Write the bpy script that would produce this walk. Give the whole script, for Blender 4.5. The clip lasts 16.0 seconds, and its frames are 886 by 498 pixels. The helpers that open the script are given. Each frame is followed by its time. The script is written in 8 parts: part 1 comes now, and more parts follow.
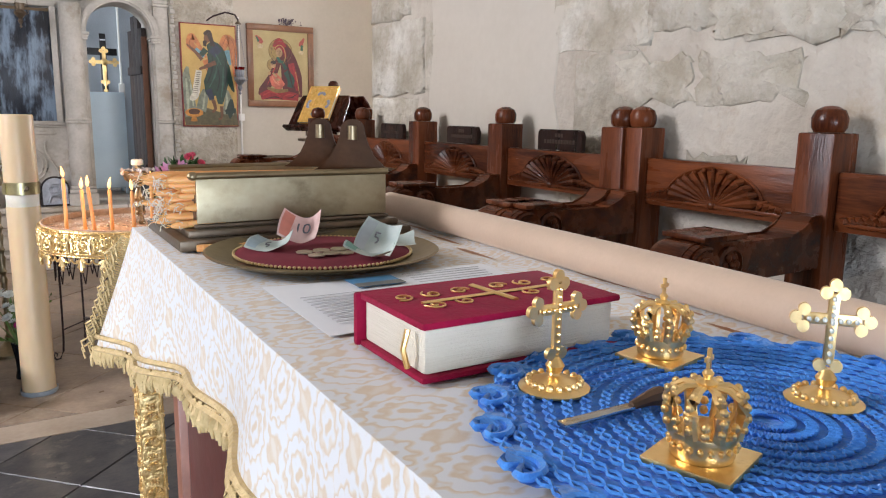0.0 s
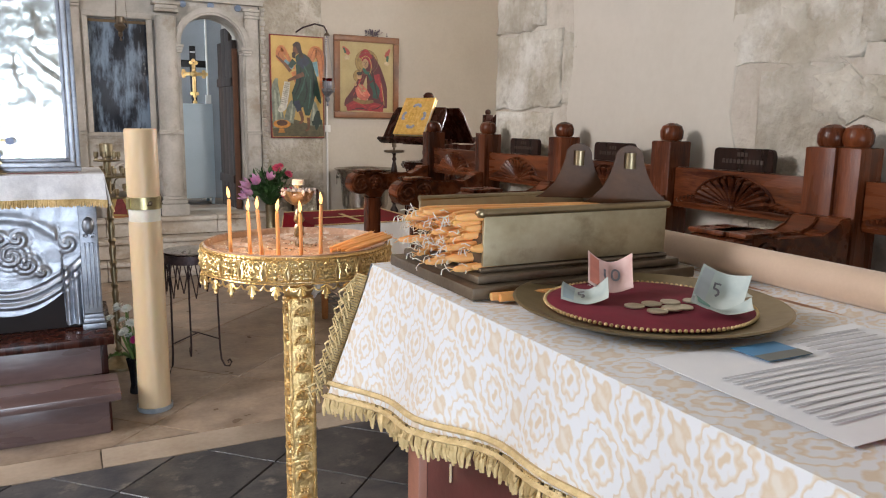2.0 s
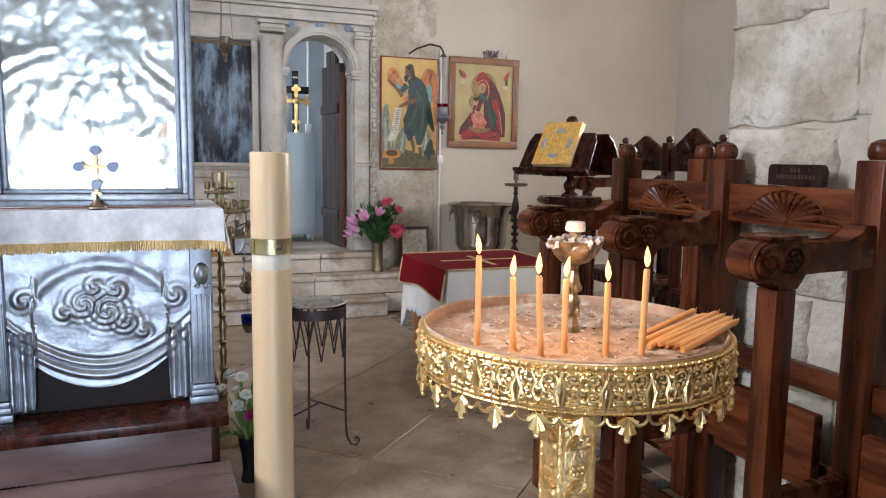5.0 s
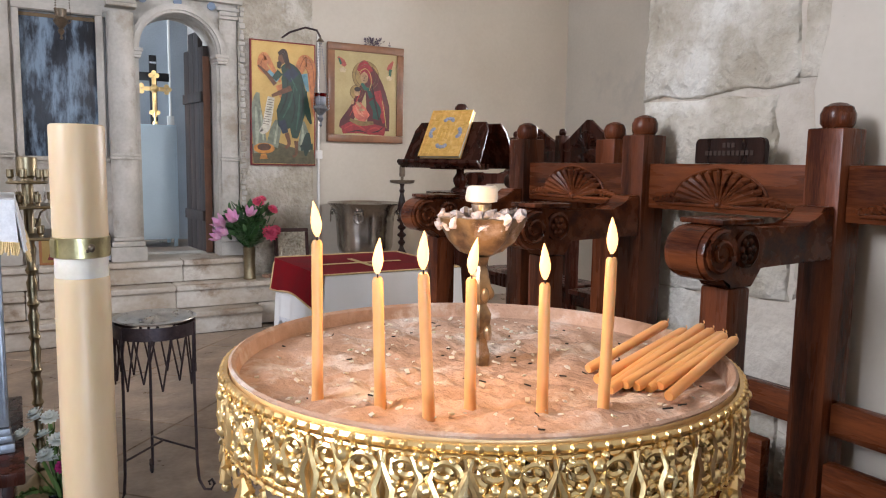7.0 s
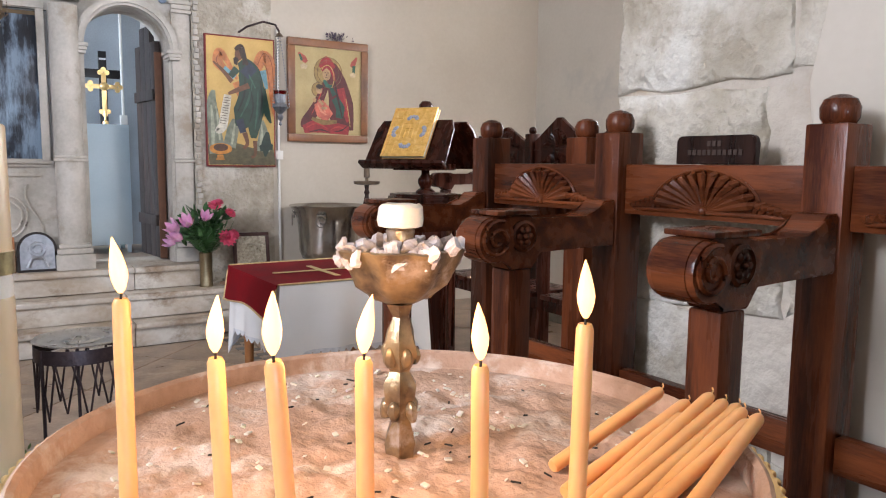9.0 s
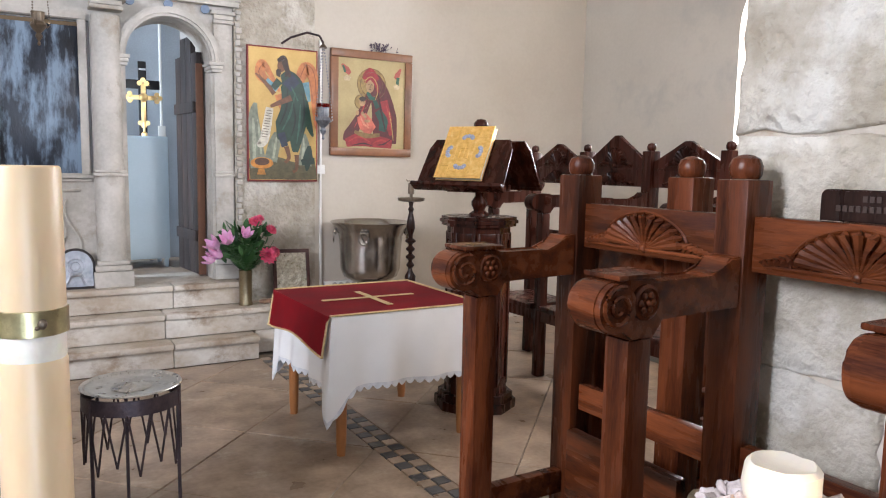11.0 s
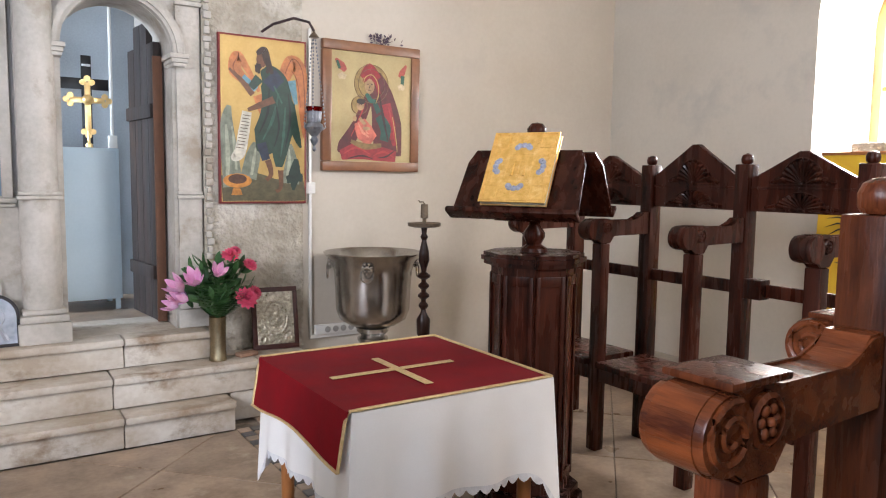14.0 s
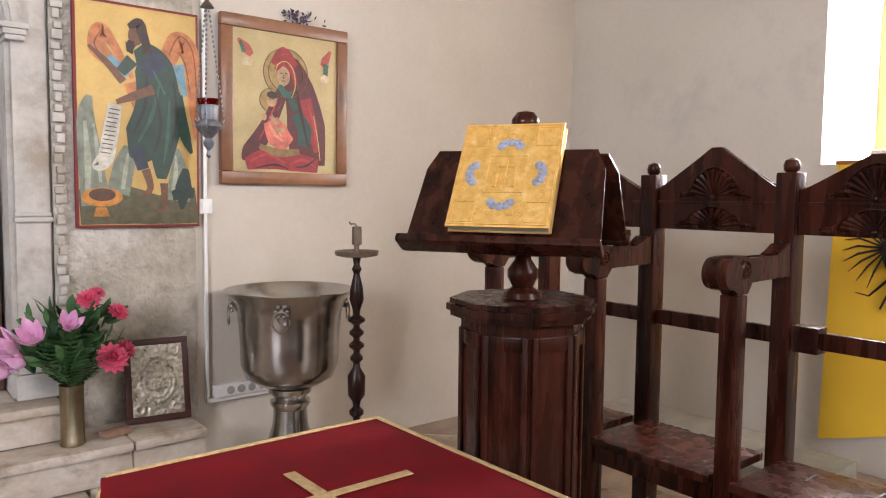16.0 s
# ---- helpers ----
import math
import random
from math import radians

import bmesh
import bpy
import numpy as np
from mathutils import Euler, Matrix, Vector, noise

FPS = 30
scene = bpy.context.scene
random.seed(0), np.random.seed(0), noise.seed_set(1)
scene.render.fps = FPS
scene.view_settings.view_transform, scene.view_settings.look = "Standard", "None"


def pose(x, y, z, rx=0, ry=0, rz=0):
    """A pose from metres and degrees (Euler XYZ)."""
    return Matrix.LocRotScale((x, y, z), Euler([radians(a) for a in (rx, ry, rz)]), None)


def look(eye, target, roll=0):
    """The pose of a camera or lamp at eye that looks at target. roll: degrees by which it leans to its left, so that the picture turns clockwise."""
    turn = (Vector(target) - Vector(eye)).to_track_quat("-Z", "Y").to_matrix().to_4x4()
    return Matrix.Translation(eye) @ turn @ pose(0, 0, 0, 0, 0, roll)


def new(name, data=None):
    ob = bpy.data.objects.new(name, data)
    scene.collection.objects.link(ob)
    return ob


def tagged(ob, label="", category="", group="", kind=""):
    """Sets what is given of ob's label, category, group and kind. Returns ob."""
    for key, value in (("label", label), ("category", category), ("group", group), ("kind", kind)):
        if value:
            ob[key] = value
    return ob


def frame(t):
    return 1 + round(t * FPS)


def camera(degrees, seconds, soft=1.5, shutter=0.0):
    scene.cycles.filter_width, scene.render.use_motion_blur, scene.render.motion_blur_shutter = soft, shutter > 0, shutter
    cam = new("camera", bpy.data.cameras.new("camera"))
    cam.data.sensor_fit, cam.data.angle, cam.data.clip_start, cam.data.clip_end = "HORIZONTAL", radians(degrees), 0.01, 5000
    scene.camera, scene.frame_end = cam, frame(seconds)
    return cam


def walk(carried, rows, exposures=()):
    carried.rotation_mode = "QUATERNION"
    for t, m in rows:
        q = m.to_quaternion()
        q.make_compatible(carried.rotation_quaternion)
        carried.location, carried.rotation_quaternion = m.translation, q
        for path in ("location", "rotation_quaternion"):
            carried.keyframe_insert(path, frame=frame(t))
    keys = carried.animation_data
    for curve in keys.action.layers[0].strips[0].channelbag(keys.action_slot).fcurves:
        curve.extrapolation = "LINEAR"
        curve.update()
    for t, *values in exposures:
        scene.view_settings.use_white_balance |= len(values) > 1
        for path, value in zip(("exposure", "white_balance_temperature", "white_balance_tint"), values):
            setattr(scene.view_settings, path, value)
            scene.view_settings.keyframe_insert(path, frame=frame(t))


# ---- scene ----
cam = camera(62.2, 16.0, soft=1.1)
PATH = [
    (0, (0.54, 0.757, 1.371), (1.554, 2.443, 1.012), 0.8),
    (0.5, (0.469, 0.822, 1.388), (1.477, 2.51, 1.023), 0.8),
    (1, (0.387, 0.899, 1.396), (1.388, 2.591, 1.027), 0.9),
    (1.5, (0.336, 0.963, 1.399), (1.307, 2.673, 1.035), 0.9),
    (2, (0.311, 1.055, 1.391), (1.206, 2.811, 1.053), 0.8),
    (2.5, (0.299, 1.168, 1.38), (1.1, 2.977, 1.086), 0.8),
    (3, (0.233, 1.307, 1.37), (0.959, 3.151, 1.105), 0.8),
    (3.2, (0.192, 1.369, 1.367), (0.896, 3.223, 1.109), 0.8),
    (5.3, (0.222, 2.092, 1.324), (0.973, 3.929, 1.082), 0.9),
    (5.5, (0.239, 2.146, 1.314), (1.032, 3.966, 1.073), 0.9),
    (6, (0.312, 2.271, 1.278), (1.204, 4.046, 1.043), 1.1),
    (6.5, (0.405, 2.372, 1.265), (1.363, 4.113, 1.035), 0.9),
    (7, (0.456, 2.43, 1.252), (1.46, 4.146, 1.024), 0.9),
    (7.5, (0.505, 2.481, 1.242), (1.544, 4.175, 1.016), 0.8),
    (8, (0.565, 2.533, 1.232), (1.623, 4.214, 1.005), 0.7),
    (8.2, (0.585, 2.550, 1.230), (1.651, 4.226, 1.002), 0.6),
    (10.3, (0.630, 2.755, 1.335), (1.672, 4.448, 1.109), 0.7),
    (10.5, (0.622, 2.794, 1.339), (1.656, 4.491, 1.116), 0.8),
    (11, (0.584, 2.884, 1.362), (1.596, 4.595, 1.138), 1.1),
    (11.5, (0.561, 3.003, 1.385), (1.551, 4.726, 1.159), 1.0),
    (12, (0.55, 3.149, 1.409), (1.531, 4.877, 1.179), 1.0),
    (12.5, (0.563, 3.333, 1.408), (1.547, 5.059, 1.175), 1.0),
    (13, (0.599, 3.551, 1.411), (1.601, 5.266, 1.177), 1.0),
    (13.5, (0.736, 3.768, 1.399), (1.767, 5.468, 1.181), 0.9),
    (14, (0.851, 3.955, 1.39), (1.936, 5.624, 1.199), 0.8),
    (14.5, (0.925, 4.158, 1.381), (2.076, 5.786, 1.216), 0.7),
    (15, (1.042, 4.36, 1.37), (2.244, 5.952, 1.214), 0.6),
    (15.5, (1.196, 4.585, 1.377), (2.427, 6.154, 1.227), 0.6),
    (16, (1.335, 4.827, 1.381), (2.59, 6.377, 1.237), 0.6),
]
walk(cam, [(t, look(eye, target, roll)) for t, eye, target, roll in PATH], [(0.0, 0.12, 6250, 14), (1.0, 0.05, 6450, 14), (1.5, -0.03, 6700, 14), (2.5, -0.05, 6200, 12), (3.0, -0.18, 6150, 12), (5.5, 0.10, 5950, 12), (8.0, 0.18, 5950, 14), (10.5, 0.54, 5850, 13), (12.0, 0.57, 5850, 13), (14.0, 0.56, 5950, 13), (16.0, 0.58, 6150, 17)])

# ---- world and lights ----
world = bpy.data.worlds.new("sky")
scene.world = world
world.use_nodes = True
wt = world.node_tree
sky = wt.nodes.new("ShaderNodeTexSky")
sky.sky_type = "NISHITA"
sky.sun_disc = False
sky.sun_elevation = radians(48)
sky.sun_rotation = radians(120)
wt.nodes["Background"].inputs["Strength"].default_value = 0.15
wt.links.new(sky.outputs["Color"], wt.nodes["Background"].inputs["Color"])


def lamp(name, kind, m, power, colour, size=(1, 1), angle=0.5):
    data = bpy.data.lights.new(name, kind)
    data.energy, data.color = power, colour
    if kind == "AREA":
        data.shape, data.size, data.size_y = "RECTANGLE", size[0], size[1]
    if kind == "SUN":
        data.angle = radians(angle)
    if kind == "POINT":
        data.shadow_soft_size = size[0]
    ob = new(name, data)
    ob.matrix_world = m
    return ob


lamp("sun", "SUN", look((6, -8, 10), (0, 0, 0)), 3.0, (1.0, 0.95, 0.86))
lamp("doorway_daylight", "AREA", look((-0.45, -2.70, 0.82), (-0.1, 4.0, 1.6)), 210, (0.74, 0.87, 1.0), (1.5, 1.45))
lamp("east_window_daylight", "AREA", look((6.04, 6.15, 2.05), (3.0, 6.3, 1.4)), 165, (1.0, 0.97, 0.92), (0.7, 0.9))
# added fill from the west; no window is known on that side
lamp("west_fill", "AREA", look((-3.55, 3.6, 3.1), (1.0, 4.2, 1.0)), 230, (0.96, 0.97, 1.0), (1.3, 1.5))
# added fill to brighten the sanctuary, hung inside with no window behind it
lamp("sanctuary_fill", "AREA", look((-2.6, 9.2, 2.2), (1.6, 9.2, 1.2)), 185, (0.82, 0.92, 1.0), (0.8, 1.0))
# added fill for the far aisle, in front of a closed end wall
lamp("south_aisle_fill", "AREA", look((4.0, 1.3, 2.8), (3.8, 6.5, 1.5)), 95, (1.0, 0.95, 0.88), (1.0, 1.2))

# ---- materials ----


def material(name, c1, c2=None, scale=8.0, rough=0.5, metal=0.0, bump=0.1, fine=60.0, stain=None, stain_scale=1.5, stain_at=0.55,
             stretch=(1, 1, 1), vary=0.0, coat=0.0, rough_vary=0.12, sheen=0.0, sub=0.0, bump_dist=0.01, spec=0.5):
    m = bpy.data.materials.new(name)
    m.use_nodes = True
    nt = m.node_tree
    n, link = nt.nodes, nt.links.new
    b = n["Principled BSDF"]
    co = n.new("ShaderNodeTexCoord")
    mp = n.new("ShaderNodeMapping")
    mp.inputs["Scale"].default_value = stretch
    link(co.outputs["Object"], mp.inputs["Vector"])
    n1 = n.new("ShaderNodeTexNoise")
    n1.inputs["Scale"].default_value, n1.inputs["Detail"].default_value = scale, 6
    n2 = n.new("ShaderNodeTexNoise")
    n2.inputs["Scale"].default_value, n2.inputs["Detail"].default_value = fine, 4
    for k in (n1, n2):
        link(mp.outputs["Vector"], k.inputs["Vector"])
    c2 = c2 or tuple(v * 0.75 for v in c1)
    mix = n.new("ShaderNodeValToRGB")
    mix.color_ramp.elements[0].position, mix.color_ramp.elements[1].position = 0.32, 0.68
    mix.color_ramp.elements[0].color, mix.color_ramp.elements[1].color = (*c2, 1), (*c1, 1)
    add = n.new("ShaderNodeMath")
    add.operation = "MULTIPLY_ADD"
    add.inputs[1].default_value, add.inputs[2].default_value = 0.35, -0.17
    link(n2.outputs["Fac"], add.inputs[0])
    add2 = n.new("ShaderNodeMath")
    link(n1.outputs["Fac"], add2.inputs[0])
    link(add.outputs[0], add2.inputs[1])
    link(add2.outputs[0], mix.inputs["Fac"])
    colour = mix.outputs["Color"]
    if stain:
        n3 = n.new("ShaderNodeTexNoise")
        n3.inputs["Scale"].default_value, n3.inputs["Detail"].default_value = stain_scale, 9
        n3.inputs["Roughness"].default_value = 0.65
        link(mp.outputs["Vector"], n3.inputs["Vector"])
        r3 = n.new("ShaderNodeValToRGB")
        r3.color_ramp.elements[0].position, r3.color_ramp.elements[1].position = stain_at, stain_at + 0.12
        link(n3.outputs["Fac"], r3.inputs["Fac"])
        mx = n.new("ShaderNodeMix")
        mx.data_type = "RGBA"
        link(r3.outputs["Color"], mx.inputs["Factor"])
        link(colour, mx.inputs["A"])
        mx.inputs["B"].default_value = (*stain, 1)
        colour = mx.outputs["Result"]
    if vary:
        info = n.new("ShaderNodeObjectInfo")
        hsv = n.new("ShaderNodeHueSaturation")
        mr = n.new("ShaderNodeMapRange")
        mr.inputs["To Min"].default_value, mr.inputs["To Max"].default_value = 1 - vary, 1 + vary
        link(info.outputs["Random"], mr.inputs["Value"])
        link(mr.outputs["Result"], hsv.inputs["Value"])
        link(colour, hsv.inputs["Color"])
        colour = hsv.outputs["Color"]
    link(colour, b.inputs["Base Color"])
    rr = n.new("ShaderNodeMapRange")
    rr.inputs["To Min"].default_value, rr.inputs["To Max"].default_value = max(0.02, rough - rough_vary), min(1, rough + rough_vary)
    link(n1.outputs["Fac"], rr.inputs["Value"])
    link(rr.outputs["Result"], b.inputs["Roughness"])
    b.inputs["Metallic"].default_value = metal
    b.inputs["Specular IOR Level"].default_value = spec
    b.inputs["Coat Weight"].default_value = coat
    b.inputs["Coat Roughness"].default_value = 0.2
    b.inputs["Sheen Weight"].default_value = sheen
    if sub:
        b.inputs["Subsurface Weight"].default_value = sub
        b.inputs["Subsurface Radius"].default_value = (0.03, 0.015, 0.006)
        b.inputs["Subsurface Scale"].default_value = 0.5
    if bump:
        bp = n.new("ShaderNodeBump")
        bp.inputs["Strength"].default_value, bp.inputs["Distance"].default_value = bump, bump_dist
        link(add2.outputs[0], bp.inputs["Height"])
        link(bp.outputs["Normal"], b.inputs["Normal"])
    return m


def glow(name, colour, strength):
    m = bpy.data.materials.new(name)
    m.use_nodes = True
    b = m.node_tree.nodes["Principled BSDF"]
    b.inputs["Base Color"].default_value = (*colour, 1)
    b.inputs["Emission Color"].default_value = (*colour, 1)
    b.inputs["Emission Strength"].default_value = strength
    return m


def medallions(name, ground, figure, line, pu, pv):
    """Woven damask: staggered round medallions with filigree, tan ground between."""
    m = material(name, ground, tuple(v * 0.93 for v in ground), 30, 0.75, 0, 0.25, 300, sheen=0.3, bump_dist=0.002)
    n, link = m.node_tree.nodes, m.node_tree.links.new
    b = n["Principled BSDF"]

    def calc(op, a, c=None, d=None):
        k = n.new("ShaderNodeMath")
        k.operation = op
        for i, v in enumerate((a, c, d)):
            if v is None:
                continue
            if isinstance(v, (int, float)):
                k.inputs[i].default_value = v
            else:
                link(v, k.inputs[i])
        return k.outputs[0]

    co = n.new("ShaderNodeTexCoord")
    sp = n.new("ShaderNodeSeparateXYZ")
    link(co.outputs["Object"], sp.inputs[0])
    nz = n.new("ShaderNodeTexNoise")
    nz.inputs["Scale"].default_value, nz.inputs["Detail"].default_value = 14, 2.0
    link(co.outputs["Object"], nz.inputs["Vector"])
    n4 = n.new("ShaderNodeTexNoise")
    n4.inputs["Scale"].default_value, n4.inputs["Detail"].default_value = 95, 2.0
    link(co.outputs["Object"], n4.inputs["Vector"])
    wob = calc("MULTIPLY_ADD", nz.outputs["Fac"], 0.10, -0.05)
    u = calc("ADD", calc("DIVIDE", calc("ADD", sp.outputs["X"], sp.outputs["Z"]), pu), wob)
    v = calc("SUBTRACT", calc("DIVIDE", sp.outputs["Y"], pv), wob)

    def dist(off):
        a = calc("SUBTRACT", calc("FRACT", calc("ADD", u, off)), 0.5)
        c = calc("SUBTRACT", calc("FRACT", calc("ADD", v, off)), 0.5)
        return calc("SQRT", calc("ADD", calc("MULTIPLY", a, a), calc("MULTIPLY", c, c)))

    d = calc("MINIMUM", dist(0.0), dist(0.5))
    wave = calc("MULTIPLY", calc("SINE", calc("MULTIPLY", u, 37.7)), calc("SINE", calc("MULTIPLY", v, 37.7)))
    val = calc("ADD", calc("MULTIPLY_ADD", wave, 0.032, d), calc("MULTIPLY_ADD", n4.outputs["Fac"], 0.10, -0.05))
    cr = n.new("ShaderNodeValToRGB")
    e = cr.color_ramp.elements
    e[0].position, e[0].color = 0.03, (*figure, 1)
    e[1].position, e[1].color = 0.06, (*ground, 1)
    for p, c in ((0.10, ground), (0.12, line), (0.16, figure), (0.19, ground), (0.25, ground), (0.27, figure), (0.30, line), (0.32, ground), (0.37, ground), (0.41, figure), (0.47, line)):
        k = e.new(p)
        k.color = (*c, 1)
    link(val, cr.inputs["Fac"])
    link(cr.outputs["Color"], b.inputs["Base Color"])
    return m


PLASTER = material("plaster", (0.54, 0.485, 0.41), (0.485, 0.43, 0.355), 1.6, 0.85, 0, 0.2, 35, (0.46, 0.41, 0.35), 0.8, 0.58)
PLASTER_COOL = material("plaster_east", (0.57, 0.525, 0.455), (0.51, 0.468, 0.40), 1.4, 0.85, 0, 0.2, 35, (0.43, 0.41, 0.37), 0.9, 0.58)
ROUGH_STONE = material("rough_stone", (0.54, 0.49, 0.41), (0.36, 0.31, 0.235), 7, 0.9, 0, 1.0, 34, (0.62, 0.58, 0.51), 3.2, 0.52, bump_dist=0.05, vary=0.09)
LIME = material("lime_wash", (0.58, 0.52, 0.44), (0.44, 0.38, 0.31), 4.5, 0.9, 0, 1.0, 26, (0.40, 0.31, 0.22), 3.8, 0.575, bump_dist=0.04)
MARBLE = material("aged_marble", (0.54, 0.50, 0.45), (0.38, 0.35, 0.30), 4, 0.6, 0, 0.4, 40, (0.30, 0.25, 0.19), 2.8, 0.56)
STEP = material("worn_step", (0.62, 0.57, 0.50), (0.42, 0.34, 0.255), 3.5, 0.6, 0, 0.6, 30, (0.25, 0.17, 0.105), 2.6, 0.54, stretch=(1, 1, 1.3))
SLAB = material("floor_slab", (0.41, 0.305, 0.22), (0.22, 0.155, 0.105), 6, 0.33, 0, 0.25, 40, (0.47, 0.39, 0.30), 4.4, 0.585, vary=0.13, rough_vary=0.16)
SLAB_PALE = material("pale_slab", (0.47, 0.38, 0.29), (0.33, 0.25, 0.18), 4, 0.4, 0, 0.15, 40, vary=0.12)
SLAB_DARK = material("dark_slab", (0.045, 0.045, 0.05), (0.10, 0.092, 0.088), 9, 0.32, 0, 0.2, 60, (0.26, 0.23, 0.19), 7, 0.575, vary=0.3)
GROUT = material("grout", (0.34, 0.29, 0.23), (0.13, 0.10, 0.08), 12, 0.85)
WOOD = material("stall_wood", (0.15, 0.040, 0.013), (0.034, 0.008, 0.0035), 5, 0.27, 0, 0.45, 60, (0.020, 0.007, 0.004), 1.2, 0.56, (4.5, 4.5, 0.5), 0.25, 0.0, bump_dist=0.004, spec=0.22)
WOOD_FLAT = material("stall_rail_wood", (0.165, 0.045, 0.014), (0.038, 0.009, 0.004), 5, 0.27, 0, 0.45, 60, (0.022, 0.008, 0.004), 1.2, 0.56, (4.5, 0.5, 4.5), 0.25, 0.0, bump_dist=0.004, spec=0.22)
DARKWOOD = material("dark_wood", (0.066, 0.016, 0.008), (0.014, 0.004, 0.0025), 5, 0.27, 0, 0.2, 60, (0.018, 0.008, 0.006), 1.2, 0.56, (4.5, 4.5, 0.5), 0.2, 0.0, bump_dist=0.004, spec=0.22)
BLACKWOOD = material("blackened_wood", (0.022, 0.008, 0.005), (0.009, 0.004, 0.003), 6, 0.30, 0, 0.25, 60, None, 1.2, 0.56, (4.5, 4.5, 0.5), 0.2, 0.0, bump_dist=0.004, spec=0.22)
OLDDOOR = material("old_door_wood", (0.030, 0.016, 0.011), (0.010, 0.006, 0.005), 9, 0.7, 0, 0.8, 50, (0.085, 0.045, 0.026), 5, 0.62, (1, 1, 0.12))
PINE = material("varnished_pine", (0.42, 0.17, 0.05), (0.27, 0.10, 0.03), 6, 0.4, 0, 0.1, 60, None, 3, 0.6, (1, 1, 0.3))
FRAMEWOOD = material("oak_frame", (0.22, 0.085, 0.03), (0.12, 0.045, 0.017), 8, 0.4, 0, 0.15, 70, None, 3, 0.6, (0.4, 1, 0.4), 0.1, 0.2)
STEPWOOD = material("painted_step", (0.20, 0.13, 0.12), (0.12, 0.075, 0.07), 5, 0.28, 0, 0.15, 60, (0.08, 0.04, 0.035), 3, 0.58, (0.25, 1, 1))
GOLD = material("gilt_metal", (1.0, 0.74, 0.36), (0.90, 0.60, 0.24), 14, 0.33, 1.0, 0.3, 120, (0.45, 0.25, 0.06), 9, 0.62, bump_dist=0.003)
GOLDPALE = material("gilt_sheet", (0.95, 0.74, 0.42), (0.80, 0.60, 0.32), 12, 0.42, 0.7, 0.4, 90, bump_dist=0.003)
BRASS = material("old_brass", (0.36, 0.29, 0.18), (0.24, 0.19, 0.115), 7, 0.38, 1.0, 0.1, 80, (0.22, 0.17, 0.09), 4, 0.58)
BRASSDARK = material("dark_brass", (0.19, 0.145, 0.10), (0.11, 0.08, 0.055), 8, 0.40, 0.6, 0.15, 80)
BRASSSHEET = material("brass_sheet", (0.46, 0.40, 0.27), (0.34, 0.28, 0.17), 9, 0.46, 0.7, 0.12, 70, (0.25, 0.20, 0.12), 7, 0.56)
GOLDRELIEF = material("embossed_gilt", (1.0, 0.74, 0.36), (0.72, 0.45, 0.16), 70, 0.38, 0.85, 1.0, 160, (0.60, 0.36, 0.12), 50, 0.60, bump_dist=0.005)
SILVER = material("beaten_silver", (0.50, 0.52, 0.57), (0.33, 0.35, 0.39), 16, 0.44, 1.0, 0.5, 60, (0.30, 0.31, 0.34), 7, 0.62, bump_dist=0.006)
PEWTER = material("pewter", (0.36, 0.38, 0.42), (0.20, 0.21, 0.24), 12, 0.44, 0.85, 0.4, 70, (0.16, 0.16, 0.18), 6, 0.6, bump_dist=0.004)
STEEL = material("steel_basin", (0.54, 0.52, 0.49), (0.38, 0.36, 0.34), 5, 0.22, 1.0, 0.05, 50, (0.20, 0.18, 0.17), 3, 0.6)
IRON = material("wrought_iron", (0.085, 0.055, 0.055), (0.035, 0.025, 0.028), 20, 0.5, 0.6, 0.3, 90)
WAX = material("beeswax", (0.86, 0.45, 0.17), (0.76, 0.36, 0.12), 9, 0.42, 0, 0.05, 60, sub=0.25)
WAXPALE = material("pale_wax", (0.68, 0.51, 0.32), (0.60, 0.43, 0.25), 3, 0.42, 0, 0.05, 40, sub=0.2, stretch=(1, 1, 0.3))
WAXWHITE = material("white_wax", (0.74, 0.68, 0.58), (0.64, 0.57, 0.46), 20, 0.5, 0, 0.3, 60, sub=0.2)
SAND = material("waxy_sand", (0.58, 0.38, 0.27), (0.42, 0.26, 0.17), 26, 0.85, 0, 0.9, 140, (0.70, 0.58, 0.49), 14, 0.52, bump_dist=0.008)
WICK = material("wick", (0.02, 0.015, 0.01), None, 30, 0.9)
DAMASK = medallions("damask_cloth", (0.70, 0.70, 0.71), (0.64, 0.51, 0.36), (0.69, 0.62, 0.53), 0.125, 0.094)
BRONZE = material("dark_bronze", (0.085, 0.040, 0.018), (0.045, 0.021, 0.010), 9, 0.42, 0.2, 0.15, 80, spec=0.25)
BROCADE_BACK = material("cloth_reverse", (0.64, 0.47, 0.34), (0.58, 0.42, 0.30), 12, 0.75, 0, 0.1, 200, sheen=0.3)
FRINGE = material("gold_fringe", (0.74, 0.56, 0.29), (0.56, 0.40, 0.18), 60, 0.5, 0.2, 0.5, 200)
VELVET = material("red_velvet", (0.21, 0.003, 0.008), (0.145, 0.002, 0.006), 7, 0.85, 0, 0.15, 200, sheen=0.02, spec=0.1)
CRIMSON = material("crimson_velvet", (0.34, 0.005, 0.045), (0.24, 0.003, 0.03), 20, 0.75, 0, 0.2, 220, sheen=0.05, spec=0.15)
LINEN = material("white_linen", (0.88, 0.865, 0.855), (0.83, 0.815, 0.80), 5, 0.8, 0, 0.1, 200, sheen=0.2)
LACE = material("lace_cloth", (0.80, 0.80, 0.82), (0.62, 0.62, 0.65), 26, 0.85, 0, 0.6, 160, bump_dist=0.004)
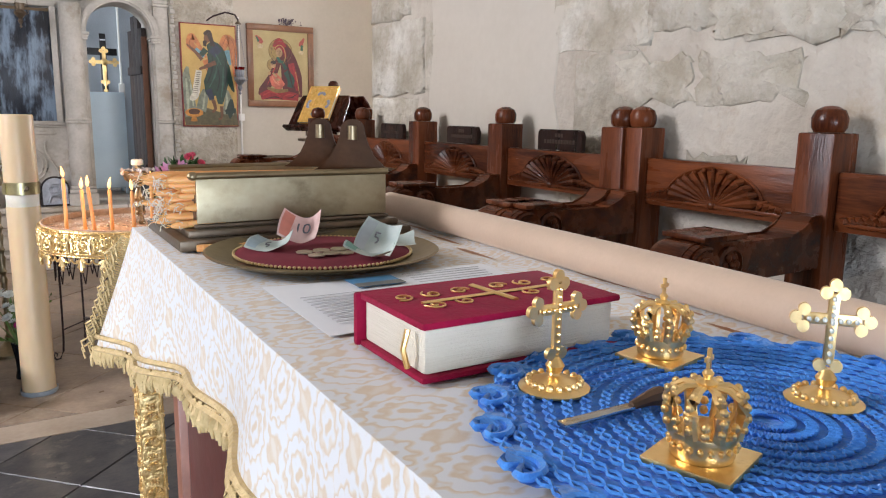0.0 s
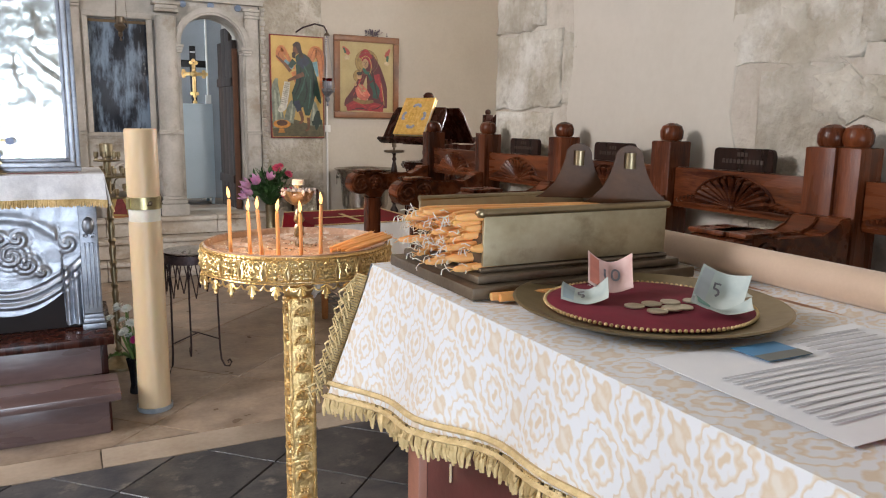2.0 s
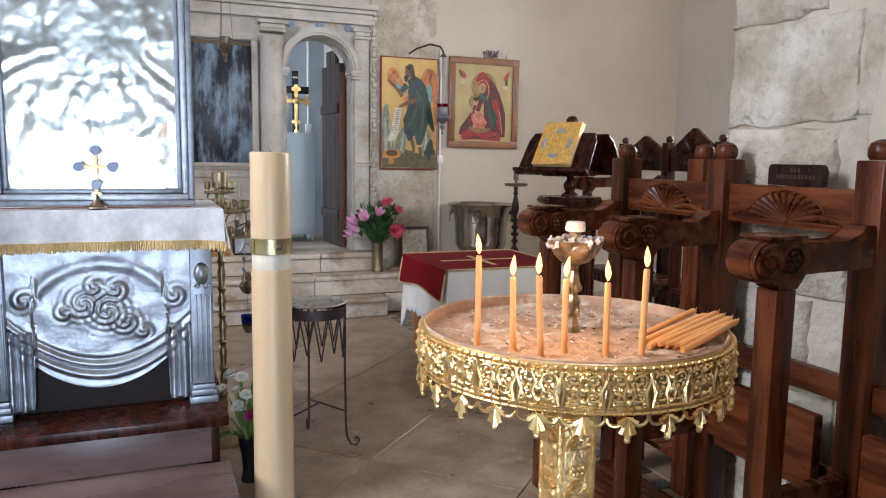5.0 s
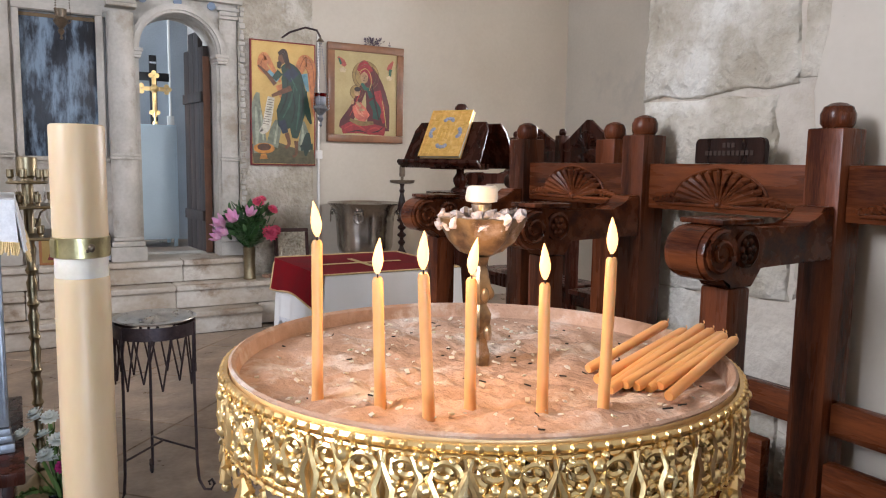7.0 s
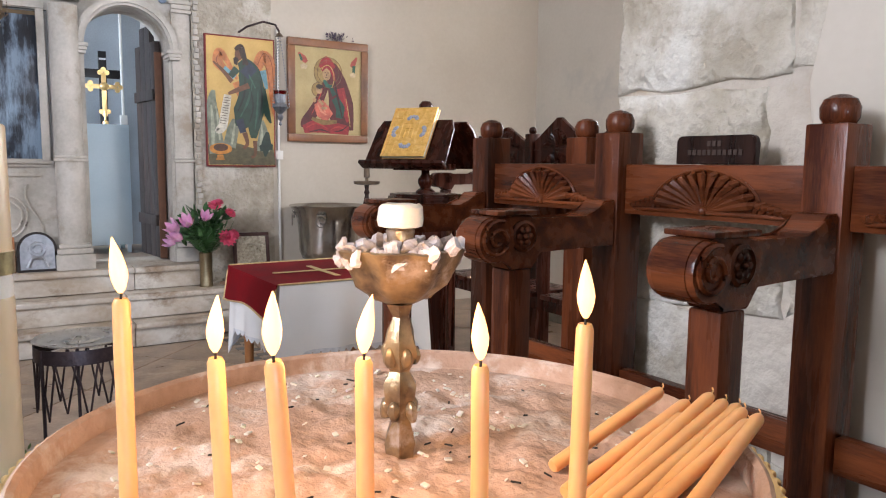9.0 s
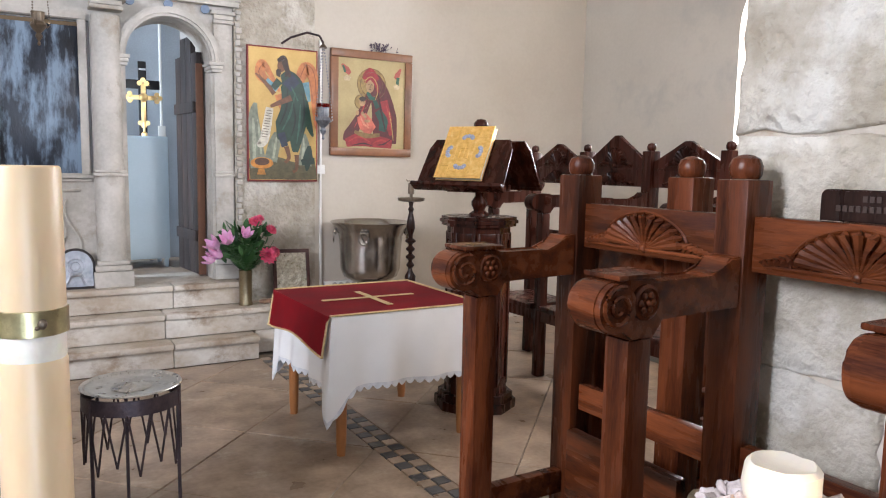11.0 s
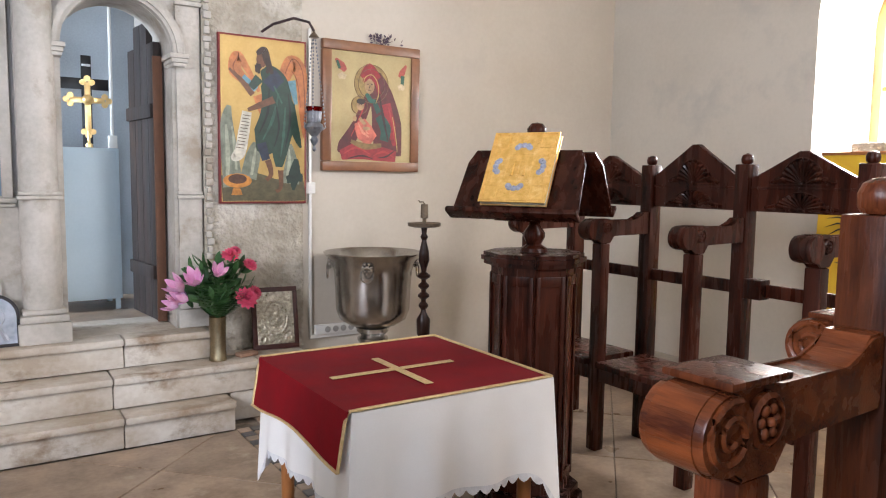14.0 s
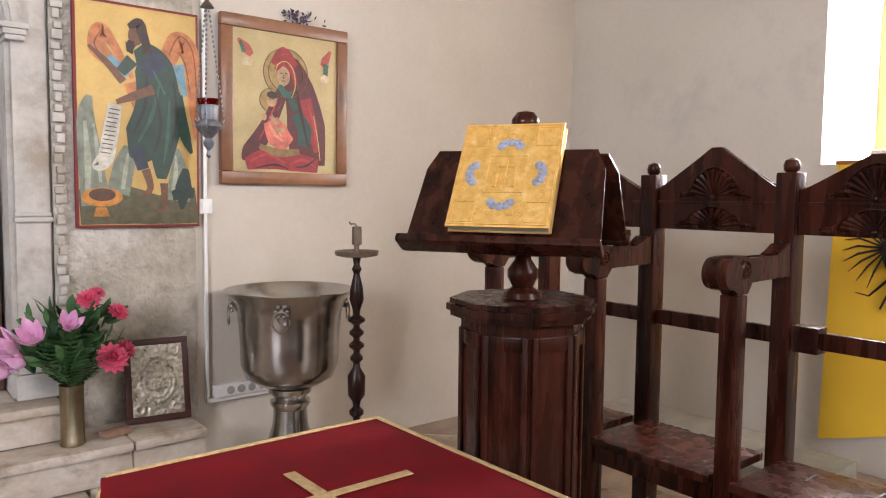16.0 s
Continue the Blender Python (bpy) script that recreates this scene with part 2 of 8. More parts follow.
CROCHET = material("blue_crochet", (0.075, 0.34, 0.92), (0.035, 0.21, 0.70), 90, 0.8, 0, 0.8, 260, sheen=0.3, bump_dist=0.004)
PAPER = material("paper", (0.82, 0.83, 0.86), (0.78, 0.79, 0.82), 5, 0.7, 0, 0.02)
PAGES = material("page_edges", (0.82, 0.77, 0.66), (0.70, 0.64, 0.52), 6, 0.8, 0, 0.5, 300, stretch=(0.1, 0.1, 4))
INK = material("grey_ink", (0.18, 0.18, 0.20), None, 20, 0.8)
WHITEPAINT = material("white_paint", (0.66, 0.78, 0.86), (0.60, 0.72, 0.80), 3, 0.45, 0, 0.02)
BLACKPAINT = material("black_paint", (0.012, 0.011, 0.012), (0.02, 0.018, 0.018), 8, 0.35)
# the blue-grey stain paints in sky reflections on the dark glossy panel
PANEL = material("icon_panel_sky_streaks", (0.03, 0.036, 0.05), (0.012, 0.014, 0.02), 9, 0.22, 0, 0.9, 70, (0.21, 0.28, 0.37), 3.2, 0.45, (2.2, 1, 0.6), rough_vary=0.12, bump_dist=0.006)
YELLOW = material("yellow_flag", (0.72, 0.45, 0.015), (0.66, 0.40, 0.012), 4, 0.7, 0, 0.1, 160, sheen=0.2)
PLASTIC = material("white_plastic", (0.74, 0.72, 0.68), (0.70, 0.68, 0.64), 8, 0.45)
ICONGOLD = material("icon_gold_leaf", (0.46, 0.31, 0.11), (0.36, 0.235, 0.075), 5, 0.42, 0.45, 0.05, 60)
GRASS = material("outdoor_ground", (0.30, 0.27, 0.20), (0.22, 0.20, 0.13), 1.5, 0.9, 0, 0.3, 20)
LEAF = material("leaf", (0.075, 0.17, 0.05), (0.03, 0.08, 0.025), 14, 0.5, 0, 0.1, 60, vary=0.3)
LEAFPALE = material("leaf_pale", (0.16, 0.26, 0.06), (0.09, 0.16, 0.04), 14, 0.5, 0, 0.1, 60, vary=0.2)
PINK = material("pink_petal", (0.75, 0.12, 0.22), (0.62, 0.06, 0.14), 25, 0.6, 0, 0.1, sub=0.1)
LILAC = material("lily_petal", (0.80, 0.50, 0.68), (0.66, 0.28, 0.50), 18, 0.6, 0, 0.1, sub=0.1)
PETALWHITE = material("white_petal", (0.80, 0.80, 0.76), (0.70, 0.70, 0.62), 18, 0.6, 0, 0.1)
FLAME = glow("candle_flame", (1.0, 0.54, 0.17), 2.4)


def plain(name, c, rough=0.5, metal=0.0, scale=14):
    return material(name, c, tuple(v * 0.72 for v in c), scale, rough, metal, 0.08, 80)


def glass(name, tint=(1, 1, 1), rough=0.02):
    m = bpy.data.materials.new(name)
    m.use_nodes = True
    b = m.node_tree.nodes["Principled BSDF"]
    b.inputs["Base Color"].default_value = (*tint, 1)
    b.inputs["Roughness"].default_value = rough
    b.inputs["Transmission Weight"].default_value = 1.0
    b.inputs["IOR"].default_value = 1.45
    return m


GLASS = glass("clear_glass")
REDGLASS = glass("red_glass", (0.5, 0.01, 0.01), 0.1)
BLUEGLASS = glass("blue_glass", (0.02, 0.05, 0.35), 0.08)

# ---- mesh helpers ----


def part(name, bm, mat, parent=None, label="", sharp=38):
    bmesh.ops.recalc_face_normals(bm, faces=bm.faces)
    me = bpy.data.meshes.new(name)
    bm.to_mesh(me)
    bm.free()
    me.shade_smooth()
    me.set_sharp_from_angle(angle=radians(sharp))
    for k in mat if isinstance(mat, (list, tuple)) else [mat]:
        me.materials.append(k)
    ob = new(name, me)
    if parent:
        ob.parent = parent
    if label:
        ob["label"] = label
    return ob


def shared(name, me, parent, m):
    ob = new(name, me)
    ob.parent = parent
    ob.matrix_basis = m
    return ob


def thing(name, m, label, category, group="", kind=""):
    ob = new(name)
    ob.empty_display_size = 0.1
    ob.matrix_basis = m
    return tagged(ob, label, category, group, kind)


def block(x0, x1, y0, y1, z0, z1, bevel=0.0, bm=None, m=None):
    """A bevelled box, joined to bm where that is given."""
    own = bmesh.new()
    bmesh.ops.create_cube(own, size=1)
    for v in own.verts:
        v.co = Vector(((x0 + x1) / 2 + v.co.x * (x1 - x0), (y0 + y1) / 2 + v.co.y * (y1 - y0), (z0 + z1) / 2 + v.co.z * (z1 - z0)))
    if bevel:
        bmesh.ops.bevel(own, geom=own.edges[:], offset=bevel, segments=2, affect="EDGES", profile=0.6)
    return joined(bm, own, m)


def joined(bm, own, m=None):
    if m is not None:
        bmesh.ops.transform(own, matrix=m, verts=own.verts)
    if bm is None:
        return own
    me = bpy.data.meshes.new("scratch")
    own.to_mesh(me)
    own.free()
    bm.from_mesh(me)
    bpy.data.meshes.remove(me)
    return bm


def lathe(profile, seg=32, bm=None, m=None, flute=0, depth=0.0, closed=True):
    """Turned shape from (radius, height) pairs, with optional flutes."""
    own = bmesh.new()
    rings = []
    for r, z in profile:
        ring = []
        for i in range(seg):
            a = 2 * math.pi * i / seg
            k = r * (1 + (depth * math.cos(flute * a) if flute else 0))
            ring.append(own.verts.new((k * math.cos(a), k * math.sin(a), z)))
        rings.append(ring)
    for a, b in zip(rings, rings[1:]):
        for i in range(seg):
            own.faces.new((a[i], a[(i + 1) % seg], b[(i + 1) % seg], b[i]))
    if closed:
        own.faces.new(rings[0][::-1])
        own.faces.new(rings[-1])
    return joined(bm, own, m)


def tube(points, radius, seg=8, bm=None, m=None, radii=None, flat=1.0):
    """A round rod along points."""
    own = bmesh.new()
    pts = [Vector(p) for p in points]
    rings = []
    up = Vector((0, 0, 1))
    for i, p in enumerate(pts):
        d = (pts[min(i + 1, len(pts) - 1)] - pts[max(i - 1, 0)])
        d = d.normalized() if d.length > 1e-9 else Vector((0, 0, 1))
        ref = up if abs(d.dot(up)) < 0.95 else Vector((1, 0, 0))
        s = d.cross(ref).normalized()
        u = s.cross(d)
        r = radii[i] if radii else radius
        rings.append([own.verts.new(p + (s * math.cos(2 * math.pi * k / seg) + u * flat * math.sin(2 * math.pi * k / seg)) * r) for k in range(seg)])
    for a, b in zip(rings, rings[1:]):
        for k in range(seg):
            own.faces.new((a[k], a[(k + 1) % seg], b[(k + 1) % seg], b[k]))
    own.faces.new(rings[0][::-1])
    own.faces.new(rings[-1])
    return joined(bm, own, m)


def prism(outline, depth, bm=None, m=None, bevel=0.0):
    """An outline in x, z pushed back along y by depth."""
    own = bmesh.new()
    a = [own.verts.new((x, 0, z)) for x, z in outline]
    b = [own.verts.new((x, depth, z)) for x, z in outline]
    own.faces.new(a)
    own.faces.new(b[::-1])
    k = len(a)
    for i in range(k):
        own.faces.new((a[i], b[i], b[(i + 1) % k], a[(i + 1) % k]))
    if bevel:
        bmesh.ops.bevel(own, geom=[e for e in own.edges if abs(e.verts[0].co.y - e.verts[1].co.y) < 1e-6], offset=bevel, segments=2, affect="EDGES")
    return joined(bm, own, m)


def sheet(nx, ny, f, thick=0.0, bm=None, m=None):
    """A surface f(u, v) over the unit square, with thickness."""
    own = bmesh.new()
    g = [[own.verts.new(f(i / nx, j / ny)) for j in range(ny + 1)] for i in range(nx + 1)]
    for i in range(nx):
        for j in range(ny):
            own.faces.new((g[i][j], g[i + 1][j], g[i + 1][j + 1], g[i][j + 1]))
    if thick:
        bmesh.ops.recalc_face_normals(own, faces=own.faces)
        bmesh.ops.solidify(own, geom=own.faces[:], thickness=thick)
    return joined(bm, own, m)


def ball(r, at=(0, 0, 0), bm=None, seg=12, squash=1.0):
    own = bmesh.new()
    bmesh.ops.create_uvsphere(own, u_segments=seg, v_segments=max(6, seg // 2 + 2), radius=r)
    return joined(bm, own, Matrix.Translation(at) @ Matrix.Diagonal((1, 1, squash, 1)))


def disc(r, depth=0.01, seg=32, bm=None, m=None):
    return lathe([(r, 0), (r, depth)], seg, bm, m)


def arc(cx, cz, r, a0, a1, n):
    return [(cx + r * math.cos(radians(a0 + (a1 - a0) * i / n)), cz + r * math.sin(radians(a0 + (a1 - a0) * i / n))) for i in range(n + 1)]


def spiral(cx, cy, r0, r1, a0, turns, n=22):
    return [(cx + (r0 + (r1 - r0) * i / n) * math.cos(a0 + turns * 2 * math.pi * i / n), cy + (r0 + (r1 - r0) * i / n) * math.sin(a0 + turns * 2 * math.pi * i / n)) for i in range(n + 1)]


def leafblade(L, w, bend, bm, m, seg=5):
    own = bmesh.new()
    vs = []
    for i in range(seg + 1):
        s = i / seg
        k = w * math.sin(math.pi * min(1, s * 0.92 + 0.06)) ** 0.8
        z = L * s
        y = bend * s * s
        vs.append((own.verts.new((-k, y, z)), own.verts.new((0, y - k * 0.25, z)), own.verts.new((k, y, z))))
    for a, b in zip(vs, vs[1:]):
        own.faces.new((a[0], a[1], b[1], b[0]))
        own.faces.new((a[1], a[2], b[2], b[1]))
    return joined(bm, own, m)


def structure(name, bm, mat, label, category="wall"):
    return tagged(part(name, bm, mat), label, category, kind="structure")


# ---- the building ----
NW = 8.296
EW = 5.29
H = 4.3

structure("ground", block(-60, 60, -80, -3.1, -0.25, -0.05), GRASS, "dry pale ground outside the open doorway", "ground")
structure("floor_bed", block(-3.9, 5.9, -2.9, 10.6, -0.3, -0.012), GROUT, "mortar bed under worn stone floor slabs", "floor")

# north wall with plaster, right of the screen
bm = block(2.62, EW + 0.6, NW, NW + 0.35, -0.01, H)
structure("wall_north", bm, PLASTER, "cream plastered wall with faint stains")
bm = block(2.011, 2.619, NW - 0.006, NW + 0.34, -0.01, H)
structure("wall_stone_strip", bm, ROUGH_STONE, "pale worn stone strip beside the screen")

# east wall with a deep arched window
WY0, WY1, WZ0, WZ1 = 5.72, 6.585, 1.565, 2.42
bm = block(EW, EW + 0.78, WY1, NW, 0, H)
block(EW, EW + 0.78, 0.8, WY0, 0, H, bm=bm)
block(EW, EW + 0.78, WY0, WY1, 0, WZ0, bm=bm)
cy, rad = (WY0 + WY1) / 2, (WY1 - WY0) / 2
out = [(WY1, H), (WY1, WZ1)] + arc(cy, WZ1, rad, 0, 180, 16)[1:] + [(WY0, H)]
prism(out, -0.78, bm, Matrix.Translation((EW, 0, 0)) @ Matrix.Rotation(radians(90), 4, "Z"))
structure("wall_east", bm, PLASTER_COOL, "pale grey plastered wall with a deep arched window")
# pier wall behind the stalls
bm = block(2.135, 2.75, -2.75, 4.085, 0, H)
structure("wall_pier", bm, LIME, "rough lime washed wall with bare stone showing")
structure("wall_aisle_end", block(2.76, EW + 0.6, 0.5, 0.8, 0, H), PLASTER, "plain plastered end wall of the side aisle")
# south wall with arched doorway
DX0, DX1, DZ = -1.55, 0.75, 2.05
bm = block(-3.9, DX0, -3.1, -2.75, 0, H)
block(DX1, 2.75, -3.1, -2.75, 0, H, bm=bm)
out = [(DX1, H), (DX1, DZ)] + arc((DX0 + DX1) / 2, DZ, (DX1 - DX0) / 2, 0, 180, 18)[1:] + [(DX0, H)]
prism(out, 0.35, bm, Matrix.Translation((0, -3.1, 0)))
structure("wall_south", bm, PLASTER, "plastered wall with an open arched doorway")
# unseen west wall, with a high opening added around the fill lamp
bm = block(-3.9, -3.6, -2.75, 2.9, 0, H)
block(-3.9, -3.6, 4.3, 10.6, 0, H, bm=bm)
block(-3.9, -3.6, 2.9, 4.3, 0, 2.3, bm=bm)
block(-3.9, -3.6, 2.9, 4.3, 3.9, H, bm=bm)
structure("wall_west", bm, PLASTER, "plain plastered unseen wall with an added high opening")
structure("ceiling", block(-3.9, 5.9, -3.1, 10.6, H, H + 0.2), PLASTER, "plain plastered ceiling", "ceiling")

# sanctuary behind the screen door
structure("wall_sanctuary", block(-3.6, 2.4, 9.75, 9.95, 0, H), plain("sanctuary_paint", (0.44, 0.48, 0.52), 0.8, 0, 2), "blue grey painted sanctuary wall")
structure("wall_sanctuary_side", block(1.925, 2.105, 8.62, 9.75, 0, H), plain("sanctuary_side_paint", (0.50, 0.46, 0.42), 0.8, 0, 3), "dim plastered side wall of the sanctuary")
structure("floor_sanctuary", block(-3.6, 1.925, 8.30, 9.75, -0.01, 0.505), SLAB, "dark stone sanctuary floor above the steps", "floor")

# ---- stone screen with door ----


def screen():
    y0, y1 = NW, NW + 0.32
    bm = block(-3.6, -1.05, y0 + 0.02, y1, 0.0, H)
    block(-1.05, -0.40, y0 + 0.02, y1, 0.0, 1.27, bm=bm)
    block(-1.05, -0.40, y0 + 0.07, y1, 1.27, 2.26, bm=bm)
    block(-0.40, 0.44, y0 + 0.02, y1, 0.0, 2.26, bm=bm)
    block(0.44, 1.02, y0 + 0.02, y1, 0.0, 1.27, bm=bm)
    block(0.44, 1.02, y0 + 0.07, y1, 1.27, 2.26, bm=bm)
    block(1.02, 1.235, y0 + 0.02, y1, 0.0, 2.06, bm=bm)
    block(1.795, 1.955, y0 + 0.02, y1, 0.0, 2.06, bm=bm)
    block(-1.05, 1.02, y0 + 0.02, y1, 2.26, H, bm=bm)
    out = [(1.955, H), (1.955, 2.06), (1.795, 2.06)] + arc(1.515, 2.06, 0.28, 0, 180, 18)[1:] + [(1.02, 2.06), (1.02, H)]
    prism(out, y1 - y0 - 0.02, bm, Matrix.Translation((0, y0 + 0.02, 0)))
    return structure("wall_screen", bm, MARBLE, "aged carved marble altar screen with arched doorway")


SCREEN = screen()
SCREEN.location.x = 0.055


def moulding(name, x0, x1, y, z, steps, parent, d=0.1):
    bm = bmesh.new()
    for h0, h1, p in steps:
        block(x0 - p * 0.4, x1 + p * 0.4, y - p, y + d, z + h0, z + h1, 0.004, bm)
    return part(name, bm, MARBLE, parent)


for z, steps in ((2.45, ((0, 0.03, 0.06), (0.032, 0.085, 0.04), (0.087, 0.115, 0.08), (0.117, 0.16, 0.12))), (2.68, ((0, 0.16, 0.05), (0.162, 0.22, 0.11)))):
    moulding("cornice", -2.6, 1.95, NW + 0.015, z, steps, SCREEN, 0.003)
for x0, x1 in ((-1.07, -0.38), (0.42, 1.005)):
    moulding("sill_moulding", x0, x1, NW + 0.015, 1.215, ((0, 0.02, 0.012), (0.022, 0.045, 0.03)), SCREEN, 0.003)
    bm = block(x0 + 0.02, x0 + 0.06, NW - 0.006, NW + 0.02, 1.262, 2.262, 0.005)
    block(x1 - 0.055, x1 - 0.005, NW - 0.006, NW + 0.02, 1.262, 2.262, 0.005, bm)
    block(x0 + 0.02, x1 - 0.005, NW - 0.004, NW + 0.018, 2.264, 2.31, 0.005, bm)
    part("panel_surround", bm, MARBLE, SCREEN)
    # carved dado below the panel
    bm = bmesh.new()
    cx, w = (x0 + x1) / 2, (x1 - x0) / 2 - 0.07
    for r in (0.13, 0.10):
        tube([(cx + r * math.cos(a), NW + 0.014, 0.88 + r * 1.1 * math.sin(a)) for a in [2 * math.pi * i / 28 for i in range(29)]], 0.009, 6, bm)
    for sx in (-1, 1):
        tube([(cx + sx * (0.17 + 0.05 * math.sin(i * 0.5)), NW + 0.014, 0.66 + i * 0.04) for i in range(12)], 0.010, 6, bm)
    for zz in (0.60, 1.15):
        block(cx - w, cx + w, NW + 0.004, NW + 0.022, zz, zz + 0.02, 0.004, bm)
    part("carved_dado", bm, MARBLE, SCREEN)


def column(x, r, square=False):
    bm = bmesh.new()
    y = NW - 0.005
    if square:
        block(x - r, x + r, y, NW + 0.019, 0.52, 2.36, 0.008, bm)
    else:
        lathe([(r, 0.68), (r, 1.24), (r * 0.97, 1.27), (r * 0.97, 1.32), (r * 0.95, 2.30)], 28, bm, Matrix.Translation((x, y, 0)))
    shaft = part("column_shaft", bm, MARBLE, SCREEN)
    bm = bmesh.new()
    for z0, z1, k in ((2.36, 2.385, 1.08), (2.387, 2.42, 1.02), (2.422, 2.449, 1.28)):
        block(x - r * k, x + r * k, y - (0.03 if square else r * k), NW + 0.018, z0 - 0.03, z1 - 0.03, 0.006, bm)
    block(x - r * 1.1, x + r * 1.1, y - (0.02 if square else r * 1.06), NW + 0.018, 1.255, 1.275, 0.005, bm)
    block(x - r * 1.05, x + r * 1.05, y - (0.015 if square else r * 1.02), NW + 0.018, 1.278, 1.295, 0.005, bm)
    part("capital", bm, MARBLE, SCREEN)
    bm = bmesh.new()
    for z0, z1, k in ((0.512, 0.62, 1.3), (0.622, 0.66, 1.2), (0.662, 0.69, 1.08)):
        block(x - r * k, x + r * k, y - (0.035 * k if square else r * k), NW + 0.018, z0, z1, 0.01, bm)
    part("column_base", bm, MARBLE, SCREEN)


column(1.115, 0.094)
column(1.88, 0.066, True)
column(0.36, 0.06, True)
# arch ring with keystone and impost blocks
bm = bmesh.new()
out = arc(1.515, 2.06, 0.345, 0, 180, 20) + arc(1.515, 2.06, 0.282, 180, 0, 20)
prism(out, 0.055, bm, Matrix.Translation((0, NW - 0.03, 0)), 0.006)
out = arc(1.515, 2.06, 0.325, 0, 180, 20) + arc(1.515, 2.06, 0.30, 180, 0, 20)
prism(out, 0.02, bm, Matrix.Translation((0, NW - 0.045, 0)), 0.004)
part("arch_ring", bm, MARBLE, SCREEN)
for x in (1.205, 1.825):
    bm = bmesh.new()
    for z0, z1, k in ((1.99, 2.01, 0.035), (2.012, 2.035, 0.042), (2.037, 2.062, 0.052)):
        block(x - k, x + k, NW - 0.05, NW + 0.17, z0, z1, 0.004, bm)
    part("impost", bm, MARBLE, SCREEN)
for x, z in ((1.27, 2.42), (1.515, 2.425), (1.76, 2.42)):
    bm = disc(0.03, 0.02, 12, None, Matrix.Translation((x, NW + 0.01, z)) @ Matrix.Rotation(radians(90), 4, "X"))
    part("rosette", bm, plain("faded_blue_paint", (0.22, 0.28, 0.38), 0.7), SCREEN)
bm = bmesh.new()
for i in range(46):
    z = 0.60 + i * 0.043
    block(1.965 + 0.006 * math.sin(i * 1.7), 2.0 + 0.008 * math.sin(i * 2.3), NW - 0.03, NW - 0.004, z, z + 0.035 + 0.006 * math.sin(i * 3.1), 0.006, bm)
part("carved_strip", bm, MARBLE, SCREEN)

# dark icon panels in the screen
for i, (x0, x1) in enumerate(((-1.04, -0.41), (0.468, 1.003))):
    t = thing("icon_panel", pose((x0 + x1) / 2 + 0.055, NW + 0.036, 1.265), "blackened old icon panel with sky reflections painted as bluish streaks", "icon", "dark icon panels in the screen")
    w = (x1 - x0) / 2 - 0.01
    part("board", block(-w, w, 0, 0.03, 0, 0.985, 0.004), PANEL, t)
    part("batten", block(-w + 0.002, w - 0.002, -0.006, -0.001, 0.955, 0.98, 0.002), plain("worn_gilding", (0.16, 0.10, 0.04), 0.5), t)

# ---- steps ----
random.seed(4)
STEPS = structure("steps", block(-2.2, 2.04, 7.99, NW + 0.3, -0.01, 0.16), STEP, "worn stone steps up to the screen door", "steps")
for x0, x1, y0, y1, z0, z1 in ((-2.2, 2.05, 7.85, 8.02, 0.0, 0.17), (-2.2, 2.545, 7.985, 8.18, 0.172, 0.345), (-2.2, 2.005, 8.145, 8.29, 0.347, 0.512)):
    x = x0
    while x < x1 - 0.05:
        e = min(x1, x + random.uniform(0.55, 1.0))
        if x1 - e < 0.3:
            e = x1
        bm = block(x, e - 0.004, y0 + random.uniform(0, 0.012), y1, z0, z1 - 0.045, 0.008)
        block(x, e - 0.004, y0 - 0.03 + random.uniform(0, 0.008), y1, z1 - 0.043, z1 - random.uniform(0, 0.004), 0.014, bm)
        part("step_stone", bm, STEP, STEPS)
        x = e
part("ledge_stone", block(2.06, 2.535, 8.0, NW - 0.006, 0.0, 0.17, 0.02), STEP, STEPS)
part("ledge_stone", block(2.01, 2.54, 8.184, NW - 0.007, 0.30, 0.343, 0.006), STEP, STEPS)
part("door_sill", block(1.295, 1.845, 8.292, NW + 0.45, 0.34, 0.51, 0.008), STEP, STEPS)

# ---- sanctuary door leaf, cabinet and crosses ----
t = thing("door_leaf", pose(1.830, 8.50, 0.52, 0, 0, 96), "dark weathered plank door standing open", "door", kind="structure")
bm = bmesh.new()
for i in range(4):
    block(0.0 + i * 0.125, 0.122 + i * 0.125, 0, 0.04, 0, 1.52 + 0.26 * math.sin(math.pi * min(1, (i + 0.6) / 4.2)), 0.005, bm)
part("plank", bm, OLDDOOR, t)
part("cross_rail", block(0.01, 0.48, 0.042, 0.062, 0.25, 0.33, 0.005), OLDDOOR, t)
part("cross_rail", block(0.01, 0.48, 0.042, 0.062, 1.2, 1.28, 0.005), OLDDOOR, t)
part("edge_strip", block(-0.02, -0.002, -0.004, 0.05, 0, 1.55, 0.004), plain("bare_wood_edge", (0.14, 0.06, 0.03), 0.7), t)

t = thing("metal_cabinet", pose(1.525, 9.12, 0.505), "pale blue-white painted metal cabinet on short feet", "cabinet")
part("body", block(-0.33, 0.17, 0, 0.4, 0.07, 1.05, 0.006), WHITEPAINT, t)
part("door", block(-0.31, 0.15, -0.014, -0.002, 0.09, 1.03, 0.004), WHITEPAINT, t)
for sx in (-0.31, 0.13):
    part("foot", block(sx, sx + 0.03, 0.01, 0.04, 0, 0.07, 0.003), WHITEPAINT, t)
    part("foot", block(sx, sx + 0.03, 0.35, 0.38, 0, 0.07, 0.003), WHITEPAINT, t)


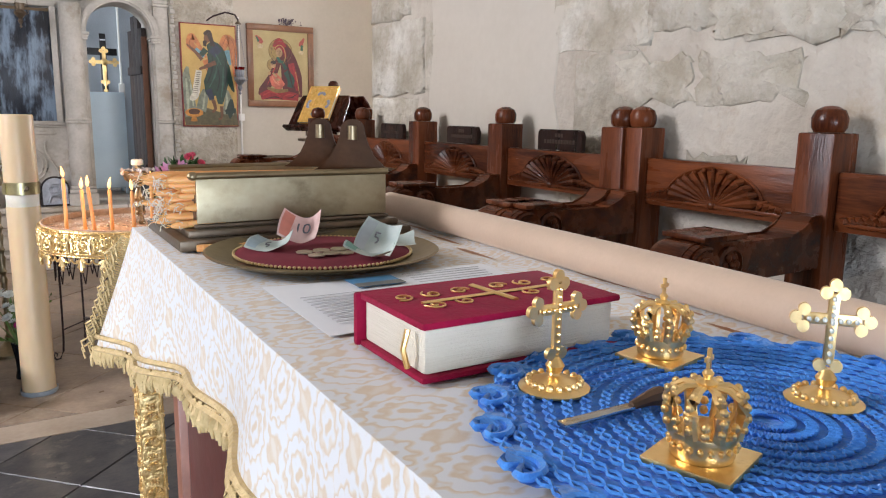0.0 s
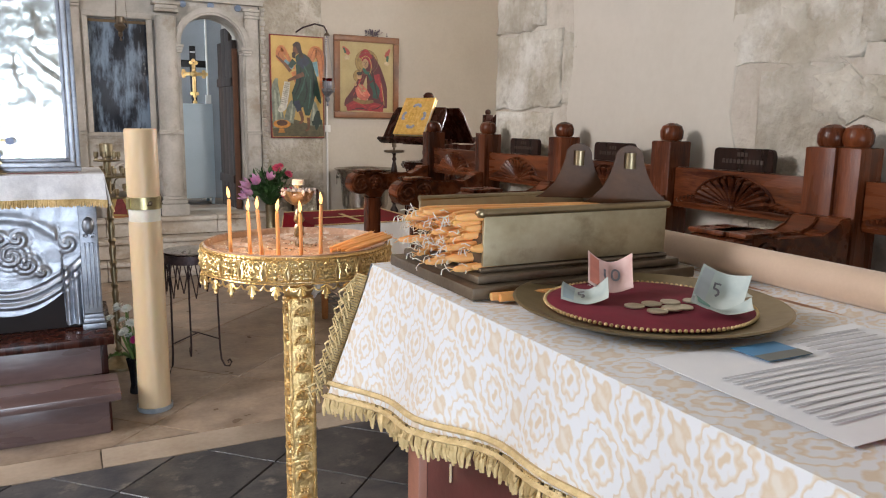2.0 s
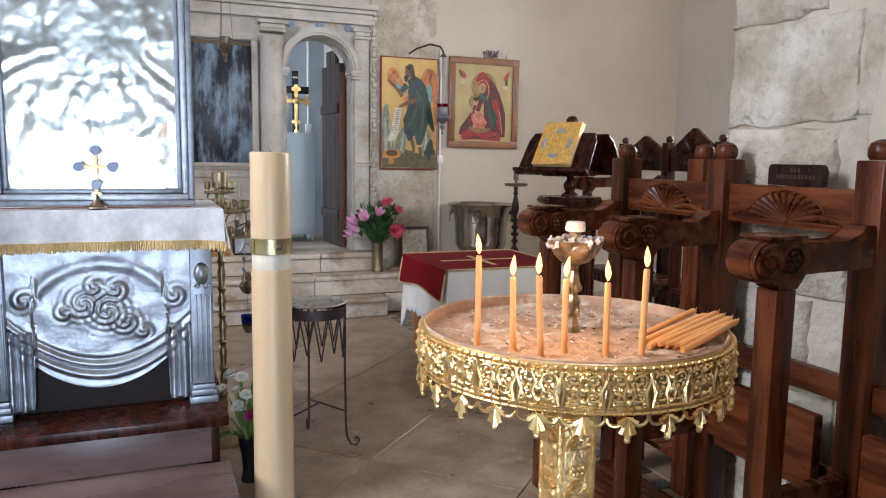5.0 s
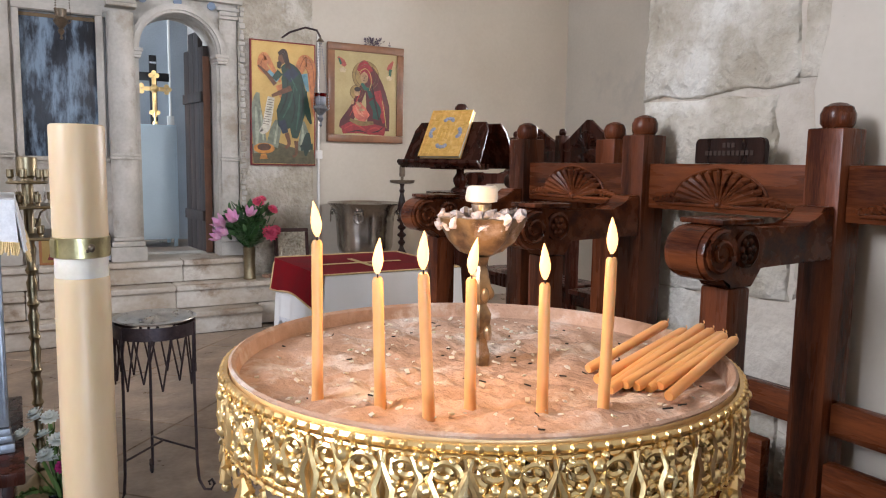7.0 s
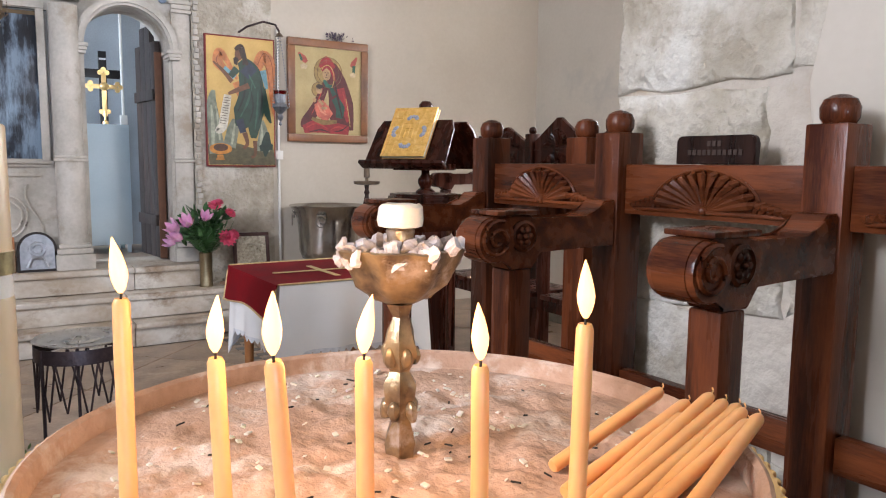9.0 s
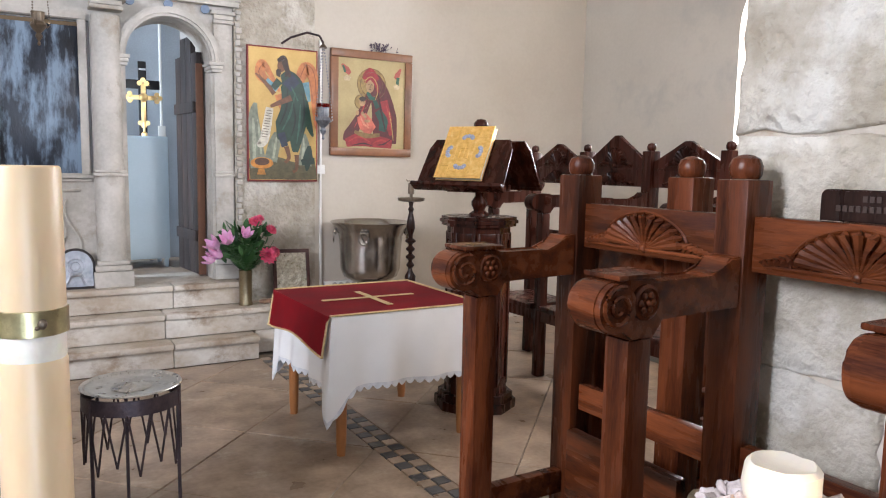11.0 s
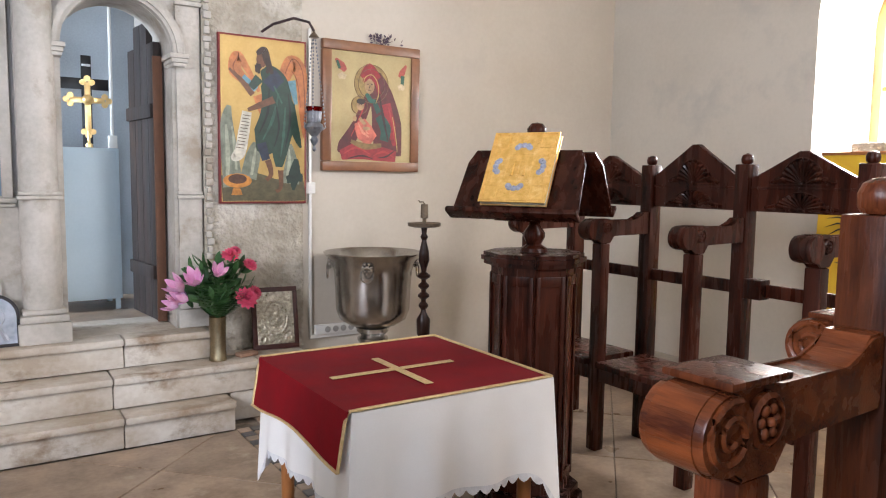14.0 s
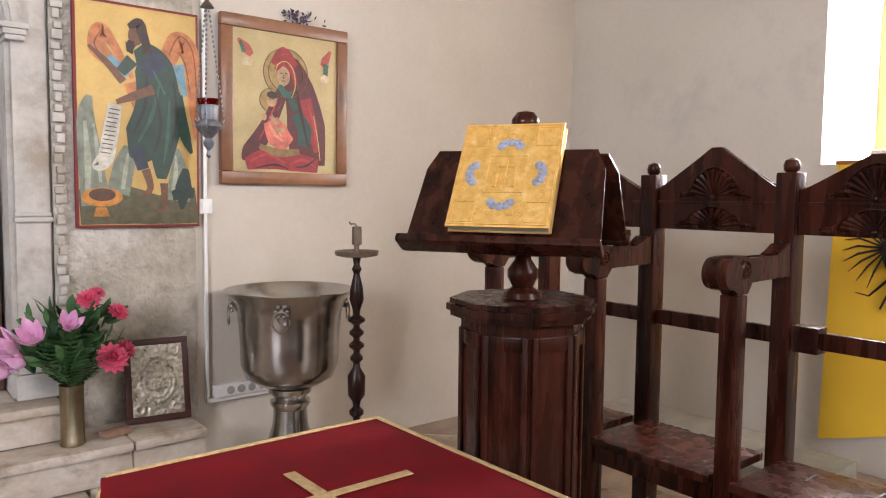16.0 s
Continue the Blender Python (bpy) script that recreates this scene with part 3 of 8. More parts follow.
def trefoil(h, w, r, depth):
    """Cross with three-lobed arm ends, upright in x, z."""
    bm = block(-r * 0.55, r * 0.55, 0, depth, 0, h, 0.002)
    block(-w / 2, w / 2, 0.0005, depth * 0.98, h * 0.64 - r * 0.55, h * 0.64 + r * 0.55, 0.002, bm)
    for cx, cz, ax, az in ((0, h, 0, 1), (-w / 2, h * 0.64, -1, 0), (w / 2, h * 0.64, 1, 0), (0, 0, 0, -1)):
        for k in (-1, 0, 1):
            ox, oz = (ax * r * (0.75 if k == 0 else 0) + az * k * r * 0.8), (az * r * (0.75 if k == 0 else 0) + ax * k * r * 0.8)
            disc(r * 0.6, depth * 0.96, 12, bm, Matrix.Translation((cx + ox, depth * 0.98, cz + oz)) @ Matrix.Rotation(radians(90), 4, "X"))
    return bm


t = thing("standing_cross", pose(1.53, 9.22, 1.557), "tall black wooden cross standing on the cabinet", "cross")
part("upright", block(-0.03, 0.03, 0, 0.025, 0, 0.585, 0.003), BLACKPAINT, t)
part("crossbar", block(-0.16, 0.13, 0.001, 0.024, 0.37, 0.44, 0.003), BLACKPAINT, t)
part("plaque", block(-0.026, 0.026, -0.006, -0.001, 0.515, 0.53, 0.001), PAPER, t)
t = thing("gilt_cross", pose(1.528, 9.165, 1.557), "ornate gilded processional cross before a black cross", "cross")
part("cross", trefoil(0.31, 0.20, 0.032, 0.02), GOLD, t).matrix_basis = Matrix.Translation((0, 0, 0.10))
part("boss", ball(0.035, (0, 0, 0.30), squash=1.0), GOLD, t)
part("socket", lathe([(0.022, 0), (0.022, 0.02), (0.009, 0.03), (0.009, 0.1)], 16), GOLD, t)
t = thing("cable_conduit", pose(1.755, 9.735, 0.505), "white cable conduit with a switch on the wall", "conduit")
part("pipe", tube([(0, 0, 0), (0, 0, 2.3)], 0.012, 8), PLASTIC, t)
part("switch", block(-0.03, 0.03, -0.025, 0.012, 1.0, 1.16, 0.005), PLASTIC, t)

# ---- window, flag ----
t = thing("window_1", pose(EW + 0.70, (WY0 + WY1) / 2, WZ0), "arched wooden casement in a deep white reveal", "window", kind="structure")
r2 = (WY1 - WY0) / 2
RZ = Matrix.Rotation(radians(90), 4, "Z")
out = [(-r2, 0), (r2, 0), (r2, WZ1 - WZ0)] + arc(0, WZ1 - WZ0, r2, 0, 180, 16)[1:]
r3 = r2 - 0.06
inner = [(-r3, 0.06), (r3, 0.06), (r3, WZ1 - WZ0)] + arc(0, WZ1 - WZ0, r3, 0, 180, 16)[1:]
own = bmesh.new()
loops = [[own.verts.new((x, y, z)) for x, z in o] for y in (-0.025, 0.025) for o in (out, inner)]
n = len(out)
for i in range(n):
    j = (i + 1) % n
    own.faces.new((loops[0][i], loops[0][j], loops[1][j], loops[1][i]))
    own.faces.new((loops[2][i], loops[3][i], loops[3][j], loops[2][j]))
    own.faces.new((loops[0][i], loops[2][i], loops[2][j], loops[0][j]))
    own.faces.new((loops[1][i], loops[1][j], loops[3][j], loops[3][i]))
part("window_frame", joined(None, own, RZ), PINE, t)
part("mullion", block(-0.022, 0.022, -0.02, 0.02, 0.06, WZ1 - WZ0 + r3, 0.003, None, RZ), PINE, t)
part("glazing_bar", block(-r3, r3, -0.012, 0.012, 0.44, 0.47, 0.002, None, RZ), PINE, t)
pane = part("pane", prism(inner, 0.004, None, RZ), GLASS, t)
pane.visible_shadow = False
t = thing("sill_stones", pose(EW + 0.16, 6.22, WZ0), "loose pale stones lying on the window sill", "stones")
part("stone", block(-0.10, 0.10, -0.20, 0.16, 0, 0.075, 0.025), ROUGH_STONE, t)
part("stone", block(-0.06, 0.10, -0.28, -0.21, 0, 0.06, 0.02), ROUGH_STONE, t)

t = thing("wall_flag", pose(EW - 0.02, 6.03, 0.13), "yellow flag with a black double-headed eagle", "flag")
FL, FR, FT = 0.46, -0.42, 1.435


def flag(u, v):
    y = FL + (FR - FL) * u
    return (-0.012 * math.sin(u * 9 + v) * (1 - v * 0.6) - 0.015 * (1 - v), y + 0.06 * (1 - v) * (0.5 - u), FT * v + (1 - v) * 0.28 * u)


part("cloth", sheet(30, 20, flag, 0.003), YELLOW, t)
bm = bmesh.new()
for s in (-1, 1):
    for k in range(9):
        a = radians(20 + k * 17)
        tube([(0, s * 0.05, 0.02), (0, s * (0.05 + 0.13 * math.sin(a)), 0.02 + 0.13 * math.cos(a)), (0, s * (0.05 + 0.20 * math.sin(a)), 0.19 * math.cos(a) - 0.01)], 0.01, 5, bm, None, [0.012, 0.013, 0.003], 0.4)
    tube([(0, s * 0.02, 0.05), (0, s * 0.05, 0.17), (0, s * 0.09, 0.20), (0, s * 0.14, 0.18)], 0.015, 6, bm, None, [0.03, 0.02, 0.022, 0.004], 0.3)
    tube([(0, s * 0.03, -0.12), (0, s * 0.12, -0.22), (0, s * 0.18, -0.21)], 0.01, 5, bm, None, [0.02, 0.012, 0.006], 0.4)
for k in range(5):
    tube([(0, 0, -0.1), (0, (k - 2) * 0.035, -0.28)], 0.01, 5, bm, None, [0.02, 0.012], 0.4)
ball(0.075, (0, 0, 0), bm, 12, 1.5)
part("eagle", bm, BLACKPAINT, t, "black printed eagle").matrix_basis = Matrix.Translation((-0.022, 0.15, 1.00)) @ Matrix.Diagonal((0.12, 1.05, 1.0, 1))
bm = block(-0.004, 0.004, -0.055, 0.055, 0, 0.02, 0.002)
for k in (-1, 0, 1):
    ball(0.022, (0, k * 0.035, 0.045), bm, 8)
part("crown", bm, BLACKPAINT, t).matrix_basis = Matrix.Translation((-0.024, 0.15, 1.25)) @ Matrix.Diagonal((0.3, 1, 1, 1))
part("batten", block(-0.01, 0.01, -0.43, 0.47, 1.432, 1.452, 0.003), PINE, t)

# ---- stalls ----


def fan(width, height, ribs, thick=0.012):
    """Carved half fan with side leaves in y, z, standing proud towards -x."""
    bm = bmesh.new()
    for k in range(ribs):
        a = math.pi * (0.06 + 0.88 * k / (ribs - 1))
        ex, ez = math.cos(a) * width * 0.66, math.sin(a) ** 0.8 * height * (1 - 0.12 * abs(math.cos(a)))
        tube([(0, ex * 0.10, ez * 0.08), (-thick * 0.55, ex * 0.55, ez * 0.58), (-thick * 0.85, ex * 0.92, ez * 0.92), (-thick * 0.2, ex, ez)], 0.01, 6, bm, None, [0.003, 0.0075, 0.0105, 0.006])
    rim = [(-0.003, math.cos(a) * width * 0.70, math.sin(a) ** 0.8 * height * 1.05 * (1 - 0.12 * abs(math.cos(a)))) for a in [math.pi * i / 24 for i in range(25)]]
    tube(rim, 0.0045, 5, bm)
    for s in (-1, 1):
        for k in range(5):
            y0 = s * width * (0.68 + k * 0.075)
            tube([(0, y0 - s * 0.012, 0.003), (-thick * 0.6, y0, height * (0.20 - k * 0.03)), (-thick * 0.2, y0 + s * 0.016, height * (0.30 - k * 0.055))], 0.01, 5, bm, None, [0.004, 0.009, 0.003])
    block(-0.007, 0.004, -width, width, -0.006, 0.003, 0.002, bm)
    ball(0.012, (-0.003, 0, 0.002), bm, 8)
    return bm


def rosette(r):
    bm = lathe([(r, 0), (r, 0.008), (r * 0.82, 0.012), (r * 0.78, 0.006), (r * 0.2, 0.006)], 20)
    for k in range(6):
        a = k * math.pi / 3
        ball(r * 0.22, (math.cos(a) * r * 0.45, math.sin(a) * r * 0.45, 0.009), bm, 8, 0.6)
    ball(r * 0.18, (0, 0, 0.012), bm, 8)
    return bm


def arm_shape(top, reach, w):
    """Side profile of an arm with a scrolled front; width w along y."""
    c = (-reach + 0.052, top - 0.054)
    out = [(0.0, top - 0.085), (0.0, top + 0.03), (-0.035, top + 0.028), (-0.06, top + 0.004), (-0.10, top - 0.012), (-reach + 0.17, top - 0.012), (-reach + 0.155, top), (c[0] + 0.02, top)]
    out += arc(c[0], c[1], 0.054, 80, 255, 14)
    out += [(-reach + 0.075, top - 0.10), (-reach + 0.10, top - 0.125), (-reach + 0.165, top - 0.125), (-reach + 0.185, top - 0.085)]
    bm = prism(out, w, None, Matrix.Translation((0, -w / 2, 0)), 0.004)
    return bm, c


def stall_unit(name, m, ys, wood, rail_wood, label, group, top=1.345, arm=1.145, reach=0.43, boards=True):
    t = thing(name, m, label, "stall", group)
    n = len(ys) - 1
    for i, y in enumerate(ys):
        p = part("post", block(-0.045, 0.045, y - 0.042, y + 0.042, 0, top, 0.006), wood, t)
        part("finial", lathe([(0.03, 0), (0.036, 0.01), (0.037, 0.03), (0.03, 0.046), (0.015, 0.054), (0.002, 0.056)], 20, None, Matrix.Translation((0, y, top + 0.001))), wood, p)
        bm, c = arm_shape(arm, reach, 0.075)
        bmesh.ops.transform(bm, matrix=Matrix.Translation((-0.046, y, 0)), verts=bm.verts)
        a = part("arm", bm, rail_wood, t)
        lathe_m = Matrix.Translation((c[0] - 0.046, y - 0.047, c[1])) @ Matrix.Rotation(radians(-90), 4, "X")
        bm = lathe([(0.050, 0), (0.052, 0.006), (0.052, 0.088), (0.050, 0.094)], 24, None, lathe_m)
        for s in (-1, 1):
            yy = y + s * 0.0485
            tube([(x, yy, z) for x, z in spiral(c[0] - 0.046, c[1], 0.045, 0.009, 1.2, 1.7, 26)], 0.0055, 6, bm)
        part("scroll", bm, rail_wood, a)
        for s in (-1, 1):
            mm = Matrix.Translation((-reach + 0.085, y + s * 0.0376, arm - 0.048)) @ Matrix.Rotation(radians(-90 * s), 4, "X")
            bm = rosette(0.037)
            part("rosette", joined(None, bm, mm), wood, a)
        part("arm_pad", block(-reach + 0.0, -reach + 0.125, y - 0.052, y + 0.052, arm + 0.001, arm + 0.012, 0.004), wood, a)
        part("front_leg", block(-reach + 0.05, -reach + 0.118, y - 0.034, y + 0.034, 0.0, arm - 0.126, 0.008), wood, t)
        part("side_rail", block(-reach + 0.12, -0.047, y - 0.018, y + 0.018, 0.40, 0.47, 0.004), rail_wood, t)
        if i == n:
            break
        ym = (y + ys[i + 1]) / 2
        half = (ys[i + 1] - y) / 2 - 0.044
        r = part("back_rail", block(-0.02, 0.018, ym - half, ym + half, top - 0.205, top - 0.08, 0.004), rail_wood, t)
        bm = fan(0.205, 0.092, 13, 0.016)
        part("fan_carving", joined(None, bm, Matrix.Translation((-0.021, ym, top - 0.186))), rail_wood, r)
        if boards and i < n - 1:
            out = [(-0.105, 0), (0.105, 0), (0.105, 0.045)] + arc(0.09, 0.05, 0.015, 0, 90, 4) + arc(-0.09, 0.05, 0.015, 90, 180, 4)
            b = part("name_board", prism(out, 0.018, None, Matrix.Translation((0.012, ym, top - 0.079)) @ Matrix.Rotation(radians(-90), 4, "Z") @ Matrix.Translation((0, -0.009, 0)), 0.003), BLACKWOOD, t)
            bm = bmesh.new()
            for row, (a0, a1) in enumerate(((-0.02, 0.02), (-0.075, 0.07))):
                y2 = a0
                while y2 < a1:
                    block(0.0005, 0.0025, ym + y2, ym + y2 + 0.009, top - 0.038 - row * 0.02, top - 0.026 - row * 0.02, 0, bm)
                    y2 += 0.0135
            tagged(part("worn_inscription", bm, FADED, b), kind="stuff")
        part("lower_rail", block(-0.018, 0.016, ym - half, ym + half, 0.66, 0.735, 0.004), rail_wood, t)
        part("seat_rail", block(-0.022, 0.018, ym - half, ym + half, 0.36, 0.46, 0.004), rail_wood, t)
        part("footboard", block(-reach + 0.02, -0.047, ym - half + 0.012, ym + half - 0.012, 0.075, 0.10, 0.004), rail_wood, t)
        part("seat", block(-0.085, -0.05, ym - half + 0.03, ym + half - 0.03, 0.42, 0.62, 0.006), rail_wood, t, "seat board folded upright")
    return t


FADED = plain("faded_letters", (0.045, 0.022, 0.013), 0.5)
stall_unit("choir_stall", pose(2.048, 2.29, 0, 0, 0, 0.8), (0, 0.556, 1.12, 1.688, 2.236), WOOD, WOOD_FLAT, "dark reddish varnished row of carved wooden stalls", "stalls along the pier wall")
stall_unit("choir_stall", pose(2.06, 0.545, 0), (0, 0.60, 1.15, 1.685), WOOD, WOOD_FLAT, "red-brown varnished row of carved wooden stalls", "stalls along the pier wall", boards=False)
stall_unit("choir_stall", pose(2.19, 4.275, 0, 0, 0, -90), (0, 0.58, 1.16), WOOD, WOOD_FLAT, "carved wooden stalls against the end of the pier", "stalls against the pier end", boards=False)


def chair_row(m, n, pitch):
    """Old stalls with gabled backs and plank seats."""
    t = thing("gabled_stall", m, "old dark wooden stalls with gabled carved backs", "stall", "gabled stalls by the east wall")
    top, arm, reach = 1.475, 1.20, 0.44
    for i in range(n + 1):
        y = i * pitch
        p = part("post", block(-0.04, 0.04, y - 0.036, y + 0.036, 0, top, 0.006), DARKWOOD, t)
        part("finial", lathe([(0.018, 0), (0.026, 0.008), (0.028, 0.025), (0.022, 0.042), (0.004, 0.05)], 16, None, Matrix.Translation((0, y, top + 0.001))), DARKWOOD, p)
        bm, c = arm_shape(arm, reach, 0.06)
        a = part("arm", joined(None, bm, Matrix.Translation((-0.041, y, 0))), DARKWOOD, t)
        bm = lathe([(0.050, 0), (0.052, 0.006), (0.052, 0.078), (0.050, 0.084)], 20, None, Matrix.Translation((c[0] - 0.041, y - 0.042, c[1])) @ Matrix.Rotation(radians(-90), 4, "X"))
        part("scroll", bm, DARKWOOD, a)
        for s in (-1, 1):
            mm = Matrix.Translation((-reach + 0.09, y + s * 0.0305, arm - 0.045)) @ Matrix.Rotation(radians(-90 * s), 4, "X")
            part("rosette", joined(None, rosette(0.03), mm), DARKWOOD, a)
        part("front_leg", block(-reach + 0.055, -reach + 0.118, y - 0.032, y + 0.032, 0.0, arm - 0.126, 0.008), DARKWOOD, t)
        if i == n:
            break
        ym, half = y + pitch / 2, pitch / 2 - 0.038
        peak = 1.575 if i == 1 else 1.53
        zs = 1.425 if i == 1 else 1.415
        out = [(-half, 1.26), (half, 1.26), (half, zs), (half * 0.86, zs + 0.012), (0.02, peak), (-0.02, peak), (-half * 0.86, zs + 0.012), (-half, zs)]
        b = part("gabled_back", prism(out, 0.032, None, Matrix.Translation((0.016, ym, 0)) @ Matrix.Rotation(radians(90), 4, "Z"), 0.004), DARKWOOD, t)
        part("fan_carving", joined(None, fan(0.16, 0.072, 11, 0.018), Matrix.Translation((-0.017, ym, 1.275))), DARKWOOD, b)
        part("gable_carving", joined(None, fan(0.14, 0.11, 11, 0.018), Matrix.Translation((-0.017, ym, 1.385))), DARKWOOD, b)
        part("dividing_bead", block(-0.022, -0.0165, ym - half, ym + half, 1.362, 1.372, 0.002), DARKWOOD, b)
        part("middle_rail", block(-0.015, 0.012, ym - half, ym + half, 0.87, 0.93, 0.004), DARKWOOD, t)
        s = part("seat", block(-reach + 0.03, -0.042, ym - half + 0.0, ym + half, 0.445, 0.475, 0.006), DARKWOOD, t)
        for yy in (-0.1, 0.1):
            part("slot", block(-0.20, -0.10, ym + yy - 0.004, ym + yy + 0.004, 0.4752, 0.4768), BLACKPAINT, s)
        part("seat_apron", block(-reach + 0.06, -reach + 0.085, ym - half, ym + half, 0.37, 0.444, 0.004), DARKWOOD, t)
    part("support_bracket", block(-0.06, 0.015, pitch - 0.14, pitch - 0.05, 0.86, 0.95, 0.004), DARKWOOD, t)
    return t


chair_row(pose(3.90, 5.50, 0), 3, 0.565)

# ---- small table with red cloth ----
TX0, TX1, TY0, TY1, TZ = 1.812, 2.612, 5.925, 6.71, 0.672
t = thing("low_table", pose(0, 0, 0), "small low wooden table with round tapered legs", "table")
part("tabletop", block(TX0 + 0.01, TX1 - 0.01, TY0 + 0.01, TY1 - 0.01, TZ - 0.03, TZ, 0.006), PINE, t)
for x in (TX0 + 0.07, TX1 - 0.07):
    for y in (TY0 + 0.06, TY1 - 0.06):
        part("leg", lathe([(0.020, 0), (0.024, 0.05), (0.030, 0.5), (0.030, TZ - 0.032)], 16, None, Matrix.Translation((x, y, 0))), PINE, t)
part("apron", block(TX0 + 0.05, TX1 - 0.05, TY0 + 0.04, TY0 + 0.06, TZ - 0.10, TZ - 0.031, 0.003), PINE, t)


def draped(x0, x1, y0, y1, z, drop, wave, corner, bm=None, lift=0.004):
    """A cloth over a table top: flat top and four hanging, folded sides with longer corners."""
    per = []
    n = 36
    for a, b in (((x0, y0), (x1, y0)), ((x1, y0), (x1, y1)), ((x1, y1), (x0, y1)), ((x0, y1), (x0, y0))):
        for i in range(n):
            per.append((a[0] + (b[0] - a[0]) * i / n, a[1] + (b[1] - a[1]) * i / n, i / n))
    cx, cy2 = (x0 + x1) / 2, (y0 + y1) / 2
    own = bmesh.new()
    rings = []
    rows = 9
    for j in range(rows + 1):
        v = j / rows
        ring = []
        for i, (x, y, s) in enumerate(per):
            dx, dy = x - cx, y - cy2
            edge = min(s, 1 - s)
            k = math.exp(-(edge / 0.07) ** 2)
            d = drop * (1 + corner * k)
            f = wave * v * (math.sin(i * 0.62) + 0.5 * math.sin(i * 0.27 + 1)) + 0.035 * v * k + 0.012 * v
            L = math.hypot(dx, dy)
            nx, ny = (0, -1) if i < n else (1, 0) if i < 2 * n else (0, 1) if i < 3 * n else (-1, 0)
            if k > 0.1:
                nx, ny = (1 - k) * nx + k * dx / L, (1 - k) * ny + k * dy / L
            ring.append(own.verts.new((x + nx * (f + 0.006), y + ny * (f + 0.006), z + lift - d * v - (0.0 if j else -0.001))))
        rings.append(ring)
    m = len(per)
    for a, b in zip(rings, rings[1:]):
        for i in range(m):
            own.faces.new((a[i], a[(i + 1) % m], b[(i + 1) % m], b[i]))
    own.faces.new(rings[0])
    return own, rings


own, rings = draped(TX0, TX1, TY0, TY1, TZ, 0.325, 0.014, 0.45)
low = [v.co.copy() for v in rings[-1]]
t = thing("white_tablecloth", pose(0, 0, 0), "white linen tablecloth with a scalloped lace hem", "tablecloth")
part("linen", own, LINEN, t, sharp=60)
bm = bmesh.new()
for i in range(len(low)):
    a, b = low[i], low[(i + 1) % len(low)]
    k = [a + (b - a) * s for s in (0, 0.5, 1)]
    hang = [0.012, 0.026, 0.032] if i % 2 else [0.032, 0.026, 0.012]
    vs = [bm.verts.new(p) for p in k] + [bm.verts.new(p - Vector((0, 0, h))) for p, h in zip(k[::-1], hang[::-1])]
    bm.faces.new(vs)
part("lace_hem", bm, LACE, t)

t = thing("red_table_runner", pose(0, 0, 0), "dark red velvet cloth with gold braid edge", "cloth")
RW0, RW1 = TX0 - 0.008, TX1 + 0.004


def runner(u, v):
    """Over the top and down the west side as a slanted flap."""
    s = u * 1.0
    flap = 0.17
    if s < 0.2:
        k = 1 - s / 0.2
        return (RW0 - 0.012 - 0.03 * k, TY0 + 0.0 + (TY1 - TY0) * v, TZ + 0.010 - flap * k * (1.0 + 0.10 * math.cos(v * 6.3)))
    k = (s - 0.2) / 0.8
    return (RW0 - 0.012 + (RW1 - RW0) * k, TY0 - 0.005 + (TY1 - TY0 + 0.01) * v, TZ + 0.0105)


part("velvet", sheet(30, 12, runner, 0.003), VELVET, t, sharp=60)
bm = bmesh.new()
for line in ([runner(u / 24, 0) for u in range(25)], [runner(0, v / 12) for v in range(13)], [runner(1, v / 12) for v in range(13)], [runner(u / 24, 1) for u in range(25)]):
    tube([(x, y, z + 0.002) for x, y, z in line], 0.009, 6, bm, None, None, 0.5)
part("gold_braid", bm, FRINGE, t)
bm = block(1.90, 2.41, 6.262, 6.292, TZ + 0.0145, TZ + 0.017, 0.001)
block(2.150, 2.182, 6.05, 6.455, TZ + 0.0142, TZ + 0.0168, 0.001, bm)
part("embroidered_cross", bm, FRINGE, t, "gold braid cross")

# ---- offering table ----
OX0, OX1, OY0, OY1, OZ = 0.735, 1.275, 0.30, 2.115, 1.168
t = thing("offering_table", pose(0, 0, 0), "tall red-brown panelled wooden counter under a cloth", "table")
part("body", block(OX0 + 0.05, OX1 - 0.03, OY0 + 0.02, OY1 - 0.05, 0.03, OZ - 0.02, 0.006), plain("maroon_panel", (0.13, 0.035, 0.028), 0.35), t)
part("top", block(OX0 + 0.005, OX1 - 0.005, OY0, OY1 - 0.006, OZ - 0.019, OZ, 0.004), PINE, t)
for y in (OY1 - 0.055, OY0 + 0.03):
    part("corner_post", block(OX0 + 0.035, OX0 + 0.085, y - 0.03, y + 0.012, 0, OZ - 0.02, 0.005), plain("salmon_wood", (0.40, 0.17, 0.11), 0.4), t)
part("plinth", block(OX0 + 0.04, OX1 - 0.02, OY0 + 0.01, OY1 - 0.045, 0, 0.029, 0.004), DARKWOOD, t)
bm = bmesh.new()
random.seed(9)
for i in range(24):
    y, z, k = random.uniform(0.9, 1.95), random.uniform(0.55, 0.9), random.uniform(0.02, 0.09)
    tube([(OX0 + 0.047, y, z), (OX0 + 0.047, y, z - k)], 0.002, 5, bm)
part("wax_drips", bm, WAXPALE, t)

t = thing("damask_tablecloth", pose(0, 0, 0), "white damask tablecloth with gold scrolls and gold fringe", "tablecloth")


def hem(s):
    """Depth of the side hang at a run s from the north corner."""
    return 0.125 + 0.085 * math.exp(-s / 0.35) + 0.008 * math.sin(s * 9)


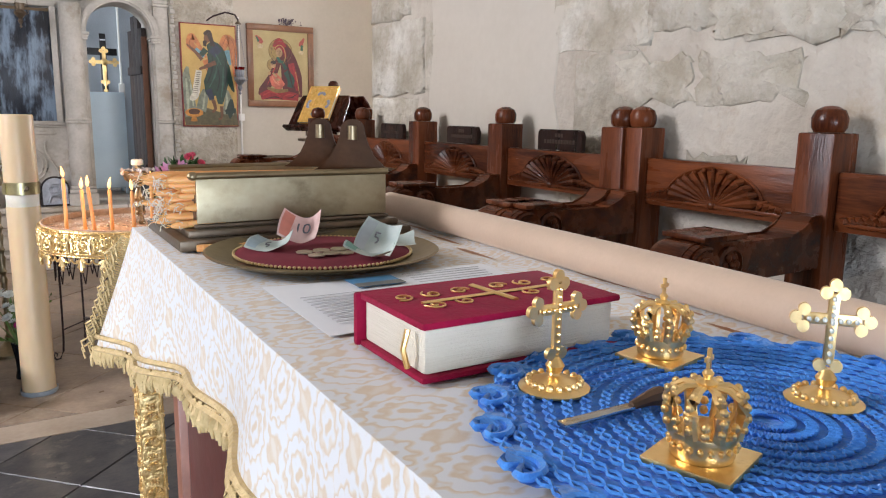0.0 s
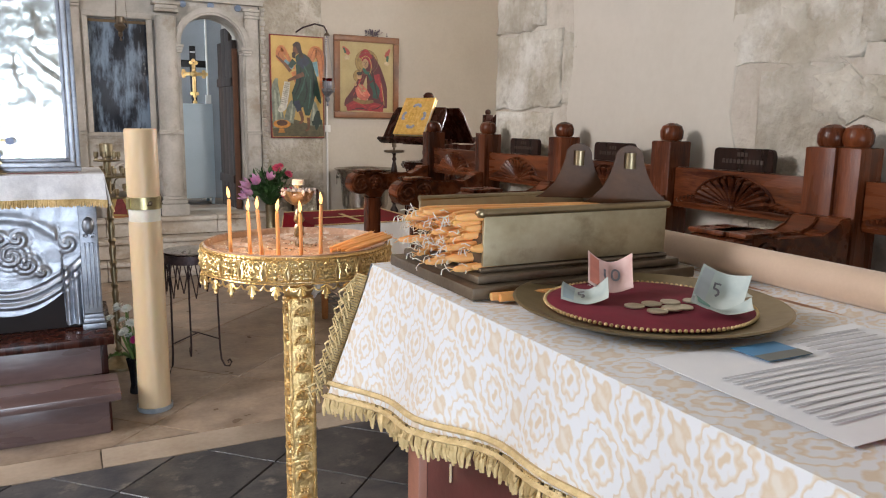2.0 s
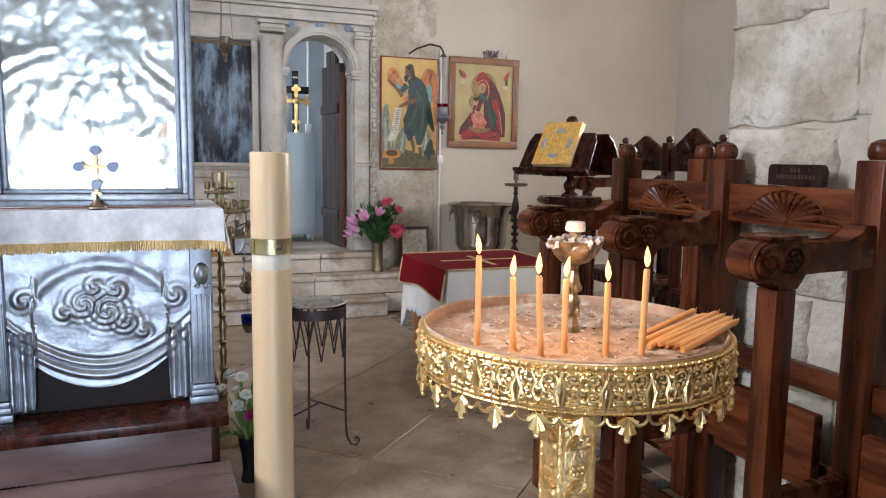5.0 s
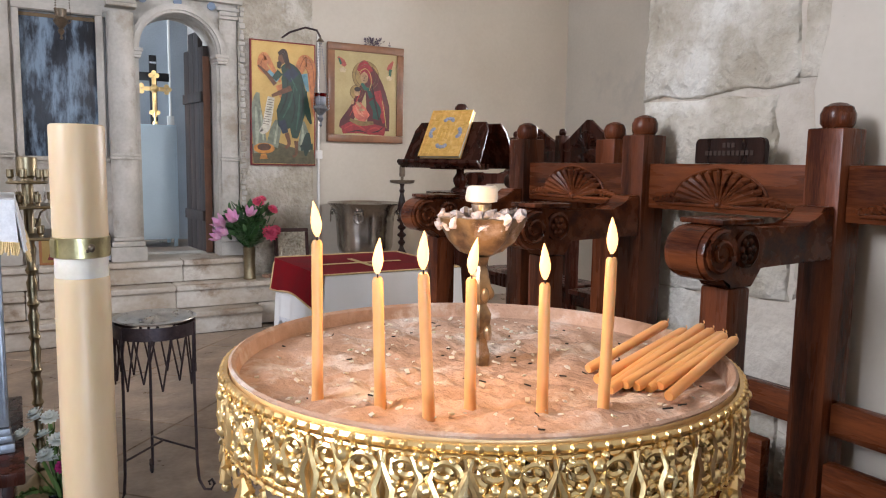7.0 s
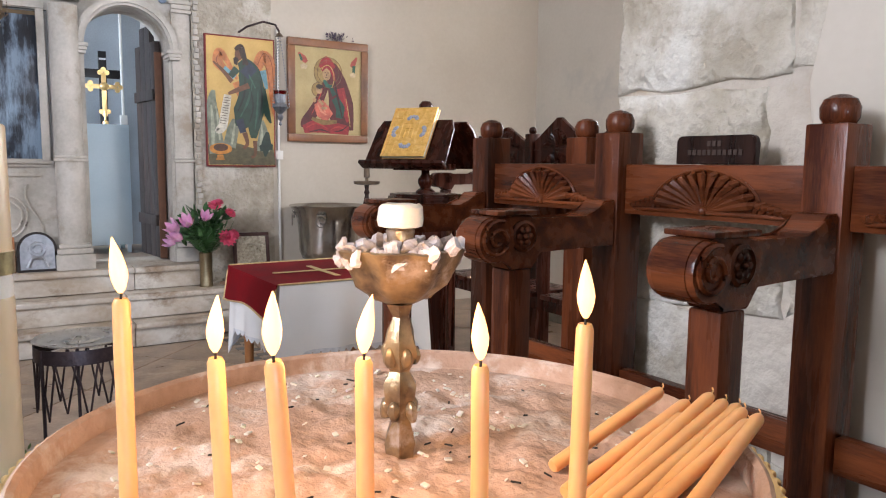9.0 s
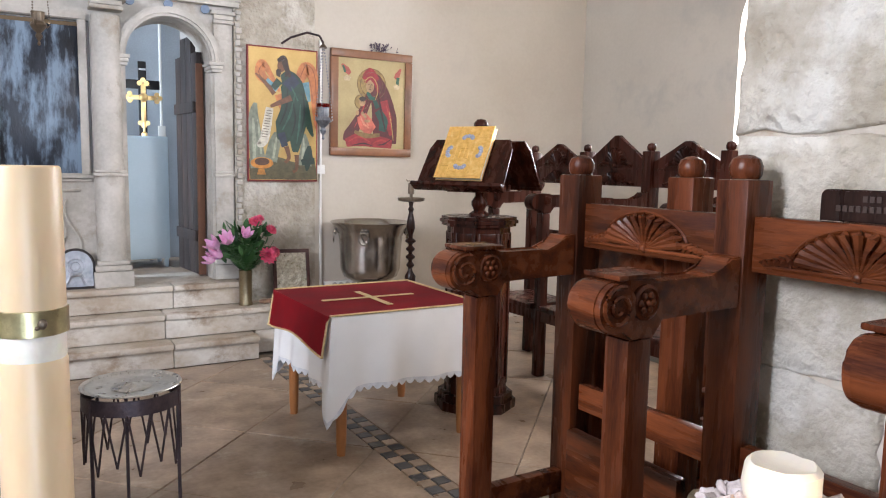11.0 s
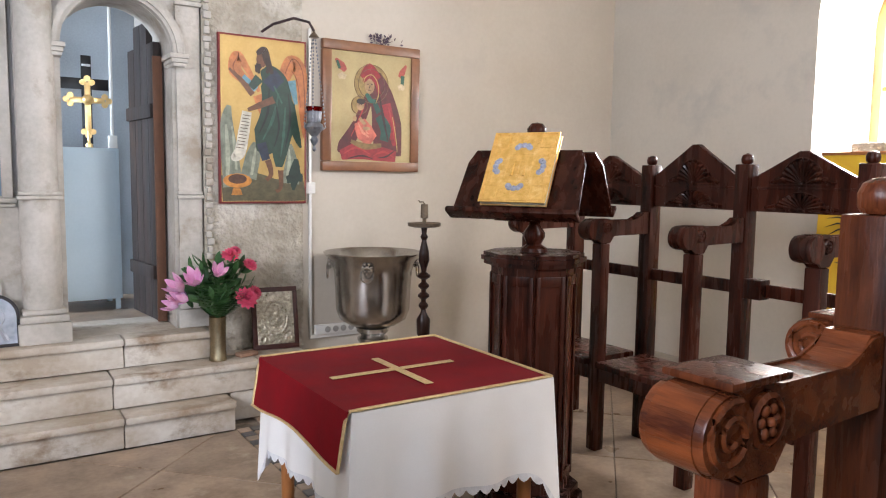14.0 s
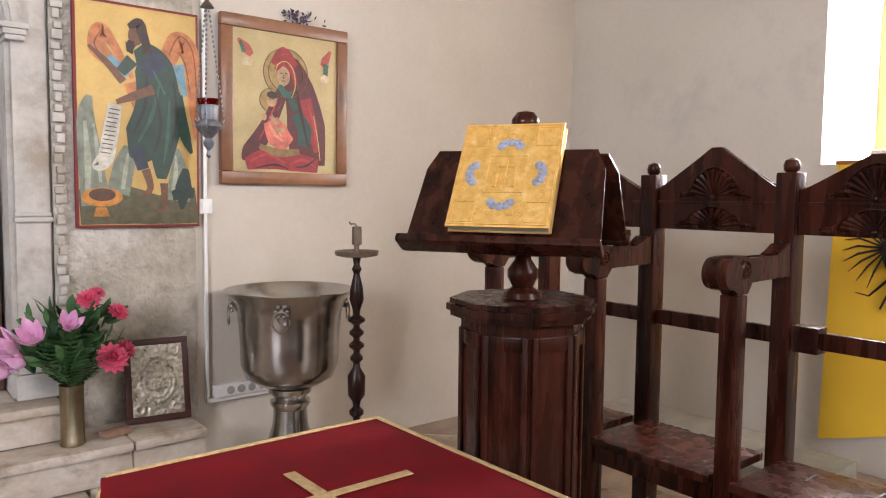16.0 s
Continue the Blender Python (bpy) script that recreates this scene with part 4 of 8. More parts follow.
def side(u, v):
    s = u * (OY1 - OY0)
    d = hem(s) * v
    f = v * (0.010 + 0.010 * math.sin(s * 26 + 0.6 + 0.8 * v) + 0.012 * math.sin(s * 9.3)) + 0.05 * v * math.exp(-s / 0.12)
    return (OX0 - 0.008 - f, OY1 - s + 0.02 * v * math.exp(-s / 0.1), OZ + 0.003 - d - 0.003 * min(1, v * 8))


def end(u, v):
    s = u * (OX1 - OX0)
    d = (0.13 + 0.085 * math.exp(-s / 0.25)) * v
    f = v * (0.012 + 0.010 * math.sin(s * 30)) + 0.05 * v * math.exp(-s / 0.12)
    return (OX0 + s - 0.05 * v * math.exp(-s / 0.08) - 0.008 * (1 - u), OY1 + 0.006 + f, OZ + 0.003 - d - 0.003 * min(1, v * 8))


bm = sheet(110, 14, side)
sheet(40, 14, end, 0, bm)


def topcloth(u, v):
    x = OX0 - 0.008 + (OX1 - OX0 + 0.008) * v
    w = 0.0016 * math.sin(u * 60 + v * 9) * math.sin(v * 14) if v < 0.75 else 0.004 * math.sin(u * 24 + v * 40)
    return (x, OY1 + 0.006 - (OY1 - OY0 + 0.006) * u, OZ + 0.003 + (w if 0.03 < v else 0))


sheet(110, 24, topcloth, 0, bm)
bmesh.ops.remove_doubles(bm, verts=bm.verts, dist=0.0015)
part("cloth", bm, DAMASK, t, sharp=70)
bm = bmesh.new()
random.seed(2)
for f, n in ((side, 420), (end, 120)):
    for i in range(n):
        u = (i + random.random() * 0.6) / n
        p = Vector(f(u, 1.0))
        k = random.uniform(0.020, 0.030)
        q = p + Vector((random.uniform(-0.006, 0.004) - 0.004, random.uniform(-0.008, 0.008), -k))
        tube([p + Vector((-0.002, 0, 0.006)), (p + q) / 2 + Vector((-0.004, 0, 0)), q], 0.003, 4, bm, None, [0.0025, 0.0035, 0.002])
    for j in (0.90, 1.0):
        tube([Vector(f(i / 60, j)) + Vector((-0.003, 0.001, 0)) for i in range(61)], 0.006, 5, bm, None, None, 0.7)
# loose twisted threads at the corner
for i in range(46):
    z = OZ - 0.02 - 0.19 * i / 46
    x, y = OX0 - 0.012 - 0.05 * i / 46, OY1 + 0.012 + 0.03 * i / 46
    k = random.uniform(0.02, 0.04)
    tube([(x, y, z), (x - 0.012, y + 0.012, z + 0.004), (x - k, y + k * 0.5, z - 0.012), (x - k * 0.9, y + k * 0.3, z - 0.03)], 0.002, 4, bm)
tagged(part("fringe", bm, FRINGE, t, "gold thread fringe"), kind="stuff")

t = thing("rolled_cloth_edge", pose(0, 0, OZ + 0.004), "beige rolled-up edge of cloth lying along the counter", "cloth")
part("roll", tube([(1.194, 2.05, 0.024), (1.190, 1.95, 0.025), (1.172, 1.40, 0.025), (1.155, 0.88, 0.023)], 0.024, 20), BROCADE_BACK, t)
part("core_end", tube([(1.1925, 2.03, 0.024), (1.1955, 2.09, 0.024)], 0.017, 16), plain("tan_core", (0.45, 0.24, 0.10), 0.6), t, "tan wooden core end")

# brass candle box with thin candles
BX0, BX1, BY0, BY1 = 0.757, 1.112, 1.838, 2.085
t = thing("brass_candle_box", pose(0, 0, OZ + 0.004) @ Matrix.Diagonal((1, 1, 0.82, 1)), "dull brass open candle box on a stepped base", "box")
for z0, z1, k in ((0, 0.020, 0.0), (0.0202, 0.034, 0.016), (0.0342, 0.042, 0.028)):
    part("base_step", block(BX0 - 0.008 + k, BX1 + 0.012 - k, BY0 - 0.006 + k, BY1 + 0.012 - k, z0, z1, 0.004), BRASSDARK, t)
bx0, bx1, by0, by1 = BX0 + 0.025, BX1 - 0.02, BY0 + 0.026, BY1 - 0.022
part("front_wall", block(bx0, bx1, by0, by0 + 0.006, 0.043, 0.128, 0.002), BRASSSHEET, t)
part("back_wall", block(bx0, bx1, by1 - 0.006, by1, 0.043, 0.128, 0.002), BRASSSHEET, t)
part("side_wall", block(bx0, bx0 + 0.006, by0 + 0.007, by1 - 0.007, 0.043, 0.095, 0.002), BRASSDARK, t)
part("side_wall", block(bx1 - 0.006, bx1, by0 + 0.007, by1 - 0.007, 0.043, 0.128, 0.002), BRASSDARK, t)
bm = tube([(bx0 - 0.004, by0 + 0.001, 0.129), (bx1 + 0.002, by0 + 0.001, 0.129)], 0.0065, 10)
tube([(bx1 - 0.003, by0, 0.129), (bx1 - 0.003, by1, 0.129), (bx0, by1 - 0.002, 0.129)], 0.0055, 8, bm)
ball(0.008, (bx0 - 0.004, by0 + 0.001, 0.129), bm, 10)
part("rolled_rim", bm, BRASS, t)
out = [(-0.066, 0), (-0.052, 0.009), (-0.036, 0.028), (-0.026, 0.055), (-0.021, 0.075)] + arc(0, 0.084, 0.020, 170, 10, 10) + [(0.021, 0.075), (0.026, 0.055), (0.036, 0.028), (0.052, 0.009), (0.066, 0)]
for dy, dx in ((0.005, 0.0), (0.10, -0.02)):
    h = part("lid_bracket", prism(out, 0.006, None, Matrix.Translation((bx1 - 0.045 + dx, by0 + 0.03 + dy, 0.128)) @ Matrix.Rotation(radians(-34), 4, "Z"), 0.001), BRONZE, t, "curved dark bronze lid bracket")
    part("slot", tube([(0, 0, -0.014), (0, 0, 0.014)], 0.008, 10), BRASS, h).matrix_basis = Matrix.Translation((bx1 - 0.045 + dx - 0.001, by0 + 0.027 + dy, 0.205)) @ Matrix.Rotation(radians(-34), 4, "Z")


def taper(length, r=0.0054):
    return lathe([(r * 0.95, 0), (r, 0.004), (r, length * 0.96), (r * 0.6, length), (0.0008, length + 0.002)], 10)


random.seed(5)
candle_mesh = []
for k in range(4):
    bm = taper(0.265 + 0.006 * k)
    for s in range(2):
        a = s * 2.6 + k * 1.3
        tube([(0, 0, 0.264 + 0.006 * k), (0.004 * math.cos(a), 0.004 * math.sin(a), 0.274 + 0.006 * k), (0.007 * math.cos(a + 0.8), 0.007 * math.sin(a + 0.8), 0.279 + 0.006 * k), (0.010 * math.cos(a + 1.6), 0.010 * math.sin(a + 1.6), 0.281 + 0.006 * k)], 0.0007, 4, bm)
    me = part("taper_seed", bm, WAX)
    me.data.materials.append(WAXWHITE)
    for f in me.data.polygons:
        f.material_index = 1 if f.center.z > 0.272 + 0.006 * k else 0
    candle_mesh.append(me.data)
    bpy.data.objects.remove(me)
for k in range(84):
    row, col = k // 15, k % 15
    x = 1.070 - random.uniform(0, 0.055) - 0.022 * (row == 5)
    y = by0 + 0.014 + col * 0.0112 + random.uniform(-0.004, 0.004)
    z = 0.052 + row * 0.0125 + random.uniform(-0.003, 0.003)
    tilt = 91 + random.uniform(-1.8, 1.8)
    c = tagged(new("thin_candle", candle_mesh[k % 4]), "unlit thin beeswax candle lying in the brass box", "candle", "candles in the box")
    c.matrix_basis = Matrix.Translation((x, y, OZ + 0.004 + z * 0.86)) @ Matrix.Rotation(radians(180 + random.uniform(-3.5, 3.5)), 4, "Z") @ Matrix.Rotation(radians(tilt), 4, "Y")
for k, (x, y, rz) in enumerate(((0.86, 1.822, 2), (0.867, 1.813, 5))):
    c = tagged(new("thin_candle", candle_mesh[k]), "unlit thin beeswax candle lying beside the box", "candle", "candles beside the box")
    c.matrix_basis = Matrix.Translation((x - 0.09, y, OZ + 0.0105)) @ Matrix.Rotation(radians(rz - 8), 4, "Z") @ Matrix.Rotation(radians(90), 4, "Y") @ Matrix.Diagonal((1, 1, 0.5, 1))

# collection plate, notes and coins
PXC, PYC, PZ = 0.915, 1.702, OZ + 0.005
t = thing("collection_plate", pose(PXC, PYC, PZ), "round brass plate lined with crimson velvet", "plate")
part("dish", lathe([(0.09, 0), (0.13, 0.003), (0.157, 0.012), (0.160, 0.0145), (0.157, 0.016), (0.13, 0.008), (0.09, 0.005)], 56), BRASS, t)
part("velvet_lining", lathe([(0.118, 0.0075), (0.120, 0.0095), (0.117, 0.0112), (0.05, 0.0118), (0.002, 0.0118)], 48), plain("maroon_velvet", (0.20, 0.012, 0.03), 0.85), t)
bm = bmesh.new()
for i in range(120):
    a = i * 2 * math.pi / 120
    ball(0.0022, (0.121 * math.cos(a), 0.121 * math.sin(a), 0.0105), bm, 6)
tagged(part("gold_edging", bm, FRINGE, t), kind="stuff")
random.seed(8)
for k in range(7):
    r = 0.0116
    bm = lathe([(r * 0.97, 0), (r, 0.0004), (r, 0.0017), (r * 0.97, 0.0021), (r * 0.8, 0.0019)], 24)
    c = tagged(part("coin", bm, material("coin_metal", (0.62, 0.56, 0.44), (0.5, 0.45, 0.34), 40, 0.35, 1.0) if k == 0 else bpy.data.materials["coin_metal"]), "small silver coin lying on crimson velvet", "coin", "coins on the plate")
    c.matrix_basis = Matrix.Translation((PXC - 0.030 + 0.024 * (k % 4) + random.uniform(-0.006, 0.006), PYC - 0.02 - 0.026 * (k // 4) + random.uniform(-0.006, 0.006), PZ + 0.0125 + 0.001 * (k % 3)))
NOTE_A = material("grey_green_note", (0.56, 0.62, 0.58), (0.44, 0.52, 0.50), 30, 0.75)
NOTE_B = material("rose_note", (0.72, 0.52, 0.48), (0.62, 0.40, 0.36), 30, 0.75)


def written(text, size, mat, parent, m):
    cu = bpy.data.curves.new("scratch", "FONT")
    cu.body, cu.size, cu.extrude = text, size, 0.0002
    ob = new("scratch", cu)
    bpy.context.view_layer.update()
    me = bpy.data.meshes.new_from_object(ob.evaluated_get(bpy.context.evaluated_depsgraph_get()))
    bpy.data.objects.remove(ob)
    me.materials.clear()
    me.materials.append(mat)
    o = new("lettering", me)
    o.parent = parent
    o.matrix_basis = m
    return o


def banknote(m, mat, fold, band, text, label, size=(0.054, 0.052)):
    t = thing("banknote", m, label, "banknote", "banknotes on the plate")

    def f(u, v):
        x = (u - 0.5) * size[0]
        return (x, (v - 0.5) * size[1], fold * (2 * abs(u - 0.55)) ** 1.6 + 0.004 * math.sin(v * 4 + u * 3))
    part("paper", sheet(16, 8, f, 0.0004), mat, t, sharp=80)

    def g(u, v):
        x, y, z = f(0.04 + 0.22 * u, 0.06 + 0.88 * v)
        return (x, y, z + 0.0008)
    part("printed_band", sheet(6, 6, g), plain("note_ink", band, 0.7), t)
    if text:
        p = f(0.42, 0.5)
        written(text, 0.026, INK, t, Matrix.Translation((p[0] - 0.008, p[1] - 0.008, p[2] + 0.0022)))
    return t


banknote(pose(PXC - 0.062, PYC + 0.038, PZ + 0.015, 14, -8, -40), NOTE_A, 0.012, (0.40, 0.50, 0.55), "5", "crumpled grey-green five banknote on the plate")
banknote(pose(PXC - 0.008, PYC + 0.062, PZ + 0.030, 42, 0, -36), NOTE_B, 0.020, (0.72, 0.25, 0.18), "10", "folded rose ten banknote standing on the plate")
banknote(pose(PXC + 0.062, PYC - 0.052, PZ + 0.028, 55, 10, -55), NOTE_A, 0.012, (0.55, 0.60, 0.62), "5", "folded grey banknote standing on the plate")
banknote(pose(PXC + 0.030, PYC - 0.085, PZ + 0.016, 8, 0, -40), NOTE_A, 0.014, (0.25, 0.45, 0.38), "", "rolled grey-green banknote lying on the plate", (0.062, 0.03))
banknote(pose(PXC + 0.100, PYC - 0.022, PZ + 0.020, 24, 6, -20), NOTE_A, 0.010, (0.30, 0.28, 0.22), "", "folded worn banknote by the plate rim", (0.055, 0.035))

# printed paper sheet
t = thing("paper_sheet", pose(0.930, 1.452, OZ + 0.007, 0, 0, -1), "printed white paper sheet with a small photograph", "paper")
part("sheet", sheet(10, 10, lambda u, v: ((u - 0.5) * 0.297, (v - 0.5) * 0.21, 0.002 * math.sin(u * 5) * math.sin(v * 4)), 0.0004), PAPER, t)
bm = bmesh.new()
random.seed(3)
for i in range(15):
    z = 0.085 - i * 0.0115
    x0 = 0.02 if i < 5 else -0.13
    block(x0, 0.135 - random.uniform(0, 0.02), z, z + 0.0026, 0.0028, 0.0031, 0, bm)
part("printed_text", bm, plain("print_grey", (0.56, 0.56, 0.59), 0.8), t)
part("photograph", block(-0.055, 0.005, 0.045, 0.09, 0.0028, 0.0032), plain("photo_sky", (0.10, 0.30, 0.55), 0.4), t)
part("photo_land", block(-0.055, 0.005, 0.045, 0.062, 0.0034, 0.0037), plain("photo_land", (0.16, 0.17, 0.16), 0.4), t)

# red prayer book
t = thing("prayer_book", pose(0.892, 1.262, OZ + 0.006, 0, 0, 0), "thick crimson velvet book with gold embroidery", "book")
w, d, h = 0.098, 0.056, 0.046
part("page_block", block(-w + 0.004, w - 0.006, -d + 0.004, d - 0.004, 0.0055, h - 0.0055, 0.003), PAGES, t)
part("cover", block(-w, w, -d, d, 0, 0.005, 0.002), CRIMSON, t)
part("cover", block(-w, w, -d, d, h - 0.005, h + 0.001, 0.0025), CRIMSON, t)
part("spine", block(-w - 0.004, w, d - 0.003, d + 0.004, 0.0002, h + 0.0008, 0.0025), CRIMSON, t)
bm = bmesh.new()
tube([(-0.07, -0.005, h + 0.002), (0.07, -0.002, h + 0.002)], 0.0028, 6, bm, None, None, 0.4)
tube([(0.005, -0.03, h + 0.002), (0.0, 0.03, h + 0.002)], 0.0035, 6, bm, None, None, 0.4)
for s in (-1, 1):
    for k in range(5):
        c = spiral(s * (0.02 + 0.014 * k), 0.018 - 0.032 * (k % 2), 0.010, 0.002, k, 1.3, 14)
        tube([(x, y, h + 0.0018) for x, y in c], 0.0010, 5, bm)
part("gold_embroidery", bm, GOLD, t)
bm = tube([(-w - 0.002, -d + 0.02, h - 0.008), (-w - 0.006, -d + 0.02, h * 0.5), (-w - 0.002, -d + 0.02, 0.008)], 0.0024, 8)
part("clasp", bm, GOLD, t)

# blue crochet doily
DXC, DYC, DZC = 0.953, 1.032, OZ + 0.006
t = thing("crochet_doily", pose(DXC, DYC, DZC), "bright blue scalloped crochet doily on the counter", "doily")
own = bmesh.new()
rings = []
R = 0.185
NSEG = 132
for j in range(15):
    v = j / 14
    ring = []
    for i in range(NSEG):
        a = 2 * math.pi * i / NSEG
        r = R * v * (1 + (0.035 * v ** 6) * abs(math.sin(a * 11)) * 2 - 0.03 * v ** 6)
        ring.append(own.verts.new((r * math.cos(a) * 0.98, r * math.sin(a), 0.0025 + 0.0012 * math.sin(j * 3.14) + (0.004 * math.sin(a * 22) * v ** 8 + 0.003 * v ** 8))))
    rings.append(ring)
for a, b in zip(rings[1:], rings[2:]):
    for i in range(NSEG):
        own.faces.new((a[i], a[(i + 1) % NSEG], b[(i + 1) % NSEG], b[i]))
own.faces.new(rings[1])
part("fabric", own, CROCHET, t, sharp=70)
bm = bmesh.new()
for j in range(1, 15):
    rr = R * j / 14.2
    for s in range(2):
        tube([((rr + 0.0035 * math.sin(a * 40 + s * 3.14)) * math.cos(a) * 0.98, (rr + 0.0035 * math.sin(a * 40 + s * 3.14)) * math.sin(a), 0.0055) for a in [2 * math.pi * i / 200 for i in range(201)]], 0.0013, 4, bm)
for k in range(22):
    a = 2 * math.pi * (k + 0.5) / 22
    cx2, cy3 = R * 1.0 * math.cos(a) * 0.98, R * 1.0 * math.sin(a)
    tube([(cx2 + 0.013 * math.cos(b) * abs(math.cos(b * 0.5)) ** 0.3, cy3 + 0.013 * math.sin(b), 0.006) for b in [2 * math.pi * i / 14 for i in range(15)]], 0.0028, 5, bm)
part("scalloped_edge", bm, CROCHET, t, sharp=70)


def coronet(x, y, rz):
    t = thing("gilt_coronet", pose(x, y, DZC + 0.004, 0, 0, rz) @ Matrix.Diagonal((0.76, 0.76, 0.76, 1)), "small gilded crown on a square brass base", "crown", "gilded crowns on the doily")
    part("base_plate", block(-0.034, 0.034, -0.034, 0.034, 0, 0.006, 0.0015), GOLD, t)
    bm = bmesh.new()
    lathe([(0.023, 0), (0.024, 0.003), (0.0235, 0.006), (0.0242, 0.014), (0.0248, 0.017), (0.0246, 0.020), (0.022, 0.0205)], 32, bm, Matrix.Translation((0, 0, 0.0065)))
    for i in range(20):
        a = i * math.pi / 10
        ball(0.0026, (0.0246 * math.cos(a), 0.0246 * math.sin(a), 0.0168), bm, 6)
    part("band", bm, GOLD, t)
    bm = bmesh.new()
    for i in range(8):
        a = i * math.pi / 4
        path = [(r * math.cos(a), r * math.sin(a), z) for r, z in ((0.0235, 0.026), (0.026, 0.036), (0.0275, 0.046), (0.025, 0.055), (0.017, 0.060), (0.006, 0.060))]
        tube(path, 0.004, 6, bm, None, [0.0055, 0.005, 0.006, 0.005, 0.004, 0.003], 0.6)
        for r, z in ((0.029, 0.034), (0.031, 0.043), (0.030, 0.051), (0.024, 0.058)):
            ball(0.0033, (r * math.cos(a), r * math.sin(a), z), bm, 6)
        b = a + math.pi / 8
        for r, z in ((0.0265, 0.031), (0.0285, 0.038)):
            ball(0.0036, (r * math.cos(b), r * math.sin(b), z), bm, 6)
    part("crown_hoop", bm, GOLD, t)
    bm = lathe([(0.007, 0.060), (0.008, 0.063), (0.003, 0.066), (0.0045, 0.070), (0.002, 0.073)], 12)
    block(-0.0018, 0.0018, -0.0015, 0.0015, 0.073, 0.089, 0.0006, bm)
    block(-0.0065, 0.0065, -0.0013, 0.0013, 0.079, 0.083, 0.0006, bm)
    part("cross", bm, GOLD, t)


coronet(0.987, 1.156, 12)
coronet(0.870, 1.016, 18)


def hand_cross(x, y, rz, pearls):
    t = thing("standing_hand_cross", pose(x, y, DZC + 0.005, 0, 0, rz) @ Matrix.Diagonal((0.78, 0.78, 0.88, 1)), "small gilded filigree cross on a round foot", "cross", "gilded crosses on the doily")
    bm = lathe([(0.032, 0), (0.033, 0.002), (0.030, 0.004), (0.018, 0.008), (0.006, 0.012), (0.004, 0.016)], 36)
    for i in range(18):
        a = i * math.pi / 9
        ball(0.0035, (0.024 * math.cos(a), 0.024 * math.sin(a), 0.0065), bm, 6)
    part("foot", bm, GOLD, t)
    bm = trefoil(0.058, 0.046, 0.0085, 0.005)
    part("cross", joined(None, bm, Matrix.Translation((0, -0.0025, 0.030))), GOLD, t)
    part("stem", lathe([(0.006, 0.014), (0.009, 0.020), (0.004, 0.027)], 12), GOLD, t)
    bm = bmesh.new()
    for i in range(9):
        ball(0.0021, (0, -0.0035, 0.034 + i * 0.0062), bm, 6)
    for i in range(7):
        ball(0.0021, (-0.019 + i * 0.0063, -0.0035, 0.067), bm, 6)
    part("pearls" if pearls else "beads", bm, PETALWHITE if pearls else GOLD, t)


hand_cross(0.868, 1.145, 2, False)
hand_cross(1.016, 1.034, -48, True)
t = thing("small_spear", pose(0.824, 1.085, DZC + 0.008, 0, 0, 0), "small steel liturgical spear with wooden handle", "spear")
part("blade", block(0, 0.06, -0.004, 0.004, 0, 0.003, 0.001), STEEL, t)
part("handle", tube([(0.06, 0, 0.002), (0.075, 0, 0.004), (0.085, 0, 0.004), (0.10, 0, 0.003)], 0.004, 8, None, None, [0.003, 0.005, 0.007, 0.003]), plain("brown_handle", (0.12, 0.06, 0.03), 0.5), t)

# ---- gilded candle stand ----
TARNISHED = material("tarnished_gilt", (0.42, 0.30, 0.16), (0.14, 0.10, 0.07), 45, 0.32, 0.75, 0.5, 150, (0.55, 0.48, 0.42), 30, 0.56, bump_dist=0.003)
bm = lathe([(0.0042, 0), (0.0052, 0.002), (0.0052, 0.124), (0.0036, 0.1285), (0.0010, 0.130)], 12)
tube([(0, 0, 0.129), (0.001, 0.001, 0.134), (0.003, 0.002, 0.136)], 0.0007, 4, bm)
ob = part("taper_seed", bm, WAX)
SHORT_TAPER = ob.data
bpy.data.objects.remove(ob)

SX, SY, SR = 0.872, 3.062, 0.256
t = thing("candle_stand", pose(SX, SY, 0), "gilded filigree candle stand filled with waxy sand", "candle stand")
part("pan", lathe([(0.06, 0.985), (SR - 0.004, 0.985), (SR - 0.003, 1.058), (SR - 0.006, 1.060), (SR - 0.009, 1.058), (SR - 0.010, 1.03), (0.06, 1.0)], 72), GOLDPALE, t)


def sandtop(u, v):
    a = u * 2 * math.pi
    r = (SR - 0.0105) * v
    x, y = r * math.cos(a), r * math.sin(a)
    k = noise.noise((x * 26, y * 26, 1.0)) * 0.008 + noise.noise((x * 75, y * 75, 5.0)) * 0.004 + noise.noise((x * 190, y * 190, 3.0)) * 0.0016
    return (x, y, 1.040 + k * min(1, (1 - v) * 8) + 0.004 * v * v)


part("caked_rim", lathe([(SR - 0.013, 1.038), (SR - 0.009, 1.059), (SR - 0.005, 1.062), (SR - 0.002, 1.0605), (SR - 0.004, 1.057)], 72, None, None, 0, 0, False), SAND, t, "rim caked with sandy wax")
part("sand", sheet(150, 50, sandtop), SAND, t, "pinkish sand with wax drips", sharp=80)
random.seed(12)
bm = bmesh.new()
for i in range(230):
    a, r = random.uniform(0, 6.28), (SR - 0.02) * math.sqrt(random.random())
    s = random.uniform(0.0012, 0.0032)
    block(-s, s, -s * 0.7, s * 0.7, -s * 0.3, s * 0.3, s * 0.2, bm, Matrix.Translation((r * math.cos(a), r * math.sin(a), 1.0445)) @ Euler((random.uniform(-0.5, 0.5), random.uniform(-0.5, 0.5), random.uniform(0, 6))).to_matrix().to_4x4())
tagged(part("wax_crumb", bm, WAXWHITE, t), kind="stuff")
bm = bmesh.new()
